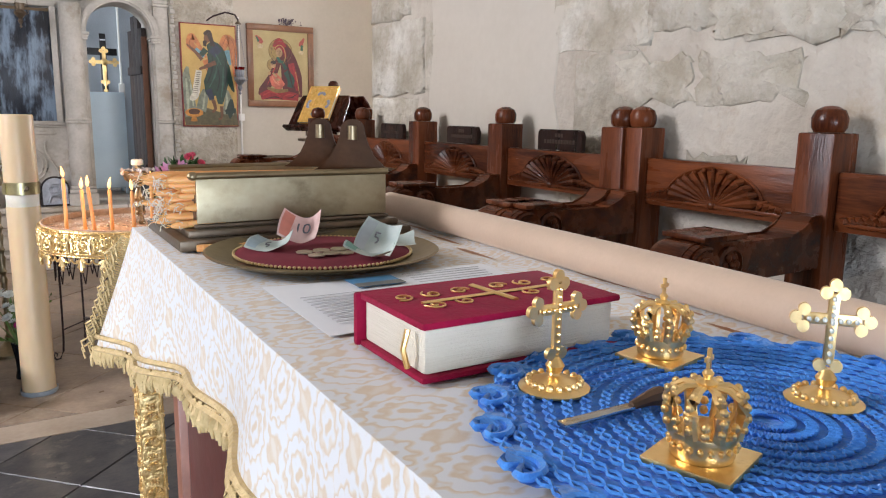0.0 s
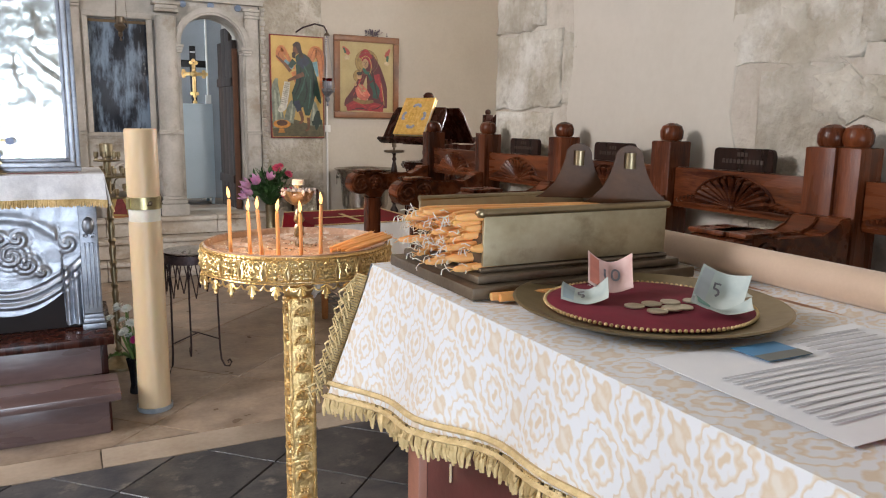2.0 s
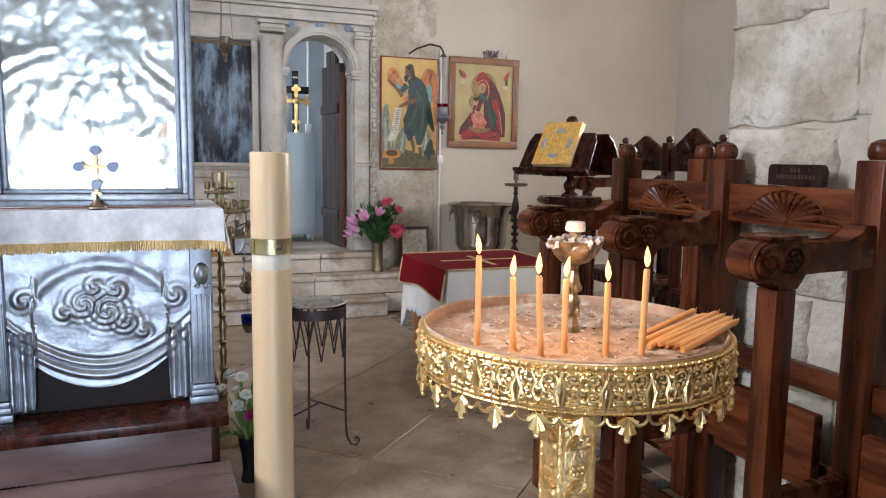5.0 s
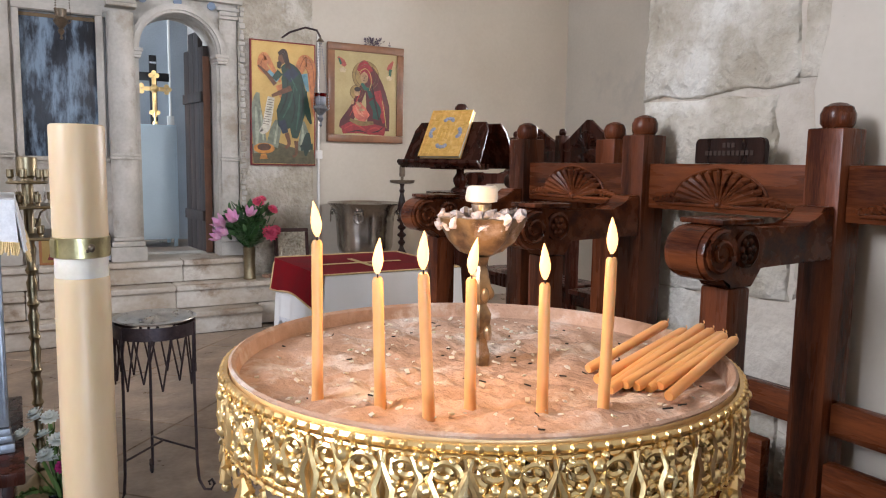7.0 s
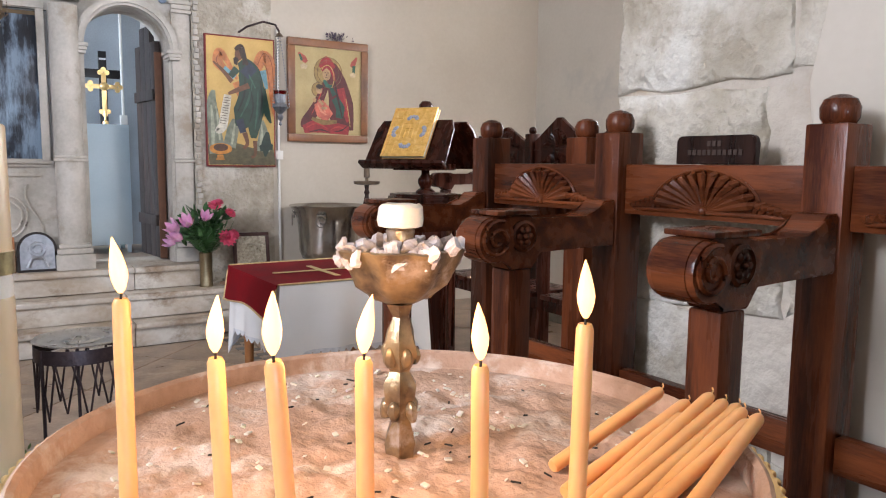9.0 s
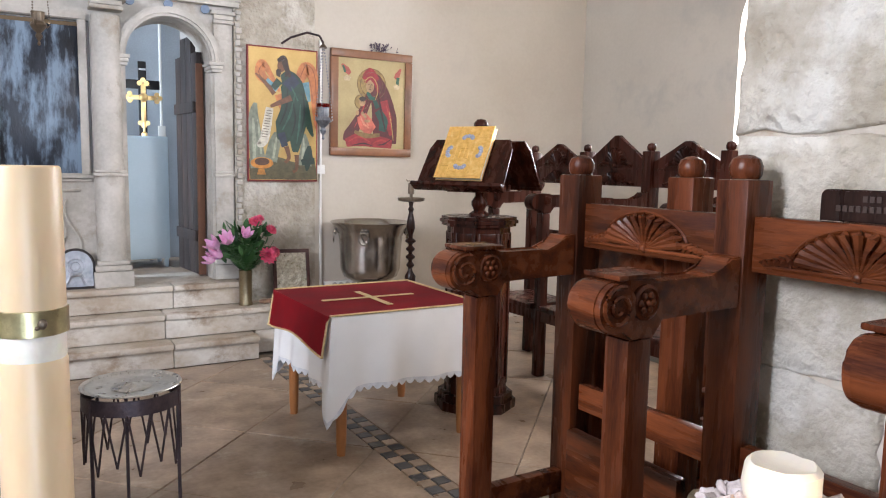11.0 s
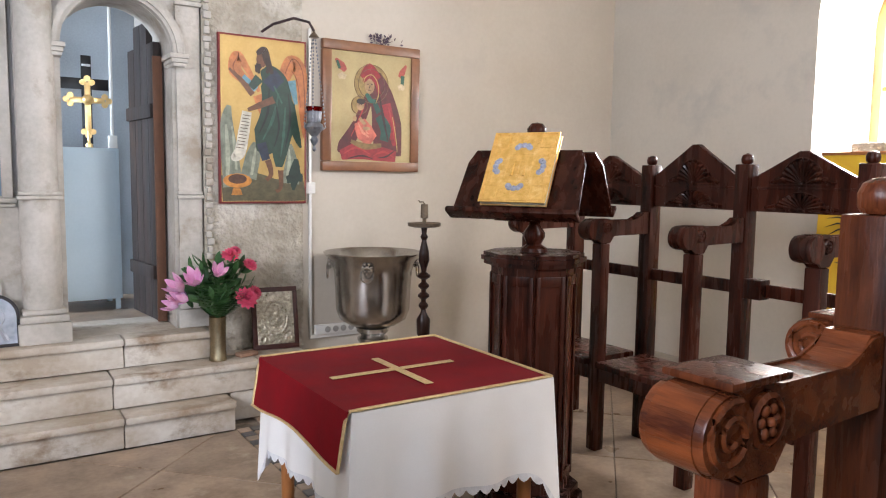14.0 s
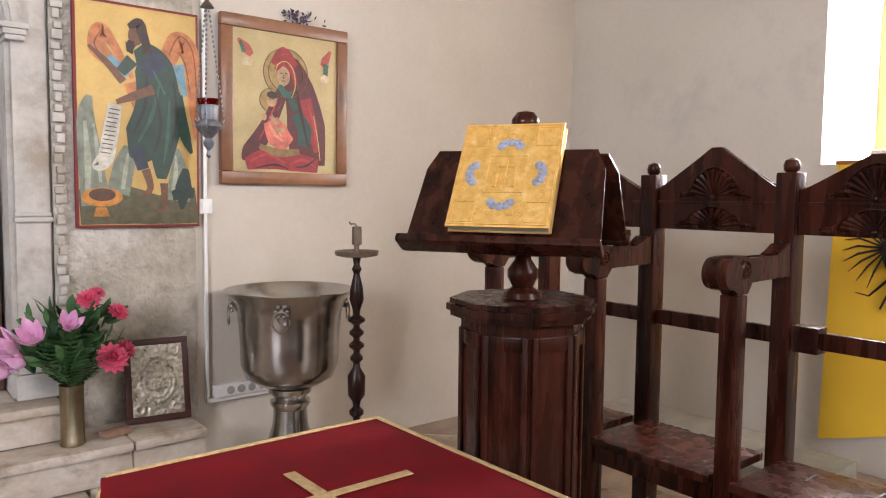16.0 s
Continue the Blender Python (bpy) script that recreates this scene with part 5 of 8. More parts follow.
for i in range(45):
    a, r = random.uniform(0, 6.28), (SR - 0.02) * math.sqrt(random.random())
    tube([(r * math.cos(a), r * math.sin(a), 1.0455), (r * math.cos(a) + random.uniform(-0.008, 0.008), r * math.sin(a) + random.uniform(-0.008, 0.008), 1.0465)], 0.0008, 4, bm)
tagged(part("burnt_wick", bm, WICK, t), kind="stuff")
for z, r in ((1.053, 0.0035), (1.046, 0.0022), (0.997, 0.003), (0.989, 0.0022)):
    bm = tube([((SR + 0.001) * math.cos(a), (SR + 0.001) * math.sin(a), z) for a in [2 * math.pi * i / 96 for i in range(97)]], r, 6)
    for i in range(120):
        a = 2 * math.pi * i / 120
        ball(r * 1.05, ((SR + 0.003) * math.cos(a), (SR + 0.003) * math.sin(a), z), bm, 5)
    part("beaded_rim", bm, GOLD, t)
# filigree scroll panels and hanging palmettes, one mesh each, repeated round the pan
bm = bmesh.new()


def bent(x, z, out):
    a = x / SR
    z = z if z < 0.99 else 0.99 + (z - 0.99) * 0.74
    return ((SR + out) * math.sin(a), -(SR + out) * math.cos(a), z)


for s in (-1, 1):
    tube([bent(x * s, z, 0.004) for x, z in spiral(0.014, 1.052, 0.013, 0.003, -1.2, 1.4, 20)], 0.0028, 6, bm)
    tube([bent(x * s, z, 0.003) for x, z in spiral(0.013, 1.020, 0.011, 0.003, 1.6, -1.4, 20)], 0.0026, 6, bm)
    tube([bent(s * x, z, 0.005) for x, z in ((0.002, 1.004), (0.008, 1.028), (0.003, 1.045), (0.010, 1.066))], 0.003, 6, bm, None, [0.002, 0.004, 0.0035, 0.002])
    tube([bent(s * x, z, 0.005) for x, z in ((0.028, 1.002), (0.024, 1.03), (0.030, 1.05), (0.033, 1.068))], 0.003, 6, bm, None, [0.003, 0.004, 0.003, 0.002])
for s in (-1, 1):
    for xx, zz, rr in ((0.012, 1.036, 0.005), (0.022, 1.036, 0.0045), (0.020, 1.062, 0.004), (0.006, 1.066, 0.004), (0.022, 1.008, 0.004)):
        ball(rr, bent(s * xx, zz, 0.003), bm, 7)
for z in (1.012, 1.034, 1.058):
    ball(0.0062, bent(0, z, 0.005), bm, 8)
seed = part("scroll_panel", bm, GOLD, t)
me_scroll = seed.data
bm = bmesh.new()
for k in range(5):
    a = math.pi * (0.1 + 0.8 * k / 4)
    tube([bent(0, 0.984, 0.003), bent(0.013 * math.cos(a), 0.984 - 0.028 * math.sin(a), 0.004)], 0.003, 5, bm, None, [0.0025, 0.0055])
for s in (-1, 1):
    tube([bent(x * s, z, 0.002) for x, z in arc(0.018, 0.984, 0.012, 180, 360, 8)], 0.0026, 5, bm)
ball(0.0048, bent(0, 0.952, 0.003), bm, 8)
seed2 = part("palmette", bm, GOLD, t)
for k in range(1, 26):
    m = Matrix.Rotation(2 * math.pi * k / 26, 4, "Z")
    shared("scroll_panel", me_scroll, t, m)
    shared("palmette", seed2.data, t, m)
# square relief column, capital and foot
part("capital", lathe([(0.036, 0.90), (0.045, 0.915), (0.043, 0.93), (0.062, 0.945), (0.075, 0.984)], 8), GOLD, t)
bm = block(-0.034, 0.034, -0.034, 0.034, 0.06, 0.90, 0.004)
part("shaft", bm, GOLDRELIEF, t)
bm = bmesh.new()
for face in range(4):
    mf = Matrix.Rotation(face * math.pi / 2, 4, "Z")
    for s in (-1, 1):
        tube([(s * 0.030, -0.035, 0.07), (s * 0.030, -0.035, 0.895)], 0.003, 5, bm, mf)
    for i in range(10):
        z = 0.11 + i * 0.082
        for k in range(6):
            a = math.pi * (0.05 + 0.9 * k / 5)
            tube([(0, -0.035, z), (0.022 * math.cos(a), -0.037, z + 0.026 * math.sin(a))], 0.003, 5, bm, mf, [0.003, 0.0062])
        for k in range(6):
            ball(0.0048, tuple(mf @ Vector(((k % 3 - 1) * 0.009, -0.036, z + 0.038 + 0.010 * (k // 3)))), bm, 6)
part("relief", bm, GOLDRELIEF, t)
part("foot", lathe([(0.17, 0), (0.17, 0.012), (0.13, 0.025), (0.07, 0.04), (0.05, 0.06)], 32), GOLD, t)
# leafy cup on a cast stem in the middle
stem = [(0.010, 1.03), (0.012, 1.045), (0.007, 1.06), (0.011, 1.075), (0.012, 1.09), (0.007, 1.10), (0.013, 1.115), (0.010, 1.13), (0.006, 1.142), (0.010, 1.152)]
bm = lathe(stem, 18, None, None, 6, 0.12)
for k in range(5):
    a = k * 1.26
    for z in (1.07, 1.112):
        ball(0.005, (0.011 * math.cos(a + z * 20), 0.011 * math.sin(a + z * 20), z), bm, 7, 1.7)
for v in bm.verts:
    v.co += noise.noise_vector(v.co * 90) * 0.0022
CUP_AT = Vector((0.012, 0.020, 0.004))
part("cup_stem", bm, TARNISHED, t, "cast leafy stem caked with wax").location = CUP_AT
bm = lathe([(0.009, 1.152), (0.022, 1.157), (0.034, 1.168), (0.041, 1.182), (0.046, 1.194), (0.043, 1.195), (0.036, 1.184), (0.010, 1.168)], 48, None, None, 8, 0.06)
for v in bm.verts:
    v.co += noise.noise_vector(v.co * 80) * 0.002
cup = part("cup", bm, TARNISHED, t, "leafy cup choked with wax")
cup.location = CUP_AT
for k in range(8):
    a = k * math.pi / 4
    bm = bmesh.new()
    leafblade(0.040, 0.011, 0.010, bm, Matrix.Rotation(a, 4, "Z") @ Matrix.Translation((0, -0.020, 1.156)) @ Matrix.Rotation(radians(38), 4, "X"), 6)
    tube([(0, -0.022, 1.158), (0, -0.036, 1.172), (0, -0.045, 1.190)], 0.0018, 5, bm, Matrix.Rotation(a, 4, "Z"))
    part("leaf", bm, TARNISHED, cup, sharp=70)
bm = bmesh.new()
for i in range(120):
    a, r = random.uniform(0, 6.28), 0.046 * math.sqrt(random.random())
    ball(random.uniform(0.0022, 0.0065), (r * math.cos(a), r * math.sin(a), 1.192 + random.uniform(-0.008, 0.006)), bm, 7, random.uniform(0.6, 1.3))
for v in bm.verts:
    v.co += noise.noise_vector(v.co * 170) * 0.004
lump = tagged(part("wax_lump", bm, material("burnt_wax", (0.66, 0.58, 0.56), (0.34, 0.29, 0.28), 60, 0.5, 0, 0.5, 200, (0.10, 0.09, 0.09), 40, 0.60), t), kind="stuff")
lump.location = CUP_AT
part("cup_pin", lathe([(0.011, 1.185), (0.009, 1.196), (0.011, 1.207), (0.008, 1.209)], 16), TARNISHED, t).location = CUP_AT
bm = lathe([(0.006, 1.208), (0.0165, 1.210), (0.0172, 1.214), (0.0165, 1.224), (0.014, 1.2265), (0.006, 1.224)], 20)
for v in bm.verts:
    v.co += noise.noise_vector(v.co * 120) * 0.0012
part("wax_stub", bm, WAXWHITE, t, "white stub of wax").location = CUP_AT

LIT = [(0.683, 3.036, 0.147, 0.0, 0.0), (0.727, 2.998, 0.117, -0.03, 0), (0.746, 2.944, 0.129, -0.09, 0.06), (0.791, 2.952, 0.119, -0.02, 0.02), (0.842, 2.916, 0.116, -0.01, 0), (0.885, 2.887, 0.139, 0.02, 0.0)]
random.seed(14)
for k, (x, y, h, lx, ly) in enumerate(LIT):
    t = thing("lit_candle", Matrix.Translation((x, y, 1.038)) @ Euler((ly, lx, 0)).to_matrix().to_4x4(), "lit thin beeswax candle standing in the sand", "candle", "lit candles in the stand")
    part("taper", lathe([(0.0058, 0), (0.0052, 0.01), (0.0049, h * 0.5), (0.0050, h * 0.8), (0.0048, h - 0.003), (0.0035, h), (0.001, h - 0.0008)], 14), WAX, t)
    part("wick", tube([(0, 0, h - 0.001), (0.0004, 0, h + 0.005), (0.001, 0, h + 0.008)], 0.0008, 5), WICK, t)
    lean = random.uniform(-0.12, 0.16)
    bm = lathe([(0.0012, h + 0.003), (0.0030, h + 0.006), (0.0044, h + 0.011), (0.0048, h + 0.015), (0.0041, h + 0.020), (0.0028, h + 0.026), (0.0013, h + 0.031), (0.0003, h + 0.034)], 16)
    for v in bm.verts:
        v.co.x += lean * (v.co.z - h) * (v.co.z - h) / 0.03
    part("flame", bm, FLAME, t, "small yellow candle flame")
lamp("candle_glow", "POINT", Matrix.Translation((0.785, 2.965, 1.195)), 1.3, (1.0, 0.58, 0.24), (0.05, 0.05))
# unlit candles leaning from the sand over the rim
random.seed(21)
for x0, y0, x1, y1 in ((0.955, 2.986, 1.075, 2.994), (0.930, 2.945, 1.075, 2.968), (0.924, 2.921, 1.095, 2.962), (0.940, 2.918, 1.100, 2.953), (0.950, 2.913, 1.110, 2.948), (0.962, 2.910, 1.100, 2.936), (0.971, 2.904, 1.090, 2.925), (0.950, 2.874, 1.103, 2.925), (0.935, 2.932, 1.060, 2.962)):
    a, b = Vector((x0, y0, 1.046 + random.uniform(0, 0.006))), Vector((x1, y1, 1.076 + random.uniform(-0.003, 0.010)))
    c = tagged(new("thin_candle", SHORT_TAPER), "unlit thin candle lying on the sand", "candle", "unlit candles on the sand")
    c.matrix_basis = Matrix.Translation(a) @ (b - a).to_track_quat("Z", "Y").to_matrix().to_4x4() @ Matrix.Diagonal((1, 1, (b - a).length / 0.13, 1))

# ---- tall paschal candle ----
BRASSBAND = material("brass_band", (0.52, 0.45, 0.24), (0.36, 0.31, 0.17), 22, 0.34, 0.9, 0.2, 90, (0.20, 0.16, 0.08), 16, 0.62)


def big_candle(x, y, top, label):
    t = thing("tall_candle", pose(x, y, 0), label, "candle", "tall candles by the shrine")
    part("dish", lathe([(0.0795, 0), (0.0824, 0.004), (0.0838, 0.022), (0.0795, 0.024), (0.0767, 0.008)], 32), plain("grey_tin", (0.42, 0.46, 0.50), 0.45, 0.3), t)
    part("shaft", lathe([(0.0753, 0.009), (0.0745, 0.05), (0.0724, top - 0.432), (0.0700, top - 0.424)], 40), WAXPALE, t)
    part("pale_collar", lathe([(0.0690, top - 0.430), (0.0700, top - 0.418), (0.0700, top - 0.368), (0.0690, top - 0.364)], 40), WAXWHITE, t)
    part("head", lathe([(0.0712, top - 0.368), (0.0724, top - 0.350), (0.0716, top - 0.01), (0.0700, top - 0.003), (0.0660, top), (0.0426, top - 0.004), (0.01, top - 0.006)], 40), WAXPALE, t)
    b = part("brass_band", lathe([(0.0735, top - 0.367), (0.0765, top - 0.366), (0.0765, top - 0.311), (0.0735, top - 0.310)], 40, None, None, 0, 0, True), BRASSBAND, t, "hinged brass band")
    part("hinge", block(-0.012, 0.012, -0.085, -0.074, top - 0.364, top - 0.314, 0.003), BRASSBAND, b).matrix_basis = Matrix.Rotation(radians(-62), 4, "Z")
    bm = ball(0.010, (0.004, -0.0768, top - 0.338), None, 8, 1.2)
    ball(0.006, (-0.006, -0.0765, top - 0.346), bm, 7, 0.8)
    part("tarnish_spot", bm, BRASSDARK, b).matrix_basis = Matrix.Rotation(radians(12), 4, "Z") @ Matrix.Diagonal((1, 0.999, 1, 1))
    part("wick", tube([(0, 0, top - 0.006), (0.003, 0, top + 0.006)], 0.002, 6), WICK, t)


big_candle(0.614, 4.722, 1.347, "tall thick cream wax candle with brass band")
big_candle(-0.59, 4.722, 1.347, "tall thick cream wax candle beside the shrine")

# ---- silver shrine ----
t = thing("shrine_steps", pose(0.03, 0, 0), "dark stained wooden steps before the silver shrine", "steps")
part("lower_tread", block(-0.41, 0.425, 4.44, 4.74, 0.165, 0.20, 0.006), STEPWOOD, t)
part("lower_riser", block(-0.37, 0.375, 4.50, 4.55, 0.0, 0.164, 0.004), STEPWOOD, t)
part("upper_tread", block(-0.41, 0.42, 4.69, 5.45, 0.352, 0.391, 0.006), DARKWOOD, t)
part("upper_riser", block(-0.36, 0.36, 4.745, 4.79, 0.201, 0.351, 0.004), STEPWOOD, t)
for x in (-0.385, 0.33):
    part("corner_block", block(x, x + 0.055, 4.515, 4.56 if x < 0 else 4.565, 0, 0.163, 0.003), DARKWOOD, t)
    part("corner_block", block(x - 0.005, x + 0.06, 4.755, 5.40, 0, 0.35, 0.003), DARKWOOD, t)

t = thing("silver_shrine", pose(0.03, 0, 0.392), "silver relief altar table with pewter corner pilasters", "shrine")
# solid block; the shade of the recess behind the relief is its near-black colour
part("dark_body", block(-0.30, 0.30, 4.93, 5.38, 0, 0.70, 0.004), plain("recess_shade", (0.016, 0.007, 0.006), 0.6), t)
for x in (-0.385, 0.305):
    bm = block(x, x + 0.08, 4.865, 4.93, 0.075, 0.60, 0.004)
    for k in range(4):
        xx = x + 0.014 + k * 0.0175
        block(xx, xx + 0.009, 4.858, 4.866, 0.10, 0.42, 0.003, bm)
    for zz in (0.0, 0.03, 0.05):
        k = 0.012 - zz * 0.2
        block(x - k, x + 0.08 + k, 4.862 - k, 4.94, zz, zz + (0.028 if zz == 0 else 0.022), 0.004, bm)
    ball(0.028, (x + 0.04, 4.862, 0.50), bm, 12, 1.5)
    for s in (-1, 1):
        tube([(x + 0.04 + s * a, 4.860, z) for a, z in spiral(0.016, 0.45, 0.012, 0.003, 0, 1.2, 12)], 0.004, 5, bm)
    part("pilaster", bm, PEWTER, t)
    part("side_panel", block(x + 0.02, x + 0.06, 4.945, 5.36, 0.0, 0.60, 0.004), PEWTER, t)


def relief(u, v):
    """Beaten silver front: swags below, a banner above and swirling figures in the middle."""
    x = -0.305 + 0.61 * u
    low = 0.02 if (u < 0.13 or u > 0.87) else 0.085 + 0.10 * ((u - 0.5) / 0.37) ** 2
    z = low + (0.605 - low) * v
    d = 0.004 * noise.noise((x * 14, z * 14, 2))
    c = (x / 0.36) ** 2
    swag = z - (0.16 + 0.22 * c)
    if -0.11 < swag < 0.05:
        d += 0.007 * math.sin(swag * 150 + 3 * x) * math.exp(-(swag / 0.05) ** 2)
    arcband = math.hypot(x, z - 0.26) - 0.285
    if abs(x) < 0.21 and z > 0.40:
        d += 0.007 * math.exp(-(arcband / 0.022) ** 2)
    for fx, fz, fr in ((-0.06, 0.40, 0.05), (0.02, 0.37, 0.06), (0.08, 0.33, 0.045), (-0.12, 0.37, 0.03), (-0.02, 0.46, 0.03), (0.05, 0.45, 0.035), (0.14, 0.29, 0.025), (-0.25, 0.42, 0.035), (0.25, 0.42, 0.035)):
        r = math.hypot(x - fx, z - fz)
        if r < fr * 2:
            d += 0.012 * math.exp(-(r / fr) ** 2) + 0.005 * math.sin(r * 260 + math.atan2(z - fz, x - fx) * 2) * math.exp(-(r / fr) ** 2)
    for s in (-1, 1):
        if abs(x - s * 0.27) < 0.05 and z < 0.3:
            d += 0.010 * math.sin((x - s * 0.27) * 160)
    return (x, 4.905 - d, z)


part("relief_front", sheet(110, 90, relief, 0.003), SILVER, t, "beaten silver relief", sharp=80)
part("top", block(-0.40, 0.40, 4.85, 5.40, 0.70, 0.735, 0.004), DARKWOOD, t)

t = thing("lace_altar_cloth", pose(0.03, 0, 0), "white lace altar cloth with gold fringe", "cloth")


def lacetop(u, v):
    x = -0.425 + 0.85 * u
    if v < 0.35:
        k = 1 - v / 0.35
        return (x * (1 + 0.015 * k), 4.835 - 0.012 * k - 0.008 * k * math.sin(u * 26), 1.134 - 0.115 * k - 0.01 * k * abs(2 * u - 1) ** 4)
    return (x, 4.835 + 0.56 * (v - 0.35) / 0.65, 1.134)


bm = sheet(60, 20, lacetop, 0.004)
for s in (-1, 1):
    sheet(20, 10, lambda u, v: (s * (0.427 + 0.02 * v + 0.008 * v * math.sin(u * 22)), 4.835 + 0.55 * u, 1.134 - (0.15 - 0.03 * u) * v), 0.004, bm)
part("lace", bm, LACE, t, sharp=70)
bm = bmesh.new()
random.seed(31)
for i in range(190):
    u = i / 189
    p = Vector(lacetop(u, 0))
    tube([p + Vector((0, -0.004, 0.006)), p + Vector((random.uniform(-0.004, 0.004), -0.008, -random.uniform(0.022, 0.032)))], 0.003, 4, bm, None, [0.004, 0.003])
for i in range(60):
    tube([(0.449, 4.835 + 0.55 * i / 60, 0.985 + 0.03 * i / 60), (0.455 + random.uniform(0, 0.008), 4.835 + 0.55 * i / 60, 0.955 + 0.03 * i / 60)], 0.003, 4, bm)
tagged(part("gold_fringe", bm, FRINGE, t), kind="stuff")
part("red_band", block(-0.32, 0.32, 4.90, 4.915, 1.139, 1.1405), plain("red_embroidery", (0.30, 0.05, 0.04), 0.8), t)

t = thing("silver_icon", pose(0.03, 4.95, 1.142), "large silver-clad icon under glass in a silver frame", "icon")
FX0, FX1, FH = -0.345, 0.335, 1.15
for k, (w0, w1, y0) in enumerate(((0, 0.022, -0.008), (0.023, 0.045, -0.028), (0.046, 0.062, -0.012))):
    for nm, b in (("bottom_rail", (FX0 + w0, FX1 - w0, w0, w1)), ("top_rail", (FX0 + w0, FX1 - w0, FH - w1, FH - w0)), ("left_stile", (FX0 + w0, FX0 + w1, w1 + 0.0006, FH - w1 - 0.0006)), ("right_stile", (FX1 - w1, FX1 - w0, w1 + 0.0006, FH - w1 - 0.0006))):
        part("frame_moulding", block(b[0], b[1], y0, 0.04, b[2], b[3], 0.005), PEWTER if k != 1 else SILVER, t)
GX0, GX1, GZ0, GZ1 = FX0 + 0.062, FX1 - 0.062, 0.063, FH - 0.063


def oklad(u, v):
    x, z = GX0 + (GX1 - GX0) * u, GZ0 + (GZ1 - GZ0) * v
    a = math.atan2(z - 0.62, x - 0.02)
    r = math.hypot(x - 0.02, (z - 0.62) * 0.8)
    d = 0.0030 * noise.noise((x * 9, z * 9, 4)) + 0.0016 * noise.noise((x * 24, z * 24, 7)) + 0.0008 * noise.noise((x * 55, z * 55, 2))
    if z < 0.58:
        d += 0.0011 * math.sin(a * 21 + r * 16 + 5 * noise.noise((x * 7, z * 7, 1))) * math.exp(-((r - 0.30) / 0.16) ** 2)
        d += 0.0013 * math.sin(r * 90 + a * 3) * math.exp(-(((x - 0.14) ** 2 + (z - 0.25) ** 2) / 0.02))
    d += 0.0015 * math.exp(-((r - 0.16) / 0.018) ** 2) if z > 0.45 else 0
    return (x, 0.018 - d, z)


SILVER_ICON = material("polished_silver_cover", (0.70, 0.71, 0.69), (0.52, 0.53, 0.51), 10, 0.20, 1.0, 0.06, 50, (0.52, 0.50, 0.40), 5, 0.62, rough_vary=0.04)
part("silver_cover", sheet(90, 130, oklad), SILVER_ICON, t, "embossed polished silver cover", sharp=80)
pane = part("glass_pane", block(GX0, GX1, -0.003, 0.0, GZ0, GZ1), GLASS, t)
pane.visible_shadow = False
t = thing("altar_cross", pose(0.03, 4.885, 1.139), "small gilt cross with blue enamel discs", "cross")
part("foot", lathe([(0.035, 0), (0.034, 0.006), (0.02, 0.014), (0.008, 0.03), (0.006, 0.05)], 24), BRASS, t)
part("cross", joined(None, trefoil(0.15, 0.10, 0.012, 0.008), Matrix.Translation((0, -0.004, 0.05))), GOLDPALE, t)
for x, z in ((0, 0.205), (-0.055, 0.147), (0.055, 0.147), (0, 0.085)):
    part("enamel_disc", disc(0.018, 0.006, 18, None, Matrix.Translation((x, -0.005, z)) @ Matrix.Rotation(radians(90), 4, "X")), plain("blue_enamel", (0.10, 0.13, 0.28), 0.3), t)

# ---- brass candelabrum with small cups ----
t = thing("brass_candelabrum", pose(0.50, 5.49, 0), "tiered brass candelabrum with many small cups", "candelabrum")
prof = [(0.14, 0), (0.14, 0.015), (0.05, 0.04), (0.022, 0.07)]
z = 0.08
while z < 0.9:
    prof += [(0.014, z), (0.022, z + 0.015), (0.014, z + 0.03), (0.017, z + 0.07), (0.020, z + 0.095), (0.014, z + 0.11)]
    z += 0.125
part("stem", lathe(prof + [(0.02, 1.18), (0.034, 1.19), (0.034, 1.255), (0.026, 1.258)], 18), BRASS, t)
for zz, rr, n in ((0.97, 0.20, 18), (1.075, 0.135, 14), (1.16, 0.065, 7)):
    tier = part("tier", lathe([(0.02, zz), (rr, zz), (rr + 0.004, zz + 0.004), (rr, zz + 0.010), (0.02, zz + 0.012)], 32), BRASS, t)
    cup = None
    for k in range(n):
        a = 2 * math.pi * k / n
        m = Matrix.Translation((rr * 0.9 * math.cos(a), rr * 0.9 * math.sin(a), zz + 0.012))
        if cup is None:
            cup = part("cup", lathe([(0.009, 0), (0.007, 0.008), (0.012, 0.014), (0.012, 0.040), (0.009, 0.041)], 12), BRASS, tier)
            cup.matrix_basis = m
        else:
            shared("cup", cup.data, tier, m)
# censer and blue lamp hanging beside the steps
t = thing("hanging_censer", pose(0.64, 5.70, 0.45), "small brass censer with bells on chains", "censer")
part("pot", lathe([(0.012, 0.20), (0.03, 0.215), (0.042, 0.24), (0.030, 0.262), (0.022, 0.268), (0.026, 0.29), (0.01, 0.31)], 18), BRASS, t)
for k in range(3):
    a = k * 2.09
    bm = tube([(0.036 * math.cos(a), 0.036 * math.sin(a), 0.25), (0.012 * math.cos(a), 0.012 * math.sin(a), 0.52)], 0.002, 5)
    for j in range(3):
        ball(0.009, ((0.036 - 0.006 * j) * math.cos(a), (0.036 - 0.006 * j) * math.sin(a), 0.27 + 0.05 * j), bm, 8)
    part("chain", bm, PEWTER, t)
part("top_cap", lathe([(0.02, 0.52), (0.012, 0.535), (0.004, 0.545)], 14), BRASS, t)
part("hook_stand", tube([(0, 0, 0.545), (0, 0, 0.60), (-0.06, -0.07, 0.625), (-0.10, -0.13, 0.60), (-0.12, -0.16, 0.55)], 0.004, 6), BRASSDARK, t)
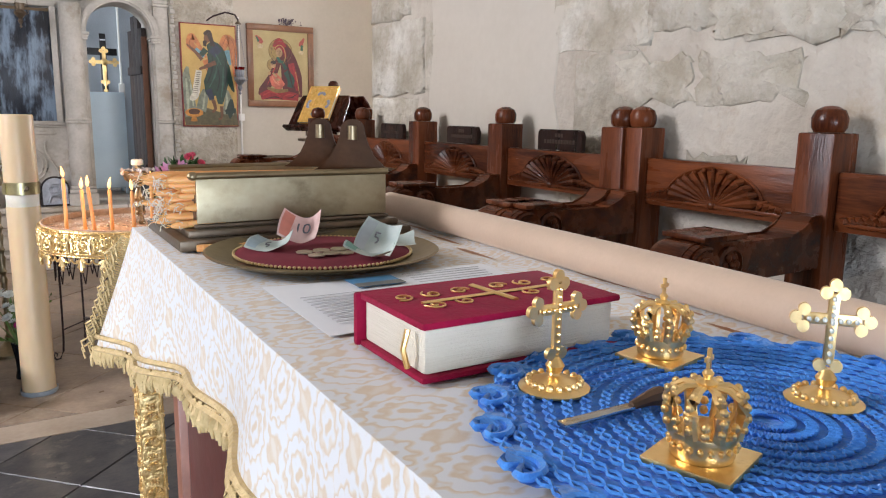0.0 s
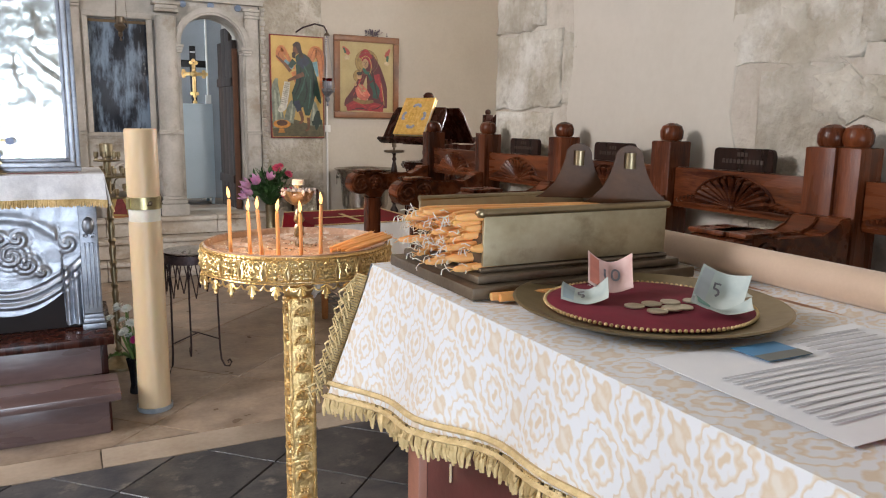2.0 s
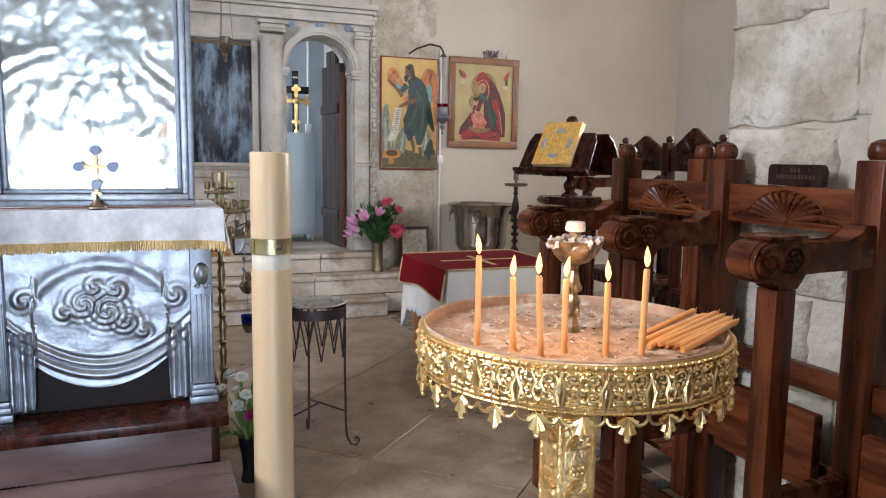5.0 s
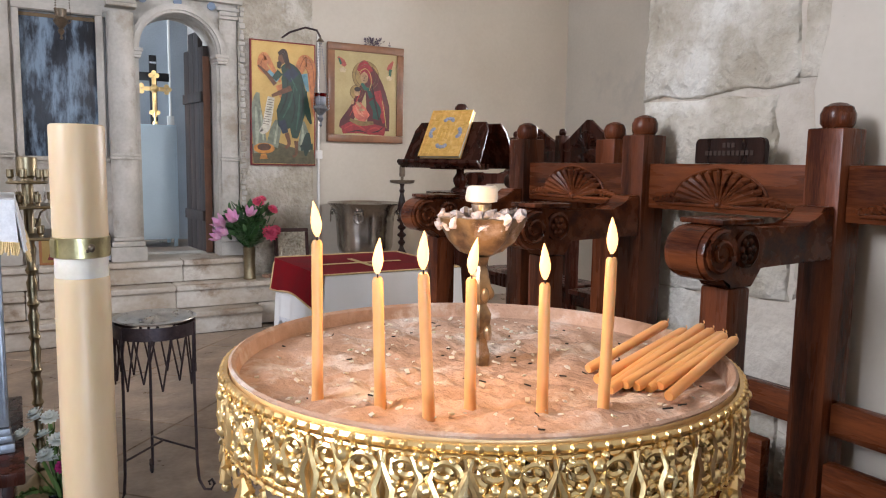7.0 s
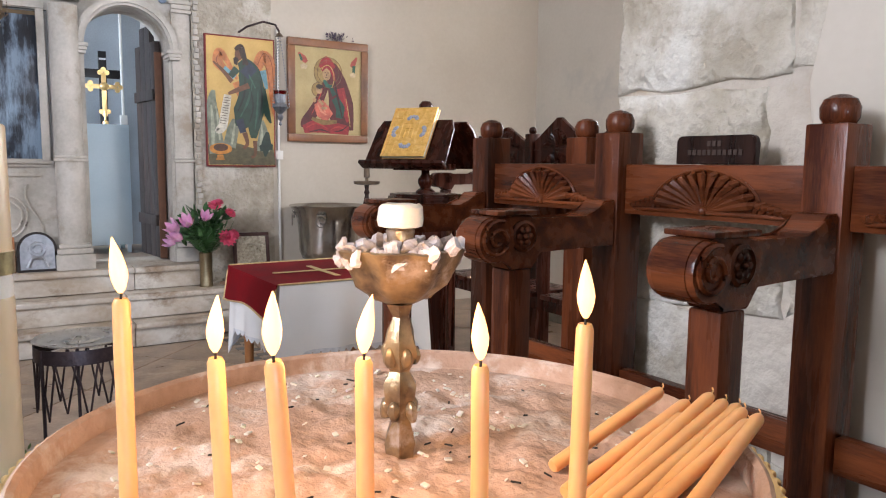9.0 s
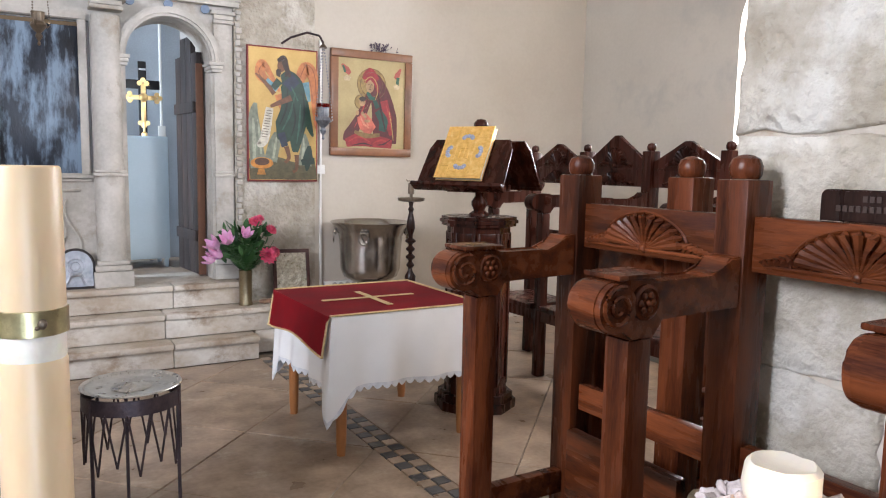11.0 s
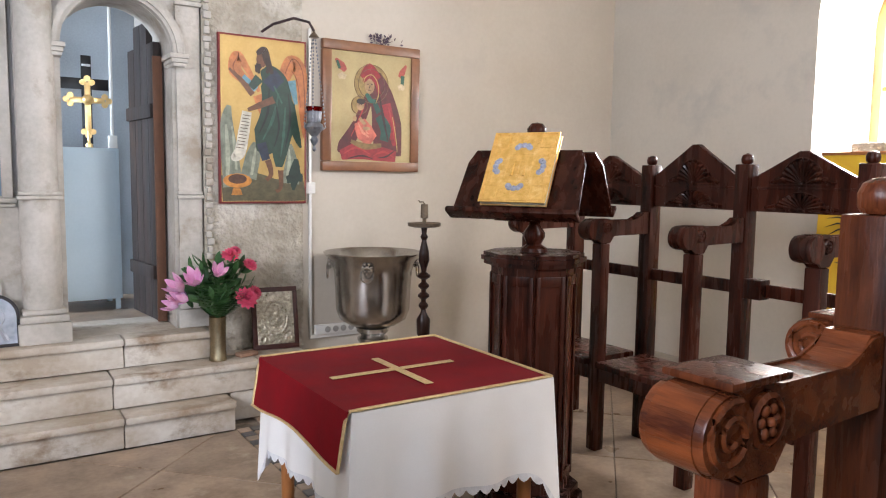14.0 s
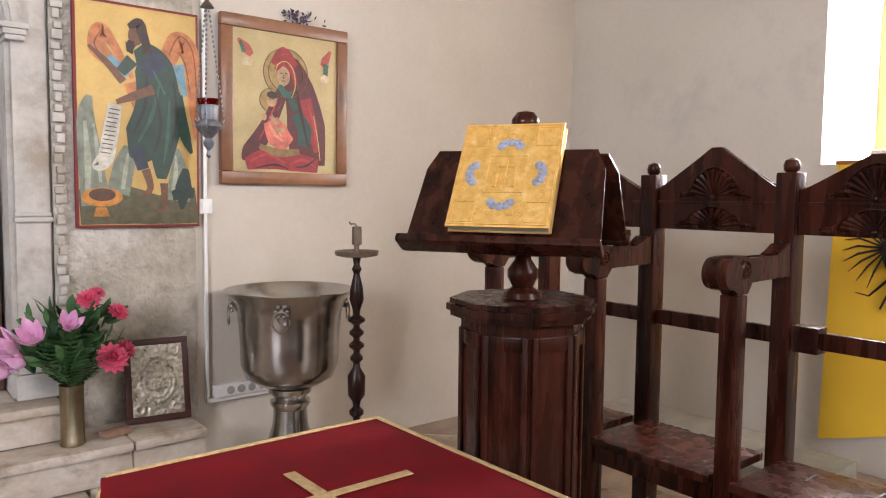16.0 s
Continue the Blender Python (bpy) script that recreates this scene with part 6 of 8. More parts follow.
part("lower_chain", tube([(0, 0, 0.20), (0, 0, 0.10)], 0.0018, 5), PEWTER, t)
part("blue_cup", lathe([(0.012, 0.02), (0.03, 0.04), (0.036, 0.09), (0.034, 0.092), (0.026, 0.05)], 18), BLUEGLASS, t, "dark blue glass cup")
part("cup_holder", lathe([(0.004, 0.0), (0.016, 0.006), (0.03, 0.035), (0.031, 0.05), (0.02, 0.02)], 14), BRASS, t)

# ---- flower vase by the shrine ----


def aim(at, azim, elev, roll=0.0):
    return Matrix.Translation(at) @ Matrix.Rotation(azim, 4, "Z") @ Matrix.Rotation(elev, 4, "Y") @ Matrix.Rotation(roll, 4, "Z")


def blossom(kind, m, mat, parent, name, size):
    bm = bmesh.new()
    if kind == "lily":
        for k in range(6):
            leafblade(size, size * 0.22, size * 0.35, bm, Matrix.Rotation(k * math.pi / 3, 4, "Z") @ Matrix.Rotation(radians(42 + 8 * (k % 2)), 4, "X"))
        for k in range(5):
            tube([(0, 0, 0), (0.010 * math.cos(k * 1.25), 0.010 * math.sin(k * 1.25), size * 0.6)], 0.0012, 4, bm)
    else:
        for ring, n, el in ((0, 5, 18), (1, 8, 42), (2, 11, 68), (3, 12, 92)):
            for k in range(n):
                leafblade(size * (0.55 + 0.13 * ring), size * 0.24, size * 0.12, bm, Matrix.Rotation(k * 2 * math.pi / n + ring, 4, "Z") @ Matrix.Rotation(radians(el), 4, "X"), 4)
    ob = part(name, bm, mat, parent, sharp=80)
    ob.matrix_basis = m
    return ob


def fern(length, bm, m):
    own = bmesh.new()
    tube([(0, 0.35 * length * (i / 8) ** 2, length * i / 8 * 0.95) for i in range(9)], 0.0015, 4, own)
    for i in range(2, 15):
        s = i / 15
        k = length * 0.26 * math.sin(math.pi * (0.15 + 0.8 * s)) ** 0.9
        for sd in (-1, 1):
            leafblade(k, k * 0.13, 0.0, own, Matrix.Translation((0, 0.35 * length * s * s, length * s * 0.95)) @ Matrix.Rotation(sd * radians(68), 4, "Y"), 3)
    return joined(bm, own, m)


random.seed(17)
t = thing("flower_vase", pose(0.555, 4.985, 0), "dark glass vase of white and magenta flowers", "flowers")
part("vase", lathe([(0.036, 0), (0.038, 0.01), (0.03, 0.05), (0.034, 0.11), (0.046, 0.18), (0.047, 0.19), (0.042, 0.18)], 24), plain("dark_glass_vase", (0.012, 0.012, 0.014), 0.12), t)
bm = bmesh.new()
for k in range(46):
    a, el = random.uniform(0, 6.28), random.uniform(0.05, 0.55)
    L = random.uniform(0.18, 0.34)
    leafblade(L * 0.6, 0.007, 0.03, bm, aim((0.02 * math.cos(a), 0.02 * math.sin(a), 0.14 + random.uniform(0, 0.14)), a, el, random.uniform(0, 6)))
for k in range(26):
    s = k / 25
    at = (-0.03 - 0.20 * s, -0.03 - 0.10 * s, 0.20 + 0.07 * math.sin(s * 2.2) - 0.17 * s * s)
    for sd in (-1, 1):
        leafblade(0.026, 0.008, 0.004, bm, aim(at, 2.8 + sd * 1.2, 1.2, random.uniform(0, 6)), 3)
for k in range(20):
    s = k / 19
    at = (0.10 + 0.05 * s, 0.04, 0.24 + 0.17 * s)
    leafblade(0.022, 0.006, 0.003, bm, aim(at, random.uniform(0, 6.28), 1.0), 3)
part("foliage", bm, LEAFPALE, t, "grey-green stems and leaves", sharp=80)
for k in range(13):
    a, r = random.uniform(0, 6.28), random.uniform(0.02, 0.10)
    at = (r * math.cos(a) - 0.02, r * math.sin(a) - 0.03, 0.34 + random.uniform(-0.06, 0.13))
    blossom("full", aim(at, a, 0.5), PETALWHITE, t, "white_blossom", 0.032)
blossom("full", aim((-0.005, -0.07, 0.30), 4.2, 0.9), plain("magenta_petal", (0.45, 0.02, 0.16), 0.6), t, "magenta_blossom", 0.026)

# ---- iron stand with silver tray ----
BCX, BCY, BR = 0.886, 5.272, 0.142
t = thing("iron_tray_stand", pose(BCX, BCY, 0), "wrought iron stand with lattice skirt and curled feet", "stand")
part("ring", lathe([(BR - 0.004, 0.615), (BR + 0.002, 0.615), (BR + 0.002, 0.662), (BR - 0.004, 0.662)], 40, None, None, 0, 0, False), IRON, t)
for k in range(3):
    a = radians(-30 + 120 * k)
    foot = [(BR + r, z) for r, z in ((0, 0.66), (0.0, 0.4), (0.004, 0.12), (0.010, 0.05), (0.03, 0.012), (0.055, 0.012), (0.068, 0.035), (0.058, 0.052), (0.046, 0.042), (0.05, 0.03))]
    part("leg", tube([(r * math.cos(a), r * math.sin(a), z) for r, z in foot], 0.0055, 8), IRON, t)
    b = radians(-30 + 120 * (k + 1))
    part("brace", tube([(BR * math.cos(a), BR * math.sin(a), 0.17), (0.02, 0.0, 0.20), (BR * math.cos(b), BR * math.sin(b), 0.17)], 0.004, 6), IRON, t)
lat = None
for k in range(14):
    a, b = 2 * math.pi * k / 14, 2 * math.pi * (k + 1) / 14
    mid = (a + b) / 2
    for p, q in ((a, mid), (b, mid)):
        bm = tube([(BR * math.cos(p), BR * math.sin(p), 0.62), (BR * math.cos(q) * 0.99, BR * math.sin(q) * 0.99, 0.43 + 0.03 * (k % 2))], 0.0035, 6)
        part("lattice_bar", bm, IRON, t)
t = thing("silver_tray", pose(BCX, BCY, 0.6625), "round embossed silver tray on an iron stand", "tray")
bm = lathe([(0.10, 0), (0.120, 0.003), (0.142, 0.012), (0.148, 0.014), (0.146, 0.017), (0.12, 0.007), (0.10, 0.004)], 56)
for i in range(60):
    a = 2 * math.pi * i / 60
    ball(0.004, (0.134 * math.cos(a), 0.134 * math.sin(a), 0.011), bm, 6)
TRAYSILVER = material("tray_silver", (0.74, 0.73, 0.72), (0.56, 0.55, 0.54), 30, 0.30, 1.0, 0.35, 90, (0.40, 0.38, 0.36), 14, 0.6, bump_dist=0.004)
part("dish", bm, TRAYSILVER, t)


def boss(u, v):
    a, r = u * 2 * math.pi, 0.06 * v
    return (r * math.cos(a), r * math.sin(a), 0.005 + 0.010 * (1 - v) ** 0.6 * (1 + 0.4 * math.sin(a * 5 + v * 9)))


part("embossed_centre", sheet(48, 10, boss), TRAYSILVER, t, sharp=70)

# ---- lectern ----
LX, LY = 2.856, 6.335
t = thing("lectern", pose(LX, LY, 0, 0, 0, -60), "octagonal dark wooden lectern with sloping double desk", "lectern")


def octagon(r, z0, z1, bevel=0.004):
    return lathe([(r, z0), (r, z1)], 8, None, Matrix.Rotation(radians(22.5), 4, "Z"))


part("base", joined(octagon(0.235, 0, 0.05), octagon(0.215, 0.051, 0.09)), DARKWOOD, t)
part("column", octagon(0.178, 0.091, 1.035), DARKWOOD, t)
for k in range(8):
    a = radians(45 * k)
    w = 0.178 * math.sin(math.pi / 8) - 0.022
    d = 0.178 * math.cos(math.pi / 8)
    bm = block(d + 0.001, d + 0.009, -w - 0.018, -w, 0.14, 1.0, 0.002)
    block(d + 0.001, d + 0.009, w, w + 0.018, 0.14, 1.0, 0.002, bm)
    block(d + 0.001, d + 0.008, -w + 0.001, w - 0.001, 0.96, 1.0, 0.002, bm)
    block(d + 0.001, d + 0.008, -w + 0.001, w - 0.001, 0.14, 0.18, 0.002, bm)
    part("panel_frame", joined(None, bm, Matrix.Rotation(a, 4, "Z")), DARKWOOD, t)
cap = octagon(0.21, 1.036, 1.052)
for r, z0, z1 in ((0.222, 1.053, 1.072), (0.212, 1.073, 1.088)):
    joined(cap, octagon(r, z0, z1))
part("cap", cap, DARKWOOD, t)
part("turned_neck", lathe([(0.06, 1.089), (0.055, 1.105), (0.03, 1.12), (0.045, 1.15), (0.045, 1.17), (0.024, 1.20), (0.024, 1.565), (0.03, 1.57), (0.040, 1.585), (0.040, 1.602), (0.025, 1.622), (0.004, 1.627)], 24), DARKWOOD, t)
SLOPE = 57.5
for s in (1, -1):
    mm = Matrix.Rotation(0 if s > 0 else math.pi, 4, "Z") @ Matrix.Translation((0, -0.262, 1.258)) @ Matrix.Rotation(radians(SLOPE), 4, "X")
    out = [(-0.262, 0), (0.262, 0), (0.25, 0.24), (0.225, 0.30)] + [(-0.225, 0.30), (-0.25, 0.24)]
    bm = bmesh.new()
    prism(out, 0.018, bm, Matrix.Rotation(radians(-90), 4, "X"), 0.004)
    part("desk_board", joined(None, bm, mm), DARKWOOD, t)
    bm = block(-0.27, 0.27, -0.02, 0.002, -0.02, 0.045, 0.006)
    part("ledge", joined(None, bm, mm), DARKWOOD, t)
part("desk_brace", block(-0.10, 0.10, -0.20, 0.20, 1.225, 1.262, 0.004), DARKWOOD, t)

t = thing("gospel_book", pose(LX, LY, 0, 0, 0, -60), "gospel book in an embossed gold cover with blue enamels", "book")
mb = Matrix.Translation((0.0, -0.252, 1.285)) @ Matrix.Rotation(radians(SLOPE), 4, "X")
BW, BH = 0.139, 0.328


def onbook(bm):
    return joined(None, bm, mb)


part("page_block", onbook(block(-BW + 0.004, BW - 0.005, 0.004, BH - 0.004, 0.008, 0.028, 0.002)), PAGES, t)
part("back_cover", onbook(block(-BW, BW, 0, BH, 0.003, 0.007, 0.001)), GOLD, t)
GCOVER = material("gold_cover", (0.95, 0.63, 0.20), (0.78, 0.46, 0.10), 40, 0.42, 0.45, 0.6, 140, (1.0, 0.72, 0.30), 22, 0.55, bump_dist=0.003)
part("cover", onbook(block(-BW, BW, 0, BH, 0.029, 0.035, 0.002)), GCOVER, t, "embossed gold front cover")
bm = bmesh.new()
for x0, x1, y0, y1 in ((-BW + 0.008, BW - 0.008, 0.008, BH - 0.008), (-0.052, 0.052, 0.105, 0.22), (-BW + 0.014, -BW + 0.07, 0.015, 0.075), (BW - 0.07, BW - 0.014, 0.015, 0.075), (-BW + 0.014, -BW + 0.07, BH - 0.075, BH - 0.015), (BW - 0.07, BW - 0.014, BH - 0.075, BH - 0.015)):
    tube([(x0, y0, 0.0355), (x1, y0, 0.0355), (x1, y1, 0.0355), (x0, y1, 0.0355), (x0, y0, 0.0355)], 0.0022, 6, bm)
for k in range(10):
    x, y = -0.06 + 0.03 * (k % 5), 0.045 if k < 5 else BH - 0.045
    tube([(px, py, 0.0355) for px, py in spiral(x, y, 0.012, 0.002, k, 1.4, 14)], 0.0018, 5, bm)
for k in range(16):
    x, y = (-1 if k < 8 else 1) * (BW - 0.028), 0.095 + (k % 8) * 0.019
    tube([(px, py, 0.0355) for px, py in spiral(x, y, 0.010, 0.002, k, 1.3, 12)], 0.0016, 5, bm)
tube([(0, 0.12, 0.036), (0, 0.205, 0.036)], 0.003, 6, bm)
tube([(-0.022, 0.185, 0.036), (0.022, 0.185, 0.036)], 0.0025, 6, bm)
for s in (-1, 1):
    tube([(s * 0.026, 0.12, 0.036), (s * 0.024, 0.175, 0.036)], 0.006, 6, bm, None, [0.007, 0.004])
part("embossed_ornament", onbook(bm), GCOVER, t)
ENAMEL = plain("grey_blue_enamel", (0.40, 0.43, 0.56), 0.35, 0, 60)
for x, y, rz in ((0, 0.252, 0), (0, 0.073, 180), (-0.088, 0.163, 90), (0.088, 0.163, -90)):
    bm = bmesh.new()
    for k in range(5):
        a = math.pi * k / 4
        ball(0.013, (0.026 * math.cos(a), 0.012 * math.sin(a), 0.0), bm, 10, 0.35)
    for k in range(5):
        ball(0.004, (-0.026 + 0.013 * k, 0.006, 0.004), bm, 6)
    part("enamel_plaque", joined(None, bm, mb @ Matrix.Translation((x, y, 0.0365)) @ Matrix.Rotation(radians(rz), 4, "Z")), ENAMEL, t, "grey-blue enamel plaque")

# ---- baptismal font ----
t = thing("baptismal_font", pose(2.95, 7.975, 0), "large polished metal baptismal font on a flared foot", "font")
part("bowl", lathe([(0.07, 0.475), (0.15, 0.485), (0.205, 0.52), (0.228, 0.58), (0.232, 0.70), (0.242, 0.82), (0.268, 0.89), (0.302, 0.925), (0.306, 0.932), (0.300, 0.936), (0.255, 0.895), (0.228, 0.82), (0.215, 0.60), (0.10, 0.51)], 56), STEEL, t)
part("foot", lathe([(0.215, 0), (0.215, 0.02), (0.17, 0.05), (0.12, 0.16), (0.085, 0.28), (0.078, 0.36), (0.095, 0.385), (0.095, 0.40), (0.07, 0.415), (0.10, 0.44), (0.105, 0.465), (0.07, 0.474)], 48), STEEL, t)
for a in (-20, 160, 235):
    bm = bmesh.new()
    for k in range(7):
        b = k * math.pi / 3
        ball(0.012 if k < 6 else 0.015, (0, 0.024 * math.cos(b) if k < 6 else 0, 0.024 * math.sin(b) if k < 6 else 0), bm, 8)
    rot = Matrix.Rotation(radians(a), 4, "Z") @ Matrix.Translation((0.268, 0, 0.865))
    h = part("flower_mount", joined(None, bm, rot), STEEL, t)
    part("ring_handle", joined(None, tube([(0.012, 0.038 * math.sin(b), -0.045 + 0.045 * math.cos(b)) for b in [2 * math.pi * i / 20 for i in range(21)]], 0.005, 6), rot), STEEL, h)

# ---- turned candlestick ----
t = thing("tall_candlestick", pose(3.15, 7.70, 0), "tall dark turned candlestick with a drip saucer", "candlestick")
prof = [(0.12, 0), (0.12, 0.02), (0.06, 0.05), (0.03, 0.10), (0.045, 0.14), (0.025, 0.18)]
for z, k in ((0.20, 0.032), (0.27, 0.038), (0.34, 0.034)):
    prof += [(0.016, z), (k, z + 0.02), (k, z + 0.035), (0.016, z + 0.055)]
prof += [(0.02, 0.42), (0.04, 0.45), (0.042, 0.54), (0.018, 0.58)]
for z, k in ((0.60, 0.03), (0.66, 0.036), (0.72, 0.034), (0.78, 0.04)):
    prof += [(0.015, z), (k, z + 0.018), (k, z + 0.03), (0.015, z + 0.048)]
prof += [(0.018, 0.85), (0.034, 0.90), (0.030, 0.95), (0.014, 1.02), (0.024, 1.04), (0.014, 1.06), (0.02, 1.095)]
part("turned_stem", lathe(prof, 20), BLACKWOOD, t)
part("drip_saucer", lathe([(0.02, 1.096), (0.07, 1.098), (0.098, 1.105), (0.100, 1.125), (0.096, 1.123), (0.06, 1.108), (0.02, 1.106)], 30, None, None, 12, 0.02), BRASSDARK, t)
part("socket", lathe([(0.012, 1.107), (0.012, 1.15), (0.024, 1.155), (0.022, 1.235), (0.018, 1.237)], 16), BRASSDARK, t)
part("twisted_wick", tube([(0, 0, 1.237), (-0.01, 0, 1.25), (-0.03, 0.005, 1.248), (-0.04, 0, 1.258)], 0.004, 5), BRASSDARK, t)

# ---- icons on the wall ----


def stroke(pts, widths, bm, y, n=8):
    """A flat tapering brush stroke in x, z at depth y."""
    own = bmesh.new()
    P = [Vector((x, 0, z)) for x, z in pts]
    fine, ws = [], []
    for i in range(len(P) - 1):
        p0, p1, p2, p3 = P[max(i - 1, 0)], P[i], P[i + 1], P[min(i + 2, len(P) - 1)]
        for k in range(n):
            s = k / n
            fine.append(0.5 * ((2 * p1) + (p2 - p0) * s + (2 * p0 - 5 * p1 + 4 * p2 - p3) * s * s + (3 * p1 - p0 - 3 * p2 + p3) * s ** 3))
            ws.append(widths[i] + (widths[i + 1] - widths[i]) * s)
    fine.append(P[-1])
    ws.append(widths[-1])
    L, Rr = [], []
    for i, p in enumerate(fine):
        d = fine[min(i + 1, len(fine) - 1)] - fine[max(i - 1, 0)]
        nrm = Vector((-d.z, 0, d.x)).normalized()
        L.append(own.verts.new(p + nrm * ws[i] + Vector((0, y, 0))))
        Rr.append(own.verts.new(p - nrm * ws[i] + Vector((0, y, 0))))
    for i in range(len(fine) - 1):
        own.faces.new((L[i], L[i + 1], Rr[i + 1], Rr[i]))
    return joined(bm, own)


def blob(cx, cz, rx, rz, bm, y, wob=0.0, n=28):
    own = bmesh.new()
    own.faces.new([own.verts.new((cx + rx * math.cos(a) * (1 + wob * math.sin(a * 5)), y, cz + rz * math.sin(a) * (1 + wob * math.sin(a * 5)))) for a in [2 * math.pi * i / n for i in range(n)]])
    return joined(bm, own)


PAINTS = {}


def paint(c):
    if c not in PAINTS:
        PAINTS[c] = material("paint_%d" % len(PAINTS), c, tuple(v * 0.55 for v in c), 22, 0.42, 0, 0.05, 90)
    return PAINTS[c]


def layer(t, name, c, y, strokes=(), blobs=()):
    k = 0.0
    for pts, ws in strokes:
        part(name, stroke(pts, ws, None, y - k), paint(c), t)
        k += 0.00004
    for b in blobs:
        part(name, blob(*b[:4], None, y - k, *(b[4:] or ())), paint(c), t)
        k += 0.00004


IW, IH = 0.536, 0.98
t = thing("wall_icon", pose(2.093, NW - 0.034, 1.226, 0.6), "tall gold-ground icon of a dark-robed winged figure", "icon")
part("board", block(0, IW, 0, 0.026, 0, IH, 0.003), plain("red_border_paint", (0.20, 0.02, 0.02), 0.5), t)
part("gold_ground", block(0.012, IW - 0.012, -0.002, -0.0003, 0.012, IH - 0.012), ICONGOLD, t)
GREEN, ROCK, ORANGE, SKIN = (0.012, 0.045, 0.028), (0.20, 0.22, 0.16), (0.50, 0.17, 0.05), (0.15, 0.06, 0.025)
layer(t, "painted_ground", (0.10, 0.085, 0.04), -0.0030, [([(0.013, 0.09), (0.2, 0.10), (0.35, 0.08), (0.523, 0.10)], [0.075, 0.085, 0.065, 0.085])])
layer(t, "painted_rock", ROCK, -0.0034, [([(0.08, 0.10), (0.06, 0.3), (0.045, 0.48), (0.06, 0.57)], [0.06, 0.05, 0.035, 0.012]), ([(0.17, 0.15), (0.20, 0.28), (0.22, 0.36)], [0.05, 0.045, 0.02]), ([(0.43, 0.12), (0.44, 0.25), (0.43, 0.36)], [0.06, 0.04, 0.01])])
layer(t, "painted_wing", ORANGE, -0.0036, [([(0.19, 0.70), (0.10, 0.77), (0.11, 0.85), (0.16, 0.80), (0.24, 0.66)], [0.02, 0.04, 0.035, 0.02, 0.01]), ([(0.37, 0.70), (0.44, 0.84), (0.50, 0.78), (0.51, 0.55), (0.52, 0.40)], [0.03, 0.05, 0.04, 0.02, 0.004]), ([(0.23, 0.64), (0.26, 0.56), (0.27, 0.50)], [0.03, 0.03, 0.012])])
layer(t, "painted_feather", (0.16, 0.32, 0.38), -0.0038, [([(0.14, 0.74), (0.22, 0.67)], [0.018, 0.022]), ([(0.44, 0.74), (0.47, 0.60)], [0.028, 0.010])])
layer(t, "painted_robe", GREEN, -0.0040, [([(0.27, 0.80), (0.33, 0.72), (0.35, 0.55), (0.30, 0.40), (0.25, 0.30)], [0.03, 0.085, 0.10, 0.10, 0.03]), ([(0.38, 0.62), (0.37, 0.42), (0.36, 0.22)], [0.07, 0.075, 0.02]), ([(0.43, 0.60), (0.47, 0.42), (0.50, 0.34)], [0.03, 0.025, 0.006]), ([(0.24, 0.74), (0.19, 0.68)], [0.03, 0.02])])
layer(t, "painted_sleeve", (0.018, 0.03, 0.06), -0.0044, [([(0.30, 0.76), (0.36, 0.70)], [0.055, 0.05]), ([(0.25, 0.36), (0.28, 0.26)], [0.03, 0.025])])
layer(t, "painted_limb", SKIN, -0.0048, [([(0.20, 0.64), (0.13, 0.72), (0.06, 0.78)], [0.018, 0.014, 0.006]), ([(0.33, 0.62), (0.24, 0.58), (0.17, 0.55)], [0.022, 0.018, 0.010]), ([(0.29, 0.26), (0.31, 0.18), (0.28, 0.14)], [0.02, 0.014, 0.012]), ([(0.37, 0.20), (0.37, 0.10), (0.34, 0.07)], [0.018, 0.012, 0.012])], [(0.255, 0.845, 0.032, 0.042)])
layer(t, "painted_hair", (0.04, 0.018, 0.010), -0.0052, [([(0.225, 0.88), (0.27, 0.90), (0.29, 0.84), (0.32, 0.77)], [0.01, 0.024, 0.022, 0.010]), ([(0.235, 0.81), (0.225, 0.77)], [0.024, 0.008])])
layer(t, "painted_beard", (0.025, 0.012, 0.007), -0.0056, [([(0.236, 0.822), (0.232, 0.79), (0.24, 0.765)], [0.014, 0.016, 0.004]), ([(0.285, 0.86), (0.30, 0.81), (0.285, 0.77)], [0.010, 0.018, 0.006])])
layer(t, "painted_wing_line", (0.22, 0.06, 0.02), -0.0039, [([(0.12, 0.86), (0.085, 0.79), (0.13, 0.73), (0.20, 0.68)], [0.002, 0.003, 0.003, 0.002]), ([(0.40, 0.78), (0.45, 0.87), (0.51, 0.80), (0.525, 0.60), (0.525, 0.42)], [0.003, 0.003, 0.003, 0.003, 0.001]), ([(0.44, 0.80), (0.475, 0.74), (0.50, 0.58)], [0.002, 0.003, 0.001])])
layer(t, "painted_fold_dark", (0.006, 0.016, 0.012), -0.0047, [([(0.30, 0.68), (0.29, 0.54), (0.24, 0.42)], [0.003, 0.008, 0.002]), ([(0.42, 0.66), (0.43, 0.50), (0.40, 0.34)], [0.003, 0.009, 0.002]), ([(0.34, 0.60), (0.36, 0.46), (0.33, 0.34)], [0.002, 0.007, 0.002])])
layer(t, "painted_rock_light", (0.36, 0.38, 0.28), -0.0037, [([(0.045, 0.15), (0.05, 0.30), (0.04, 0.46)], [0.010, 0.014, 0.006]), ([(0.10, 0.20), (0.09, 0.33), (0.075, 0.45)], [0.006, 0.010, 0.004]), ([(0.19, 0.17), (0.205, 0.26), (0.215, 0.33)], [0.008, 0.010, 0.003]), ([(0.41, 0.15), (0.425, 0.25), (0.425, 0.33)], [0.010, 0.010, 0.003])])
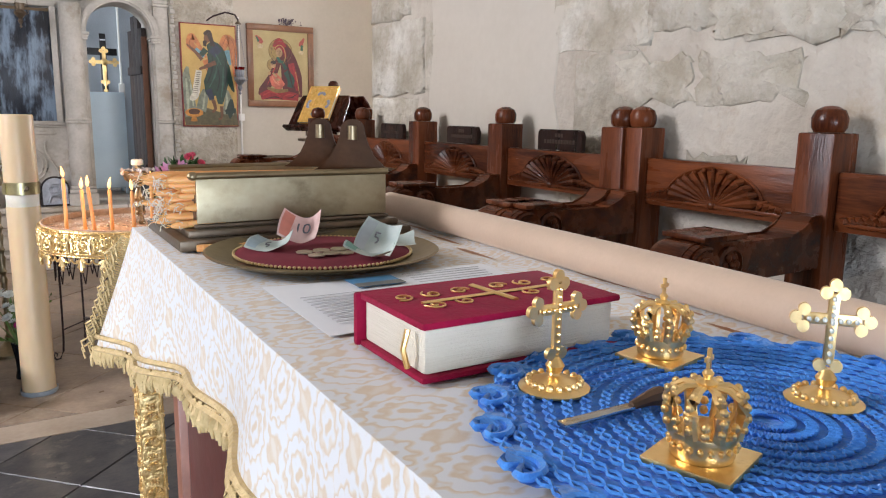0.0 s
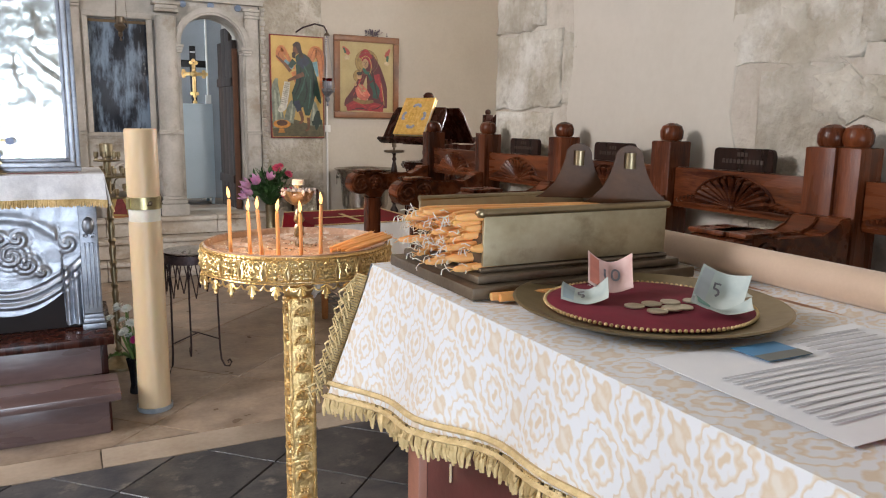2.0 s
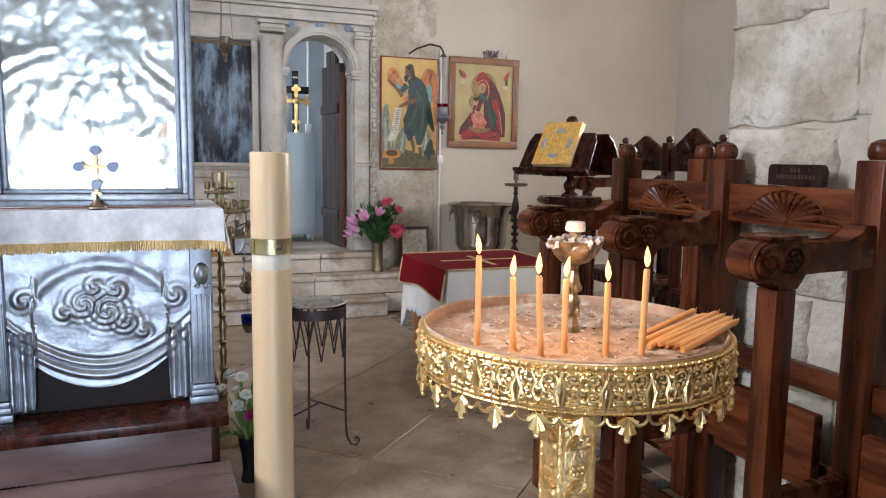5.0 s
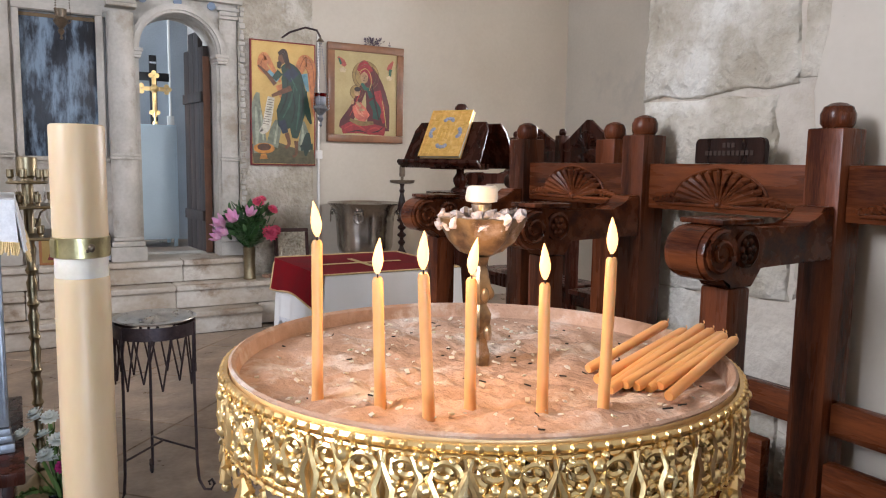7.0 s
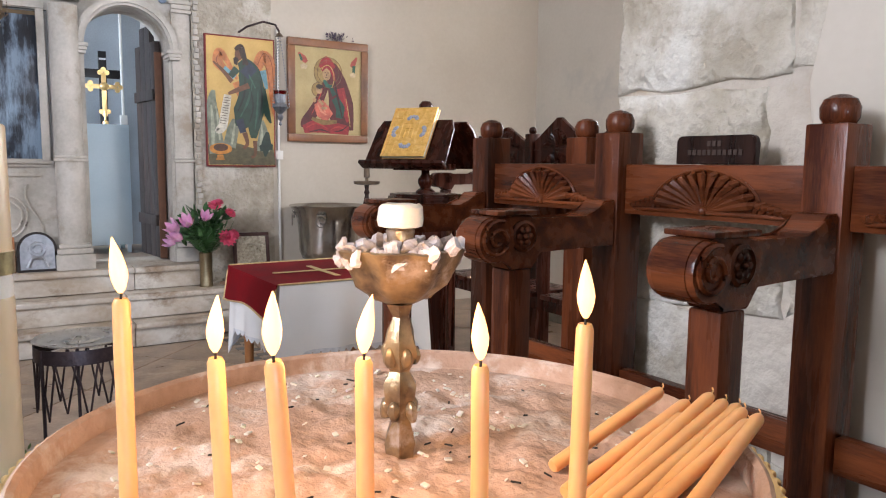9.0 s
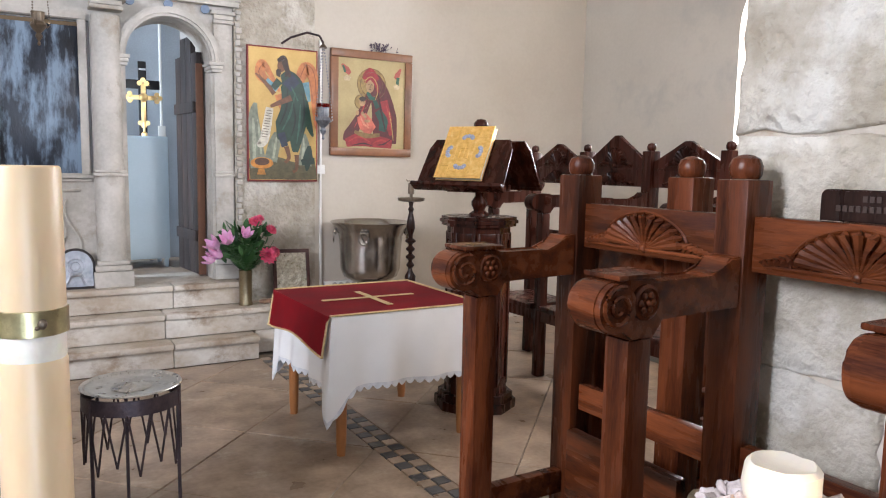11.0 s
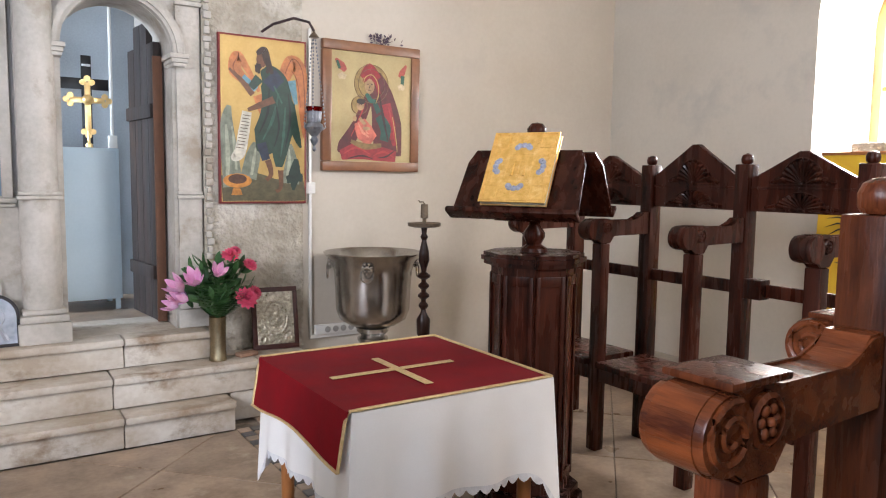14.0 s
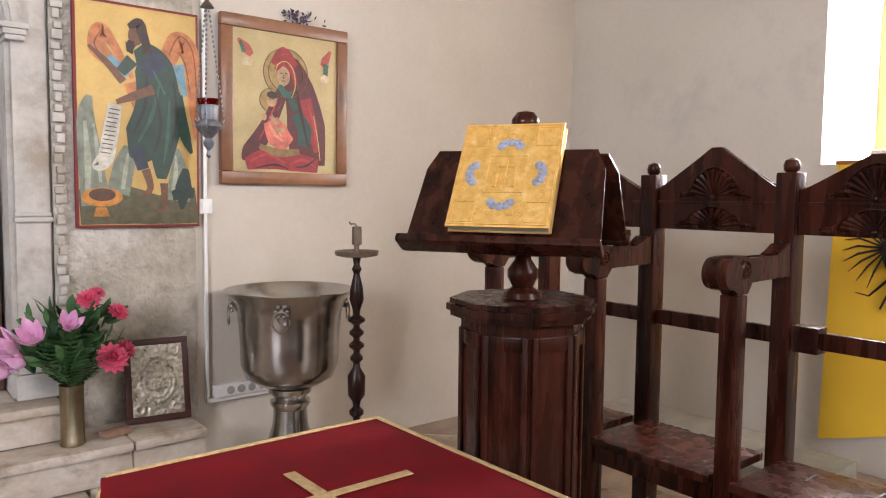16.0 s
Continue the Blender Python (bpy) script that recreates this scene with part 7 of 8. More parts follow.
layer(t, "painted_scroll", (0.62, 0.58, 0.48), -0.0050, [([(0.165, 0.54), (0.145, 0.42), (0.12, 0.30), (0.085, 0.27), (0.10, 0.31)], [0.028, 0.034, 0.034, 0.02, 0.012])])
bm = bmesh.new()
for i in range(11):
    s = i / 10
    stroke([(0.14 - 0.04 * s, 0.52 - 0.19 * s), (0.185 - 0.04 * s, 0.515 - 0.19 * s)], [0.0022, 0.0022], bm, -0.0054, 2)
part("scroll_lines", bm, paint((0.10, 0.06, 0.04)), t)
layer(t, "painted_dish", (0.55, 0.22, 0.03), -0.0052, [([(0.10, 0.09), (0.10, 0.05)], [0.02, 0.035])], [(0.105, 0.135, 0.085, 0.042)])
layer(t, "painted_dish_fill", (0.09, 0.035, 0.015), -0.0056, (), [(0.105, 0.145, 0.055, 0.028)])
layer(t, "painted_shrub", (0.010, 0.03, 0.022), -0.0052, [([(0.45, 0.08), (0.46, 0.18), (0.47, 0.27)], [0.006, 0.04, 0.012])], [(0.43, 0.15, 0.025, 0.03, 0.15), (0.49, 0.16, 0.02, 0.03, 0.15)])
layer(t, "painted_drapery_light", (0.03, 0.10, 0.065), -0.0046, [([(0.36, 0.66), (0.32, 0.50), (0.26, 0.38)], [0.004, 0.010, 0.003]), ([(0.40, 0.58), (0.39, 0.42), (0.37, 0.28)], [0.003, 0.009, 0.002]), ([(0.33, 0.70), (0.38, 0.60)], [0.004, 0.006])])

W2I, H2I = 0.70, 0.815
t = thing("framed_icon", pose(2.735, NW - 0.032, 1.43, 0.8), "gold icon of red-robed figures in a brown wooden frame", "icon")
for b in ((0, W2I, 0, 0.062), (0, W2I, H2I - 0.062, H2I), (0, 0.062, 0.0625, H2I - 0.0625), (W2I - 0.062, W2I, 0.0625, H2I - 0.0625)):
    part("frame_rail", block(b[0], b[1], -0.012, 0.03, b[2], b[3], 0.008), FRAMEWOOD, t)
part("gold_ground", block(0.06, W2I - 0.06, 0.002, 0.02, 0.06, H2I - 0.06), material("worn_gold_ground", (0.40, 0.315, 0.155), (0.31, 0.235, 0.11), 6, 0.45, 0.3, 0.05, 60), t)
RED, DRED, CORAL = (0.30, 0.012, 0.02), (0.10, 0.008, 0.012), (0.60, 0.14, 0.09)
layer(t, "painted_halo", (0.34, 0.22, 0.07), 0.0012, (), [(0.345, 0.56, 0.125, 0.125), (0.26, 0.42, 0.06, 0.06)])
layer(t, "painted_mantle", DRED, 0.0006, [([(0.36, 0.62), (0.42, 0.48), (0.46, 0.30), (0.47, 0.10)], [0.05, 0.085, 0.11, 0.10]), ([(0.33, 0.48), (0.25, 0.30), (0.16, 0.16), (0.14, 0.11)], [0.03, 0.04, 0.05, 0.03])])
layer(t, "painted_robe", RED, 0.0000, [([(0.13, 0.10), (0.25, 0.13), (0.38, 0.12), (0.53, 0.10)], [0.03, 0.055, 0.05, 0.035]), ([(0.45, 0.44), (0.49, 0.30), (0.52, 0.17)], [0.035, 0.035, 0.012]), ([(0.27, 0.60), (0.33, 0.66), (0.40, 0.60)], [0.012, 0.03, 0.014])])
layer(t, "painted_sleeve", (0.012, 0.06, 0.045), -0.0006, [([(0.40, 0.36), (0.45, 0.28), (0.44, 0.20)], [0.03, 0.04, 0.03]), ([(0.36, 0.46), (0.40, 0.38)], [0.015, 0.02])])
layer(t, "painted_tunic", CORAL, -0.0010, [([(0.26, 0.32), (0.30, 0.25), (0.36, 0.20)], [0.04, 0.065, 0.04])])
layer(t, "painted_hem", (0.22, 0.13, 0.04), -0.0014, [([(0.20, 0.19), (0.30, 0.16), (0.42, 0.17)], [0.012, 0.02, 0.014])])
layer(t, "painted_flesh", (0.46, 0.27, 0.13), -0.0018, [([(0.26, 0.34), (0.30, 0.30)], [0.012, 0.012])], [(0.33, 0.545, 0.035, 0.048), (0.265, 0.42, 0.028, 0.032), (0.31, 0.275, 0.028, 0.012), (0.225, 0.335, 0.014, 0.018)])
layer(t, "painted_hair", (0.03, 0.015, 0.01), -0.0022, (), [(0.268, 0.445, 0.030, 0.018)])
layer(t, "painted_feature", (0.07, 0.03, 0.015), -0.0024, [([(0.312, 0.556), (0.325, 0.559)], [0.003, 0.002]), ([(0.338, 0.560), (0.351, 0.556)], [0.002, 0.003]), ([(0.331, 0.552), (0.329, 0.532)], [0.0015, 0.003]), ([(0.320, 0.520), (0.338, 0.521)], [0.0025, 0.002]), ([(0.252, 0.424), (0.259, 0.425)], [0.002, 0.002]), ([(0.270, 0.425), (0.278, 0.423)], [0.002, 0.002])])
layer(t, "painted_veil_edge", (0.50, 0.34, 0.10), -0.0026, [([(0.283, 0.555), (0.30, 0.600), (0.345, 0.618), (0.385, 0.575), (0.395, 0.50), (0.375, 0.44)], [0.002, 0.003, 0.003, 0.003, 0.003, 0.002]), ([(0.50, 0.36), (0.525, 0.24), (0.54, 0.13)], [0.002, 0.003, 0.002])])
layer(t, "painted_collar", (0.02, 0.10, 0.07), -0.0012, [([(0.31, 0.50), (0.335, 0.46), (0.37, 0.45)], [0.012, 0.018, 0.010])])
layer(t, "painted_tunic_light", (0.72, 0.26, 0.16), -0.0013, [([(0.25, 0.31), (0.285, 0.25), (0.33, 0.22)], [0.003, 0.010, 0.003]), ([(0.29, 0.29), (0.32, 0.24)], [0.003, 0.007])])
layer(t, "painted_veil", RED, -0.0022, [([(0.285, 0.57), (0.33, 0.615), (0.38, 0.57), (0.40, 0.50)], [0.008, 0.022, 0.014, 0.01])])
layer(t, "painted_angel", (0.40, 0.07, 0.05), -0.0010, [([(0.09, 0.70), (0.13, 0.66), (0.16, 0.63)], [0.006, 0.026, 0.014]), ([(0.60, 0.70), (0.57, 0.65), (0.55, 0.62)], [0.006, 0.022, 0.012])])
layer(t, "painted_angel_robe", (0.02, 0.09, 0.05), -0.0014, [([(0.10, 0.69), (0.12, 0.64)], [0.008, 0.010]), ([(0.575, 0.63), (0.57, 0.57)], [0.014, 0.012])])
layer(t, "painted_cloud", (0.55, 0.42, 0.26), -0.0018, (), [(0.135, 0.595, 0.03, 0.02, 0.12), (0.565, 0.555, 0.028, 0.02, 0.12)])
layer(t, "painted_fold", (0.42, 0.03, 0.03), -0.0008, [([(0.15, 0.11), (0.24, 0.15), (0.34, 0.11)], [0.002, 0.008, 0.002]), ([(0.36, 0.10), (0.44, 0.13), (0.52, 0.09)], [0.002, 0.008, 0.002]), ([(0.47, 0.42), (0.50, 0.32), (0.52, 0.20)], [0.002, 0.007, 0.002]), ([(0.20, 0.22), (0.26, 0.34), (0.30, 0.44)], [0.002, 0.006, 0.002])])
layer(t, "painted_shadow_fold", (0.03, 0.004, 0.006), -0.0009, [([(0.18, 0.08), (0.28, 0.10), (0.36, 0.08)], [0.002, 0.006, 0.002]), ([(0.40, 0.50), (0.43, 0.36), (0.47, 0.20)], [0.003, 0.010, 0.003]), ([(0.52, 0.14), (0.46, 0.10), (0.40, 0.09)], [0.002, 0.006, 0.002])])
for cx, cz, rr in ((0.345, 0.56, 0.122), (0.345, 0.56, 0.095), (0.26, 0.42, 0.057)):
    part("halo_tracery", tube([(cx + rr * math.cos(a), 0.0008, cz + rr * math.sin(a)) for a in [2 * math.pi * i / 40 for i in range(41)]], 0.0022, 5), paint((0.16, 0.08, 0.03)), t)
random.seed(6)
t = thing("dried_flowers", pose(2.735 + 0.43, NW - 0.02, 1.43 + H2I + 0.001), "dried purple flowers lying on the picture frame", "flowers")
bm = bmesh.new()
for k in range(60):
    at = (random.gauss(0, 0.045), random.uniform(-0.02, 0.005), random.uniform(0.004, 0.06))
    leafblade(0.022, 0.006, 0.004, bm, aim(at, random.uniform(0, 6), random.uniform(0.2, 1.8)), 3)
for k in range(9):
    tube([(random.uniform(-0.02, 0.02), -0.008, 0.004), (random.uniform(-0.09, 0.09), -0.012, random.uniform(0.02, 0.075))], 0.0014, 4, bm)
tagged(part("sprigs", bm, plain("dry_purple", (0.10, 0.07, 0.10), 0.9), t), kind="stuff")

# ---- vigil lamps ----


def vigil_lamp(m, scale, chain, cup, label):
    t = thing("hanging_lamp", m @ Matrix.Diagonal((scale, scale, scale, 1)), label, "lamp", "hanging vigil lamps")
    bm = lathe([(0.002, -0.20), (0.010, -0.19), (0.005, -0.17), (0.016, -0.155), (0.020, -0.14), (0.012, -0.125), (0.034, -0.10), (0.046, -0.08), (0.042, -0.065), (0.030, -0.055), (0.036, -0.035), (0.036, -0.01), (0.040, 0.0), (0.030, -0.01)], 28, None, None, 14, 0.03)
    for k in range(3):
        a = k * 2.094
        tube([(0.044 * math.cos(a), 0.044 * math.sin(a), -0.09), (0.062 * math.cos(a), 0.062 * math.sin(a), -0.075), (0.056 * math.cos(a), 0.056 * math.sin(a), -0.055)], 0.004, 5, bm)
    part("body", bm, PEWTER if cup else BRASSDARK, t)
    if cup:
        part("red_cup", lathe([(0.028, -0.008), (0.036, 0.0), (0.042, 0.022), (0.040, 0.024), (0.03, 0.002)], 24), REDGLASS, t, "dark red glass cup")
    for k in range(3):
        a = k * 2.094
        bm = bmesh.new()
        n = int(chain / 0.016)
        for i in range(n):
            s = i / n
            r = 0.055 * (1 - s) + 0.006
            ball(0.0042, (r * math.cos(a), r * math.sin(a), -0.055 + (chain + 0.05) * s), bm, 5, 1.5)
        part("chain", bm, PEWTER if cup else BRASSDARK, t)
    part("chain_cap", lathe([(0.026, chain - 0.012), (0.018, chain + 0.002), (0.007, chain + 0.012), (0.004, chain + 0.03)], 16), BRASSDARK, t)
    return t


t = vigil_lamp(pose(2.605, 8.075, 1.775), 1.18, 0.375, True, "silver vigil lamp with red cup on chains")
bm = tube([((x - 2.605) / 1.18, (y - 8.075) / 1.18, (z - 1.775) / 1.18) for x, y, z in ((2.36, NW - 0.02, 2.24), (2.40, NW - 0.10, 2.275), (2.50, NW - 0.17, 2.31), (2.58, NW - 0.21, 2.29), (2.605, NW - 0.222, 2.24))], 0.007, 8)
part("wall_bracket", bm, IRON, t)
vigil_lamp(pose(0.777, 8.06, 2.24), 1.0, 0.9, False, "brass vigil lamp hanging on long chains")
t2 = vigil_lamp(pose(-0.565, 8.06, 2.24), 1.0, 0.9, False, "brass vigil lamp hanging on long chains")
for x in (0.777, -0.565):
    structure("lamp_hook", tube([(x, 8.06, 3.165), (x, 8.10, 3.20), (x, NW + 0.02, 3.20)], 0.008, 6), IRON, "iron hook carrying a hanging lamp", "hook")

# ---- things on the ledge ----
random.seed(23)
t = thing("flower_vase", pose(2.02, 8.085, 0.345), "brass shell vase of pink lilies, roses and fern", "flowers")
part("vase", lathe([(0.048, 0), (0.05, 0.006), (0.046, 0.02), (0.044, 0.12), (0.047, 0.24), (0.049, 0.25), (0.044, 0.248), (0.042, 0.2)], 28, None, None, 9, 0.02), BRASS, t)
bm = bmesh.new()
for k in range(24):
    a = random.uniform(0, 6.28)
    fern(random.uniform(0.20, 0.32), bm, aim((0, 0, 0.24), a, random.uniform(0.35, 1.15), 1.57))
for k in range(150):
    a = random.uniform(0, 6.28)
    r = random.uniform(0.02, 0.15)
    leafblade(random.uniform(0.06, 0.10), 0.019, 0.02, bm, aim((r * math.cos(a), 0.6 * r * math.sin(a), 0.30 + random.uniform(0, 0.26)), a, random.uniform(0.3, 1.3), random.uniform(0, 6)))
part("foliage", bm, LEAF, t, "dark green fern and leaves", sharp=80)
for x, y, z, az, el, s in ((-0.20, -0.07, 0.42, 3.4, 0.9, 0.11), (-0.14, -0.10, 0.46, 4.2, 0.9, 0.11), (-0.17, -0.04, 0.36, 3.2, 1.1, 0.10), (-0.03, -0.11, 0.50, 4.7, 0.9, 0.09), (-0.22, -0.03, 0.33, 3.1, 1.2, 0.09)):
    blossom("lily", aim((x, y, z), az, el), LILAC, t, "lily_blossom", s)
for x, y, z, az, el, s in ((0.13, -0.11, 0.36, 4.9, 1.0, 0.075), (0.06, -0.05, 0.60, 4.6, 0.7, 0.055), (0.17, -0.06, 0.54, 5.2, 0.8, 0.05), (0.20, -0.05, 0.38, 5.4, 1.0, 0.05), (0.10, -0.02, 0.62, 5.0, 0.5, 0.04)):
    blossom("full", aim((x, y, z), az, el), PINK, t, "rose_blossom", s)

t = thing("silver_icon_plaque", pose(2.40, 8.175, 0.347, -12, 0, -8), "small silver icon plaque in a brown frame", "icon")
w, h = 0.138, 0.375
part("backing", block(-w, w, -0.002, 0.012, 0, h, 0.003), plain("brown_frame", (0.07, 0.02, 0.015), 0.5), t)
RAILMAT = plain("brown_frame_rail", (0.06, 0.016, 0.012), 0.45)
for b in ((-w, w, 0, 0.028), (-w, w, h - 0.028, h), (-w, -w + 0.026, 0.0285, h - 0.0285), (w - 0.026, w, 0.0285, h - 0.0285)):
    part("raised_border", block(b[0], b[1], -0.012, -0.0025, b[2], b[3], 0.003), RAILMAT, t)


def plaque(u, v):
    x, z = (-w + 0.027) + (2 * w - 0.054) * u, 0.029 + (h - 0.058) * v
    r = math.hypot(x * 1.15, (z - h / 2) * 0.82)
    d = 0.004 * math.exp(-((r - 0.085) / 0.007) ** 2) + 0.003 * math.exp(-((r - 0.065) / 0.005) ** 2)
    d += 0.0035 * noise.noise((x * 70, z * 70, 3)) + 0.004 * max(0, 1 - r / 0.05) * (0.6 + 0.5 * math.sin(z * 160) * math.sin(x * 120))
    for cx in (-0.08, 0.08):
        for cz in (0.06, h - 0.06):
            k = math.hypot(x - cx, z - cz)
            d += 0.005 * math.exp(-((k - 0.018) / 0.006) ** 2)
    return (x, -0.0065 - d, z)


part("silver_relief", sheet(60, 80, plaque), material("plaque_silver", (0.66, 0.63, 0.54), (0.36, 0.33, 0.26), 50, 0.32, 1.0, 0.5, 160), t, sharp=80)
t = thing("flat_stone", pose(2.19, 8.10, 0.345, 0, 0, 15), "flat reddish stone lying on the ledge", "stone")
part("stone", block(-0.06, 0.06, -0.035, 0.035, 0, 0.025, 0.011), plain("reddish_stone", (0.34, 0.20, 0.13), 0.9), t)
for x, label, w2, h2, mat in ((0.94, "small arched silver icon standing on the step", 0.12, 0.27, "a"), (0.70, "small painted icon in a gilt frame on the step", 0.11, 0.24, "b")):
    t = thing("small_icon", pose(x, 8.20, 0.513, -8), label, "icon", "small icons on the step")
    if mat == "a":
        out = [(-w2, 0), (w2, 0), (w2, h2 - w2)] + arc(0, h2 - w2, w2, 0, 180, 14)[1:]
        part("backing", prism(out, 0.016), plain("black_lacquer", (0.02, 0.012, 0.01), 0.3), t)
        k = 0.86
        out = [(-w2 * k, 0.016), (w2 * k, 0.016), (w2 * k, h2 - w2)] + arc(0, h2 - w2, w2 * k, 0, 180, 14)[1:]
        part("silver_relief", prism(out, 0.006, None, Matrix.Translation((0, -0.007, 0))), SILVER, t)
        bm = bmesh.new()
        for r in (0.05, 0.03):
            tube([(r * math.cos(a), -0.009, 0.15 + r * math.sin(a)) for a in [2 * math.pi * i / 20 for i in range(21)]], 0.005, 6, bm)
        tube([(-0.06, -0.009, 0.03), (-0.03, -0.012, 0.09), (0.03, -0.012, 0.09), (0.06, -0.009, 0.03)], 0.014, 6, bm)
        part("relief_figures", bm, SILVER, t)
    else:
        part("frame_rail", block(-w2, w2, 0, 0.016, 0, h2, 0.003), PINE, t)
        part("gold_ground", block(-w2 + 0.018, w2 - 0.018, -0.003, -0.0005, 0.018, h2 - 0.018), ICONGOLD, t)
        layer(t, "painted_robe", (0.20, 0.02, 0.02), -0.0042, [([(0, 0.17), (0.005, 0.10), (0.0, 0.03)], [0.02, 0.045, 0.06])])

# ---- small fixtures ----
t = thing("wall_switch", pose(2.665, NW - 0.002, 1.315), "small white light switch on the wall", "switch")
part("plate", block(-0.032, 0.032, -0.022, 0, -0.03, 0.04, 0.004), PLASTIC, t)
part("rocker", block(-0.018, 0.018, -0.027, -0.0225, -0.014, 0.022, 0.002), PLASTIC, t)
t = thing("socket_strip", pose(2.66, NW - 0.003, 0.395), "white strip of power sockets on a cable duct", "socket")
part("duct", block(0, 0.5, -0.02, 0, -0.035, -0.012, 0.003), PLASTIC, t)
part("duct", block(-0.005, 0.012, -0.018, 0, -0.011, 1.9, 0.003), PLASTIC, t)
part("strip", block(0.03, 0.36, -0.04, -0.001, -0.010, 0.05, 0.006), PLASTIC, t)
for k in range(4):
    part("outlet", disc(0.02, 0.003, 18, None, Matrix.Translation((0.11 + 0.055 * k, -0.0405, 0.02)) @ Matrix.Rotation(radians(90), 4, "X")), plain("outlet_shade", (0.40, 0.38, 0.35), 0.5) if k == 0 else bpy.data.materials["outlet_shade"], t)
t = thing("low_duct_box", pose(4.72, 6.75, 0), "low grey metal duct box on the floor with cables", "box")
part("box", block(-0.22, 0.22, -0.55, 0.75, 0, 0.17, 0.008), plain("grey_green_metal", (0.30, 0.30, 0.26), 0.5), t)
part("lid", block(-0.23, 0.23, -0.20, 0.76, 0.171, 0.185, 0.004), plain("dusty_lid", (0.38, 0.36, 0.31), 0.6), t)
bm = bmesh.new()
for k in range(5):
    tube([(-0.15 + 0.04 * math.sin(i * 0.9 + k), -0.05 + 0.045 * i, 0.195 + 0.012 * abs(math.sin(i + k))) for i in range(14)], 0.005, 5, bm)
part("cable_tangle", bm, BLACKPAINT, t)
t = thing("white_pipe", pose(5.2, 6.0, 0.05), "white plastic pipe along the floor by the wall", "pipe")
part("pipe", tube([(0, 0.15, 0.0), (0, 0.05, -0.015), (0, -1.2, -0.015)], 0.026, 12), PLASTIC, t)

# ---- trees seen through the open doorway ----
random.seed(40)
for k, (x, y, s) in enumerate(((-0.35, -10.0, 1.0), (1.2, -10.5, 1.25), (3.5, -9.0, 1.0), (-7.0, -12.0, 1.3))):
    t = thing("tree", pose(x, y, -0.05, 0, 0, 40 * k), "leafy green tree growing outside the doorway", "tree", "trees outside the doorway")
    bm = tube([(0, 0, 0), (0.05, 0.02, 0.9), (0.0, 0.05, 1.8), (0.08, 0.0, 2.6)], 0.1, 10, None, None, [0.16 * s, 0.12 * s, 0.09 * s, 0.05 * s])
    for j in range(6):
        a = j * 1.05
        tube([(0, 0.03, 1.5 + 0.15 * j), (0.5 * math.cos(a), 0.5 * math.sin(a), 2.1 + 0.15 * j), (1.0 * s * math.cos(a), 1.0 * s * math.sin(a), 2.5 + 0.2 * j)], 0.04, 6, bm, None, [0.05, 0.035, 0.012])
    part("trunk", bm, plain("bark", (0.12, 0.09, 0.06), 0.9), t)
    verts, faces = [], []
    for j in range(2600):
        a, el = random.uniform(0, 6.28), random.uniform(-1, 1)
        cl = random.Random(j % 23)
        c = Vector((cl.uniform(-1.1, 1.1), cl.uniform(-1.1, 1.1), cl.uniform(1.7, 3.5))) * s
        p = c + Vector((random.gauss(0, 0.24), random.gauss(0, 0.24), random.gauss(0, 0.2)))
        u = Vector((random.uniform(-1, 1), random.uniform(-1, 1), random.uniform(-1, 1))).normalized() * 0.075
        w3 = u.orthogonal().normalized() * 0.03
        i0 = len(verts)
        verts += [p, p + u * 0.5 + w3, p + u, p + u * 0.5 - w3]
        faces.append((i0, i0 + 1, i0 + 2, i0 + 3))
    me = bpy.data.meshes.new("crown")
    me.from_pydata([tuple(v) for v in verts], [], faces)
    me.materials.append(LEAFPALE)
    shared("crown", me, t, Matrix.Identity(4))

# ---- wall stones ----
random.seed(77)
PIER = bpy.data.objects["wall_pier"]


def wallstone(y0, y1, z0, z1, proud, mat=ROUGH_STONE, n=7, j=0.010):
    own = bmesh.new()
    outl = []
    for a, b in (((y0, z0), (y1, z0)), ((y1, z0), (y1, z1)), ((y1, z1), (y0, z1)), ((y0, z1), (y0, z0))):
        for i in range(n):
            s = i / n
            outl.append((a[0] + (b[0] - a[0]) * s + random.uniform(-j, j), a[1] + (b[1] - a[1]) * s + random.uniform(-j, j)))
    cyy, czz = (y0 + y1) / 2, (z0 + z1) / 2
    rings = [[own.verts.new((2.136, y, z)) for y, z in outl]]
    rough = 0.0025 if mat is ROUGH_STONE else 0.0
    for k, (sc, px) in enumerate(((0.985, proud * 0.7), (0.95, proud), (0.6, proud * 1.05), (0.25, proud)) if rough else ((0.992, proud * 0.8), (0.98, proud))):
        rings.append([own.verts.new((2.135 - px - random.uniform(-rough, rough), cyy + (y - cyy) * sc, czz + (z - czz) * sc)) for y, z in outl])
    for a, b in zip(rings, rings[1:]):
        for i in range(len(outl)):
            j = (i + 1) % len(outl)
            own.faces.new((a[i], a[j], b[j], b[i]))
    own.faces.new(rings[-1])
    part("stone" if mat is ROUGH_STONE else "render_patch", own, mat, PIER, sharp=50)


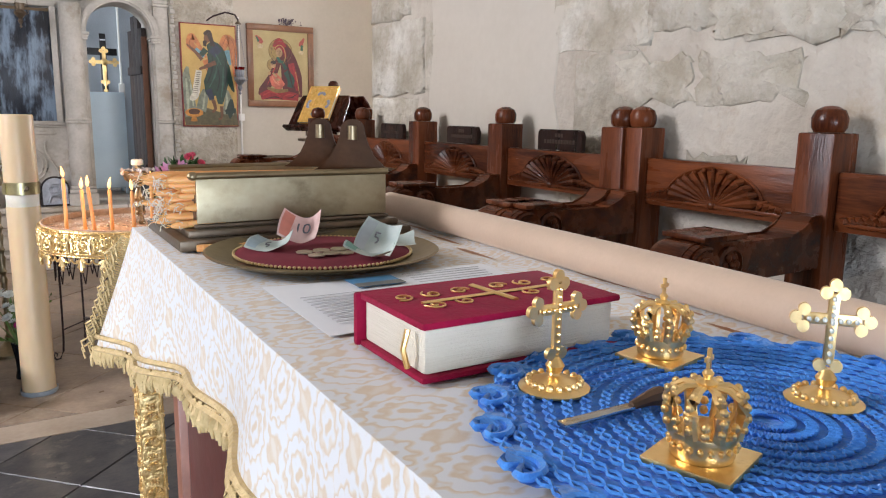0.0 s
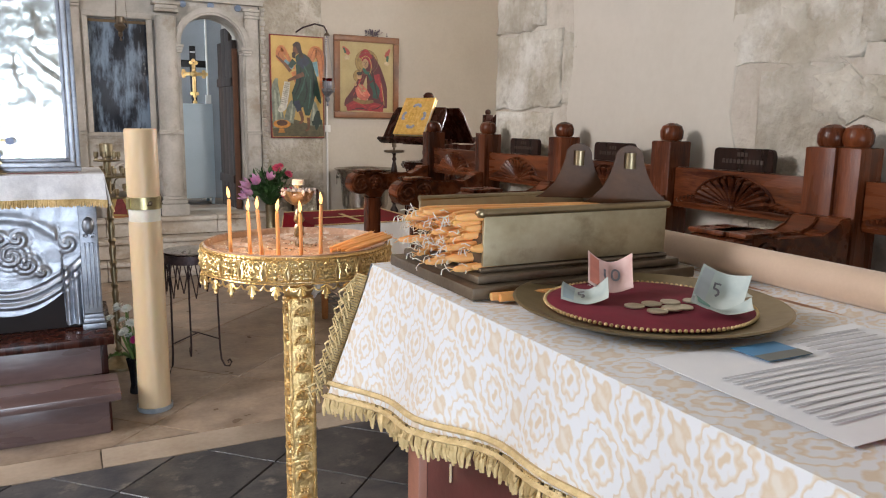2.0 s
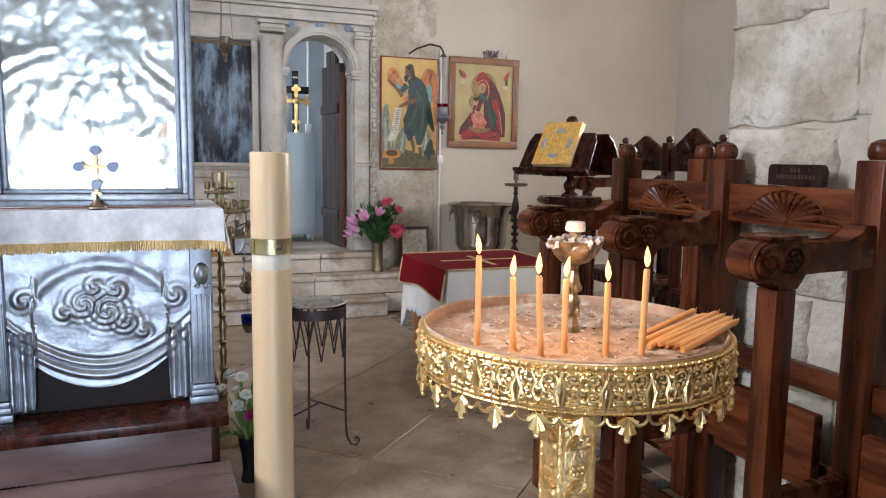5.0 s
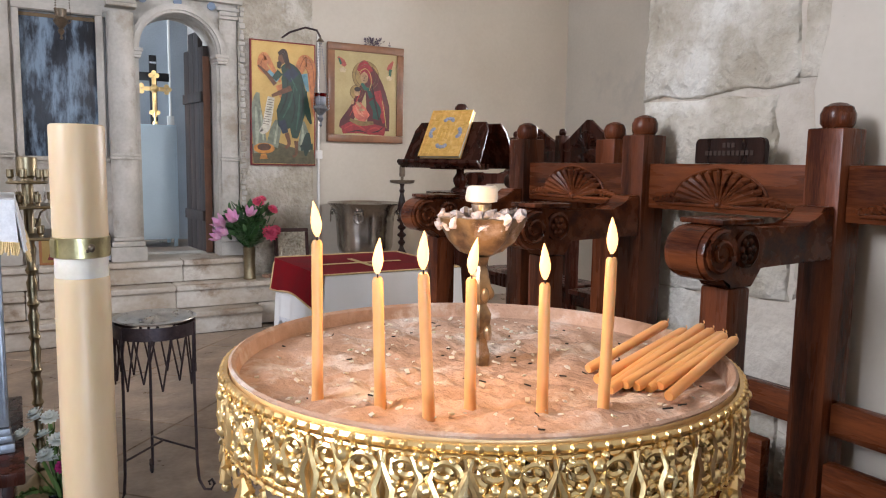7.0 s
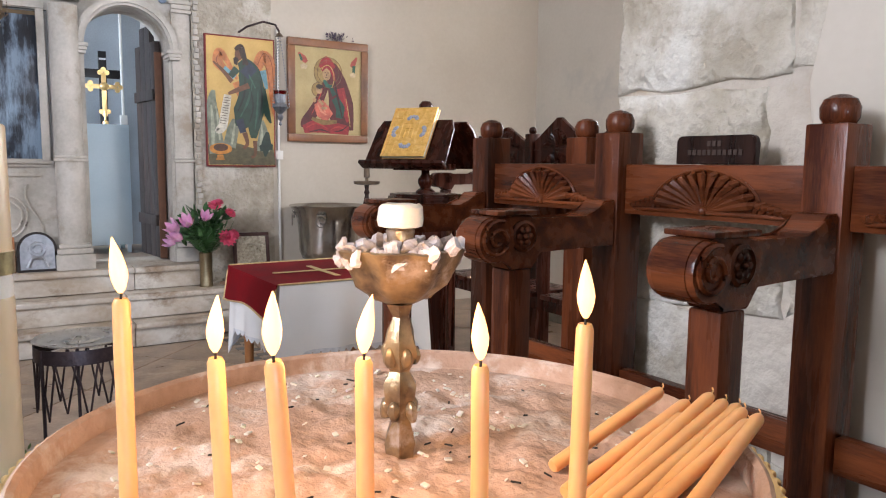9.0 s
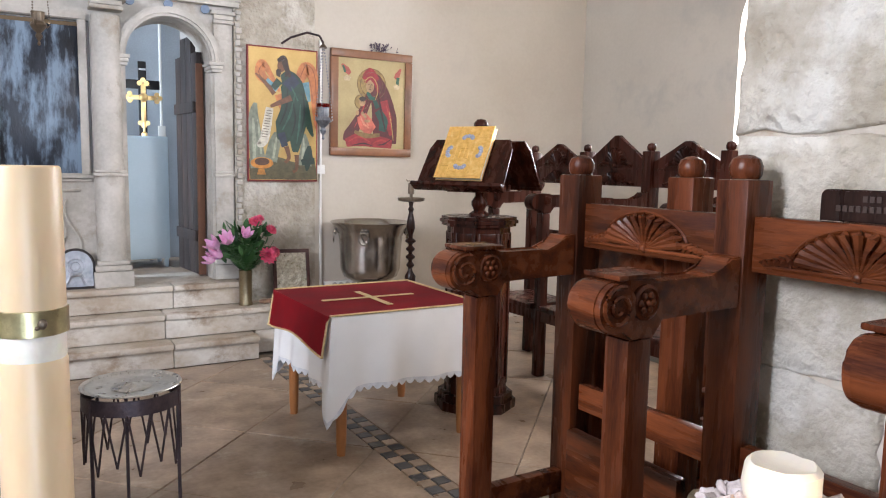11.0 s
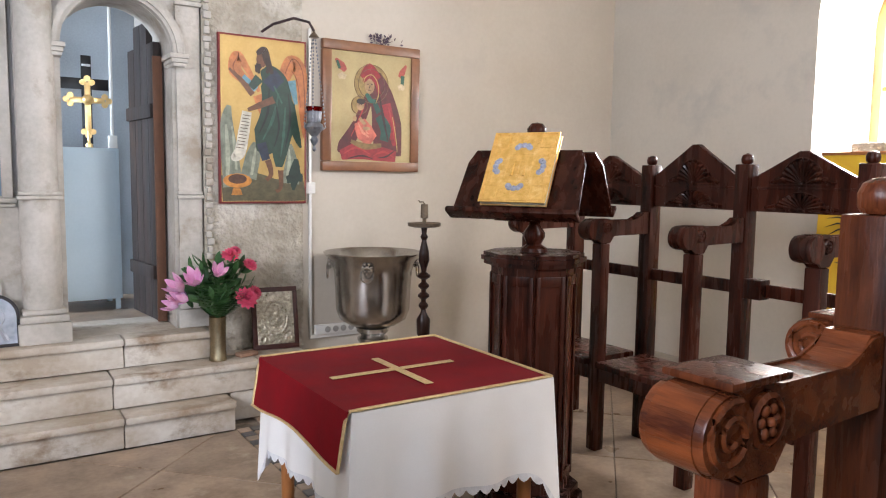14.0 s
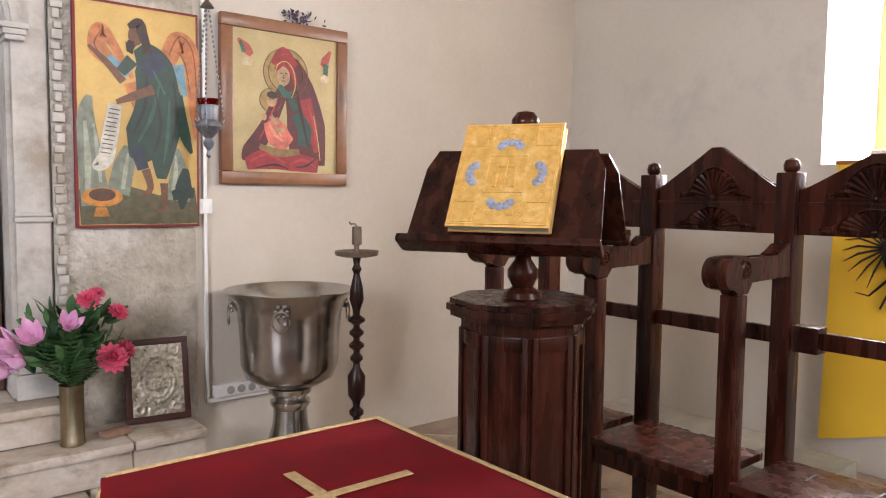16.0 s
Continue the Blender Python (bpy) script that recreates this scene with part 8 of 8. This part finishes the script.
z = 0.02
k = 0
while z < 3.2:
    h = random.uniform(0.26, 0.34)
    w = (0.54 if k % 2 else 0.40) + random.uniform(-0.04, 0.06)
    wallstone(4.09 - w, 4.09, z, z + h - 0.012, 0.014)
    if k % 2:
        wallstone(4.09 - w - 0.16, 4.09 - w - 0.01, z + 0.02, z + h - 0.04, 0.004)
    z += h
    k += 1
for y0, y1, z0, z1 in ((2.33, 2.60, 0.95, 1.56), (2.28, 2.72, 1.57, 1.88), (2.0, 2.30, 1.60, 1.95), (1.45, 1.98, 1.56, 1.62), (2.75, 3.1, 1.92, 2.3)):
    wallstone(y0, y1, z0, z1, 0.006)

# rubble showing through worn limewash further back
random.seed(51)
z = 0.62
while z < 2.7:
    h = random.uniform(0.10, 0.19)
    y = 0.35 + random.uniform(0, 0.2)
    while y < 2.55:
        w = random.uniform(0.16, 0.40)
        if random.random() < 0.5:
            wallstone(y, min(y + w, 2.62), z, z + h - 0.018, random.uniform(0.003, 0.009), ROUGH_STONE, 7, 0.024)
        y += w + 0.02
    z += h

# plain render over the pier between stones
wallstone(2.68, 3.52, 0.0, H - 0.02, 0.006, PLASTER, 30, 0.028)

# ---- paving ----
FLOOR = bpy.data.objects["floor_bed"]
random.seed(15)


def slab(poly, mat, top=0.0, gap=0.003):
    """One floor stone with a worn, rounded edge."""
    own = bmesh.new()
    c = Vector((sum(p[0] for p in poly) / len(poly), sum(p[1] for p in poly) / len(poly), 0))
    rings = []
    for inset, z in ((gap, -0.013), (gap, top - 0.003), (gap + 0.004, top)):
        ring = []
        for x, y in poly:
            d = Vector((x, y, 0)) - c
            ring.append(own.verts.new(Vector((x, y, z)) - d.normalized() * inset))
        rings.append(ring)
    for a, b in zip(rings, rings[1:]):
        for i in range(len(poly)):
            j = (i + 1) % len(poly)
            own.faces.new((a[i], a[j], b[j], b[i]))
    own.faces.new(rings[-1])
    own.faces.new(rings[0][::-1])
    return part("floor_slab", own, mat, FLOOR)


def clip(poly, axis, limit, keep_above):
    out = []
    for i in range(len(poly)):
        a, b = poly[i], poly[(i + 1) % len(poly)]
        ina, inb = (a[axis] >= limit) == keep_above, (b[axis] >= limit) == keep_above
        if ina:
            out.append(a)
        if ina != inb:
            s = (limit - a[axis]) / (b[axis] - a[axis])
            out.append((a[0] + (b[0] - a[0]) * s, a[1] + (b[1] - a[1]) * s))
    return out


def clipped(poly, x0, x1, y0, y1):
    for axis, lim, ab in ((0, x0, True), (0, x1, False), (1, y0, True), (1, y1, False)):
        if len(poly) < 3:
            return []
        poly = clip(poly, axis, lim, ab)
    return poly


def area(poly):
    return abs(sum(a[0] * b[1] - b[0] * a[1] for a, b in zip(poly, poly[1:] + poly[:1]))) / 2


def diamonds(x0, x1, y0, y1, size, mat, ox=0.58, oy=4.51):
    k = size / math.sqrt(2)
    for i in range(-14, 15):
        for j in range(-14, 15):
            cx, cy2 = ox + (i - j) * k, oy + (i + j) * k
            poly = clipped([(cx, cy2), (cx + k, cy2 + k), (cx, cy2 + 2 * k), (cx - k, cy2 + k)], x0, x1, y0, y1)
            if len(poly) >= 3 and area(poly) > 0.004:
                slab(poly, mat, random.uniform(-0.001, 0.0012))


diamonds(-3.6, 2.05, 4.335, 7.845, 0.70, SLAB)
diamonds(2.20, EW, 4.335, 8.29, 0.70, SLAB)
x = -3.6
while x < EW - 0.2:
    w = random.uniform(0.5, 0.95)
    slab([(x, 4.14), (min(x + w, EW), 4.14), (min(x + w, EW), 4.33), (x, 4.33)], SLAB_PALE)
    x += w
diamonds(-3.6, 2.13, -2.75, 4.135, 0.42, SLAB_DARK, 0.4, 3.9)
diamonds(2.76, EW, 0.8, 4.135, 0.70, SLAB)
# checkered inlay of small dark and pale squares
k = 0
y = 4.34
while y < 7.84:
    for c in range(2):
        x = 2.053 + c * 0.072
        slab([(x, y), (x + 0.070, y), (x + 0.070, y + 0.07), (x, y + 0.07)], SLAB_DARK if (k + c) % 2 else SLAB, 0.0005, 0.002)
    y += 0.072
    k += 1
